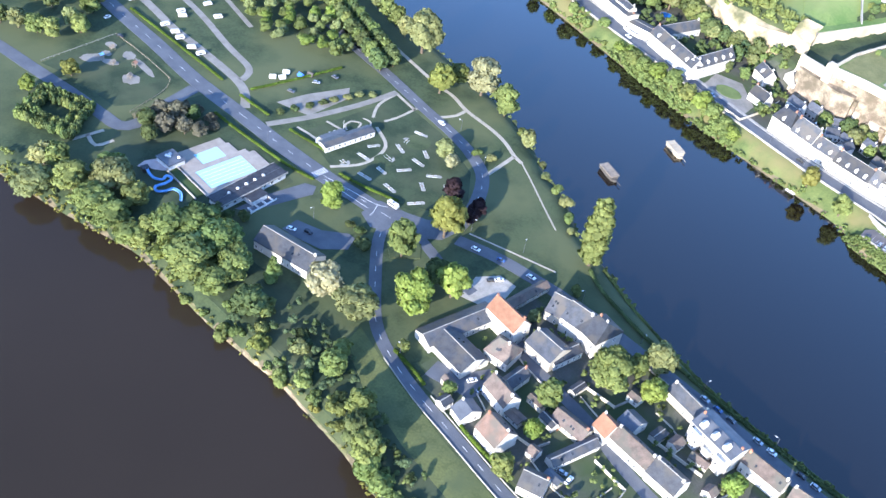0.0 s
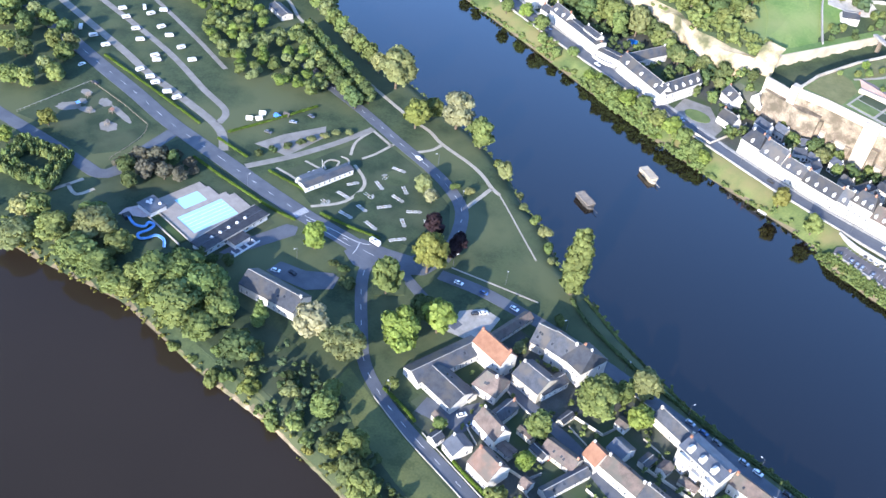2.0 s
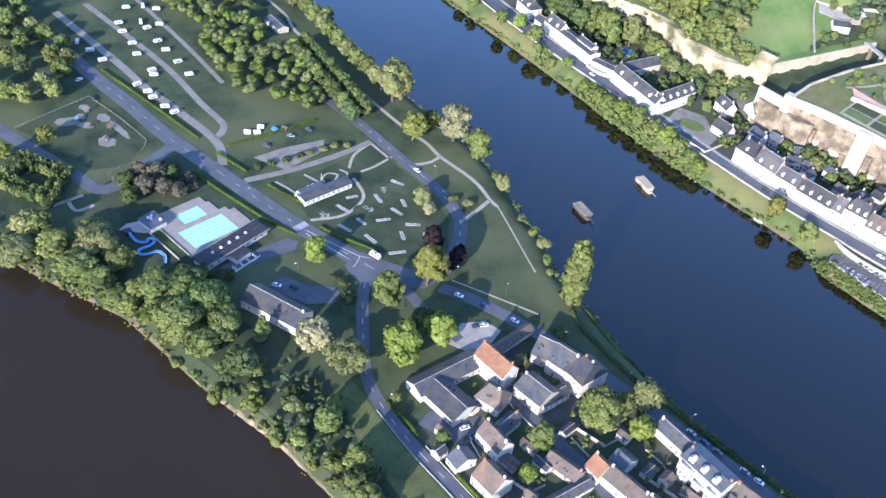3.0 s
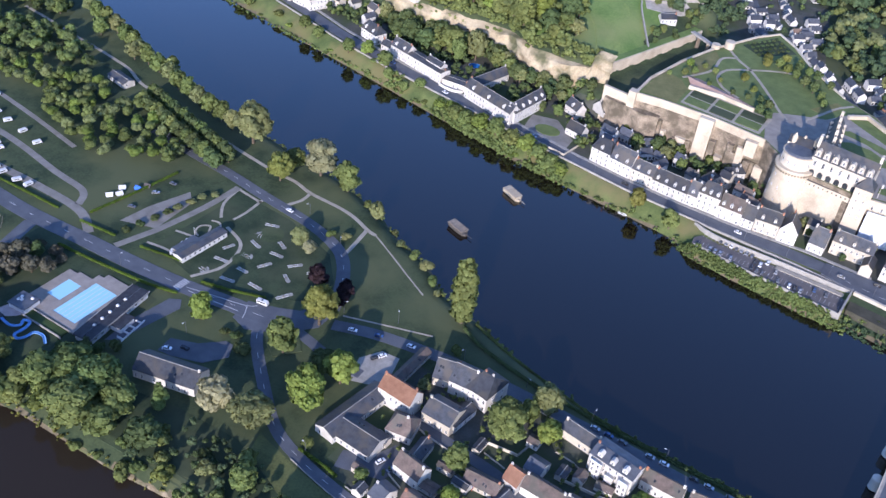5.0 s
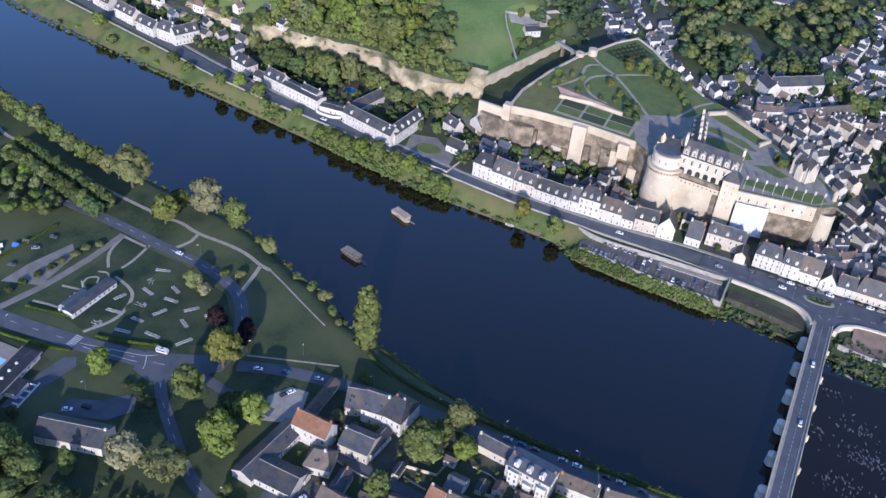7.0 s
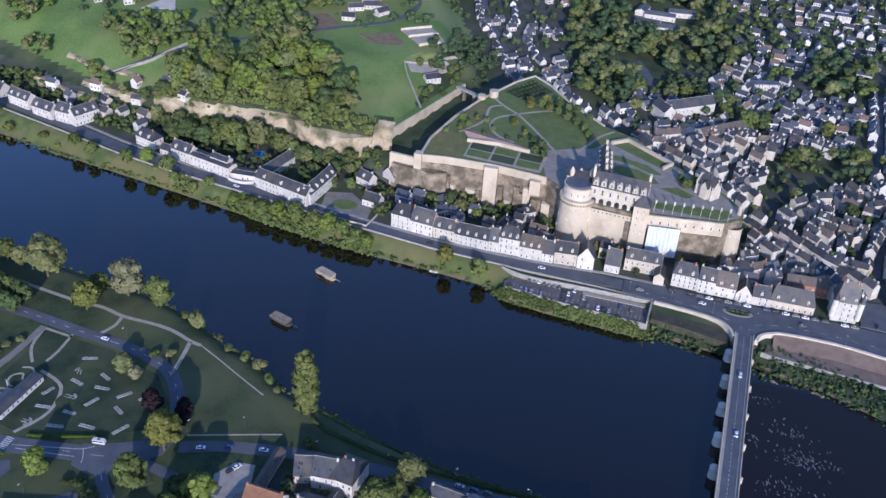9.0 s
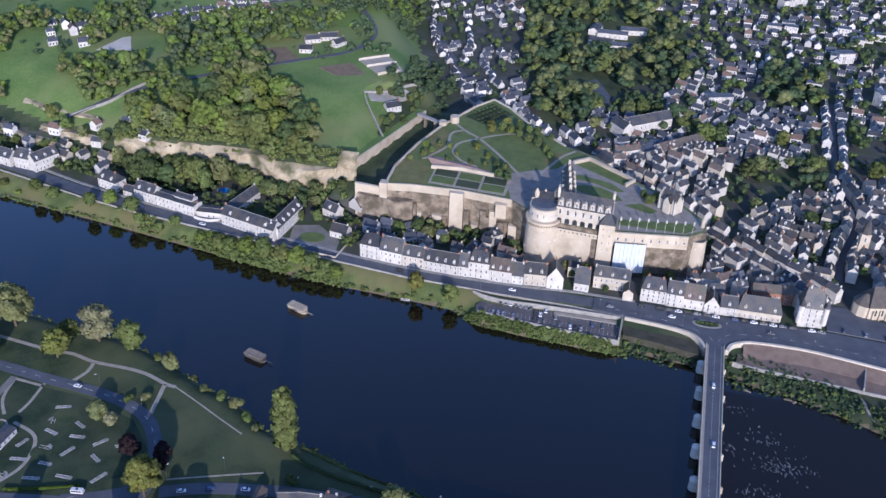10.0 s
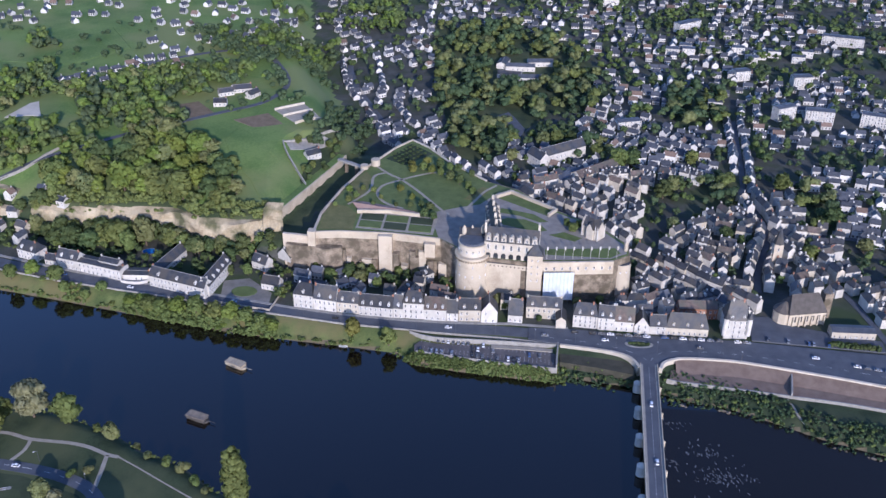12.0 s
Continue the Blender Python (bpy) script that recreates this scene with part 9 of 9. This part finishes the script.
for x in np.arange(-268, -154, 1.5):
    wide = (2.6 + 1.3 * noise.noise(Vector((x * 0.09, 2.2, 0)))) * min(1, (x + 270) / 12, (-150 - x) / 12)
    cur = []
    for k in range(6):
        y = float(shore_n(x)) - 1.6 + (wide + 2.8) * k / 5 + 0.5 * noise.noise(Vector((x * 0.3, k, 5)))
        cur.append(bm.verts.new((x, y, z_at(x, y) + (0.14 if 0 < k < 5 else -0.2) + 0.25 * noise.noise(Vector((x * 0.4, k * 0.9, 1))))))
    if prev:
        for k in range(5):
            bm.faces.new((prev[k], cur[k], cur[k + 1], prev[k + 1]))
    prev = cur
tagged(part("shore_bank", bm, BARE_BANK), "bare eroded sandy bank at the northern water edge", "river bank", kind="structure")
# a sheet of the dark lawn colour that also paints the trees' shade
undergrowth = thing("bank_meadow", "rough dark grass under the northern bank trees, their shade put into its colour", "meadow", kind="structure")
patch("grass", [(-300, 142), (-262, 143), (-230, 145), (-200, 146), (-165, 148), (-130, 150), (-110, 152), (-120, 160), (-152, 163), (-184, 169), (-210, 178), (-240, 176), (-262, 172), (-296, 168)], GRASS_DARK, undergrowth, 0.05)
thicket = [(x, y, r.uniform(1.0, 3.0)) for x, y, r in scatter([(-250, 142), (-200, 145), (-165, 147), (-125, 150), (-130, 157), (-160, 164), (-186, 170), (-212, 176), (-240, 170)], 4.8, 71) if noise.noise(Vector((x * 0.07, y * 0.07, 4))) > -0.2]
forest("bank_scrubland", thicket[::2], LEAF_TOWN, "green scrub under the northern bank trees", 90, 0.5)
forest("bank_thicket", thicket[1::2], LEAF_DARK, "dark low thicket under the northern bank trees", 90, 0.5)
FOAM = island_material("river_foam", (0.10, 0.10, 0.105), (0.24, 0.245, 0.25), 0.6, 0.2)
bm = bmesh.new()
for y0, off, n, wide, deep in ((386, 12, 16, 7, 2), (366, 26, 34, 6, 3), (348, 32, 90, 8, 4), (326, 26, 50, 9, 4), (302, 24, 30, 8, 4), (356, 8, 16, 4, 3)):
    for k in range(n):
        y = y0 + rng.gauss(0, deep)
        x = along_bridge(y) + 2 + max(2, off + rng.gauss(0, wide))
        long, thin, turn = rng.uniform(0.4, 1.5), rng.uniform(0.12, 0.36), radians(rng.gauss(100, 22))
        ring = []
        for i in range(8):
            a = i * math.pi / 4
            u, w = math.cos(a) * long * rng.uniform(0.8, 1.2), math.sin(a) * thin + 0.22 * long * math.cos(a) ** 2
            ring.append(bm.verts.new((x + u * math.cos(turn) - w * math.sin(turn), y + u * math.sin(turn) + w * math.cos(turn), 0.02)))
        top = bm.verts.new((x, y, 0.12))
        for i in range(8):
            bm.faces.new((ring[i], ring[(i + 1) % 8], top))
tagged(part("river_riffles", bm, FOAM), "pale broken riffles on the shallow water below the bridge", "riffles", kind="stuff")

# ---- small sheds and shrubs in the village gardens ----
rng = random.Random(91)
VILLAGE = [(-165, 188), (-140, 182), (-60, 178), (-20, 180), (-20, 262), (-100, 268), (-132, 266), (-168, 262), (-172, 226)]
HOUSES = [(o.location.x, o.location.y, 8.5) for o in scene.objects if o.name.startswith(("house", "school", "barn"))]
shrubs = []
vg = thing("village_yard", "dark trodden yards and gardens between the village houses", "yard", kind="structure")
patch("yard", VILLAGE, TOWN_GROUND, vg, 0.05)
for k in range(900):
    x, y = rng.uniform(-172, -20), rng.uniform(178, 268)
    if not inside(x, y, VILLAGE) or any((x - u) ** 2 + (y - v) ** 2 < r * r for u, v, r in HOUSES) or abs(y - float(np.interp(x, [-160, -93, -30], [232, 221, 214]))) < 4.5:
        continue
    if k % 12 == 0:
        L, W = rng.uniform(4, 8), rng.uniform(3, 5)
        house("shed", "small garden shed with tiled lean roof", x, y, L, W, GZ + rng.uniform(2.2, 3.4), rng.choice((0, 5, 88, 176)), rng.choice((SLATE, BROWN_TILE, ZINC, BROWN_TILE)), rng.choice((PLASTER, PLASTER_B)), 0, rng.uniform(12, 35), 0, 1, 2, 0, "f", category="shed", ends=False)
        HOUSES.append((x, y, 6))
    elif len(shrubs) < 260:
        shrubs.append((x, y, rng.uniform(0.7, 2.0)))
forest("garden_shrubs", shrubs, LEAF, "shrubs and small trees in the village gardens", 34, 0.5)
for i, (a, b) in enumerate((((-136, 196), (-118, 199)), ((-118, 199), (-116, 206)), ((-100, 214), (-84, 213)), ((-84, 213), (-82, 200)), ((-128, 238), (-112, 240)), ((-112, 240), (-110, 250)), ((-92, 240), (-70, 242)), ((-60, 236), (-58, 250)), ((-160, 246), (-152, 248)), ((-64, 206), (-40, 208)), ((-136, 226), (-135, 214)))):
    garden_wall([a, b], 1.6, (PLASTER_B, PAVING)[i % 2])

# yellow-olive grass raised in colour to stand in for sun on this strip
LANE_GRASS = material("sunny_grass", (0.055, 0.068, 0.024), (0.125, 0.135, 0.045), 0.9, 0.12, 1.0, 0.35, vary=0, c=(0.07, 0.085, 0.035), big=0.06, reach=0.16)
meadow = thing("lane_meadow", "yellow-green meadow beside the northern lane, sunlight put into its colour", "meadow", kind="structure")
patch("grass", [(-208, 186), (-182, 180.5), (-141, 174.5), (-100, 171.5), (-50, 171), (-50, 158), (-110, 157), (-150, 160), (-182, 166), (-205, 176)], LANE_GRASS, meadow, 0.06)
# ---- shallows below the bridge ----
bm = bmesh.new()
prev = None
for y in np.arange(292, 404, 4.0):
    x0 = along_bridge(y) + 1.0
    xs_ = [x0, x0 + 20, x0 + 60, x0 + 140, x0 + 260]
    cur = [bm.verts.new((x, y, 0.03)) for x in xs_]
    if prev:
        for i in range(4):
            bm.faces.new((prev[i], prev[i + 1], cur[i + 1], cur[i]))
    prev = cur
tagged(part("water_shallow", bm, WATER_SHALLOW), "brown rippled shallow river water below the bridge", "water", kind="structure")
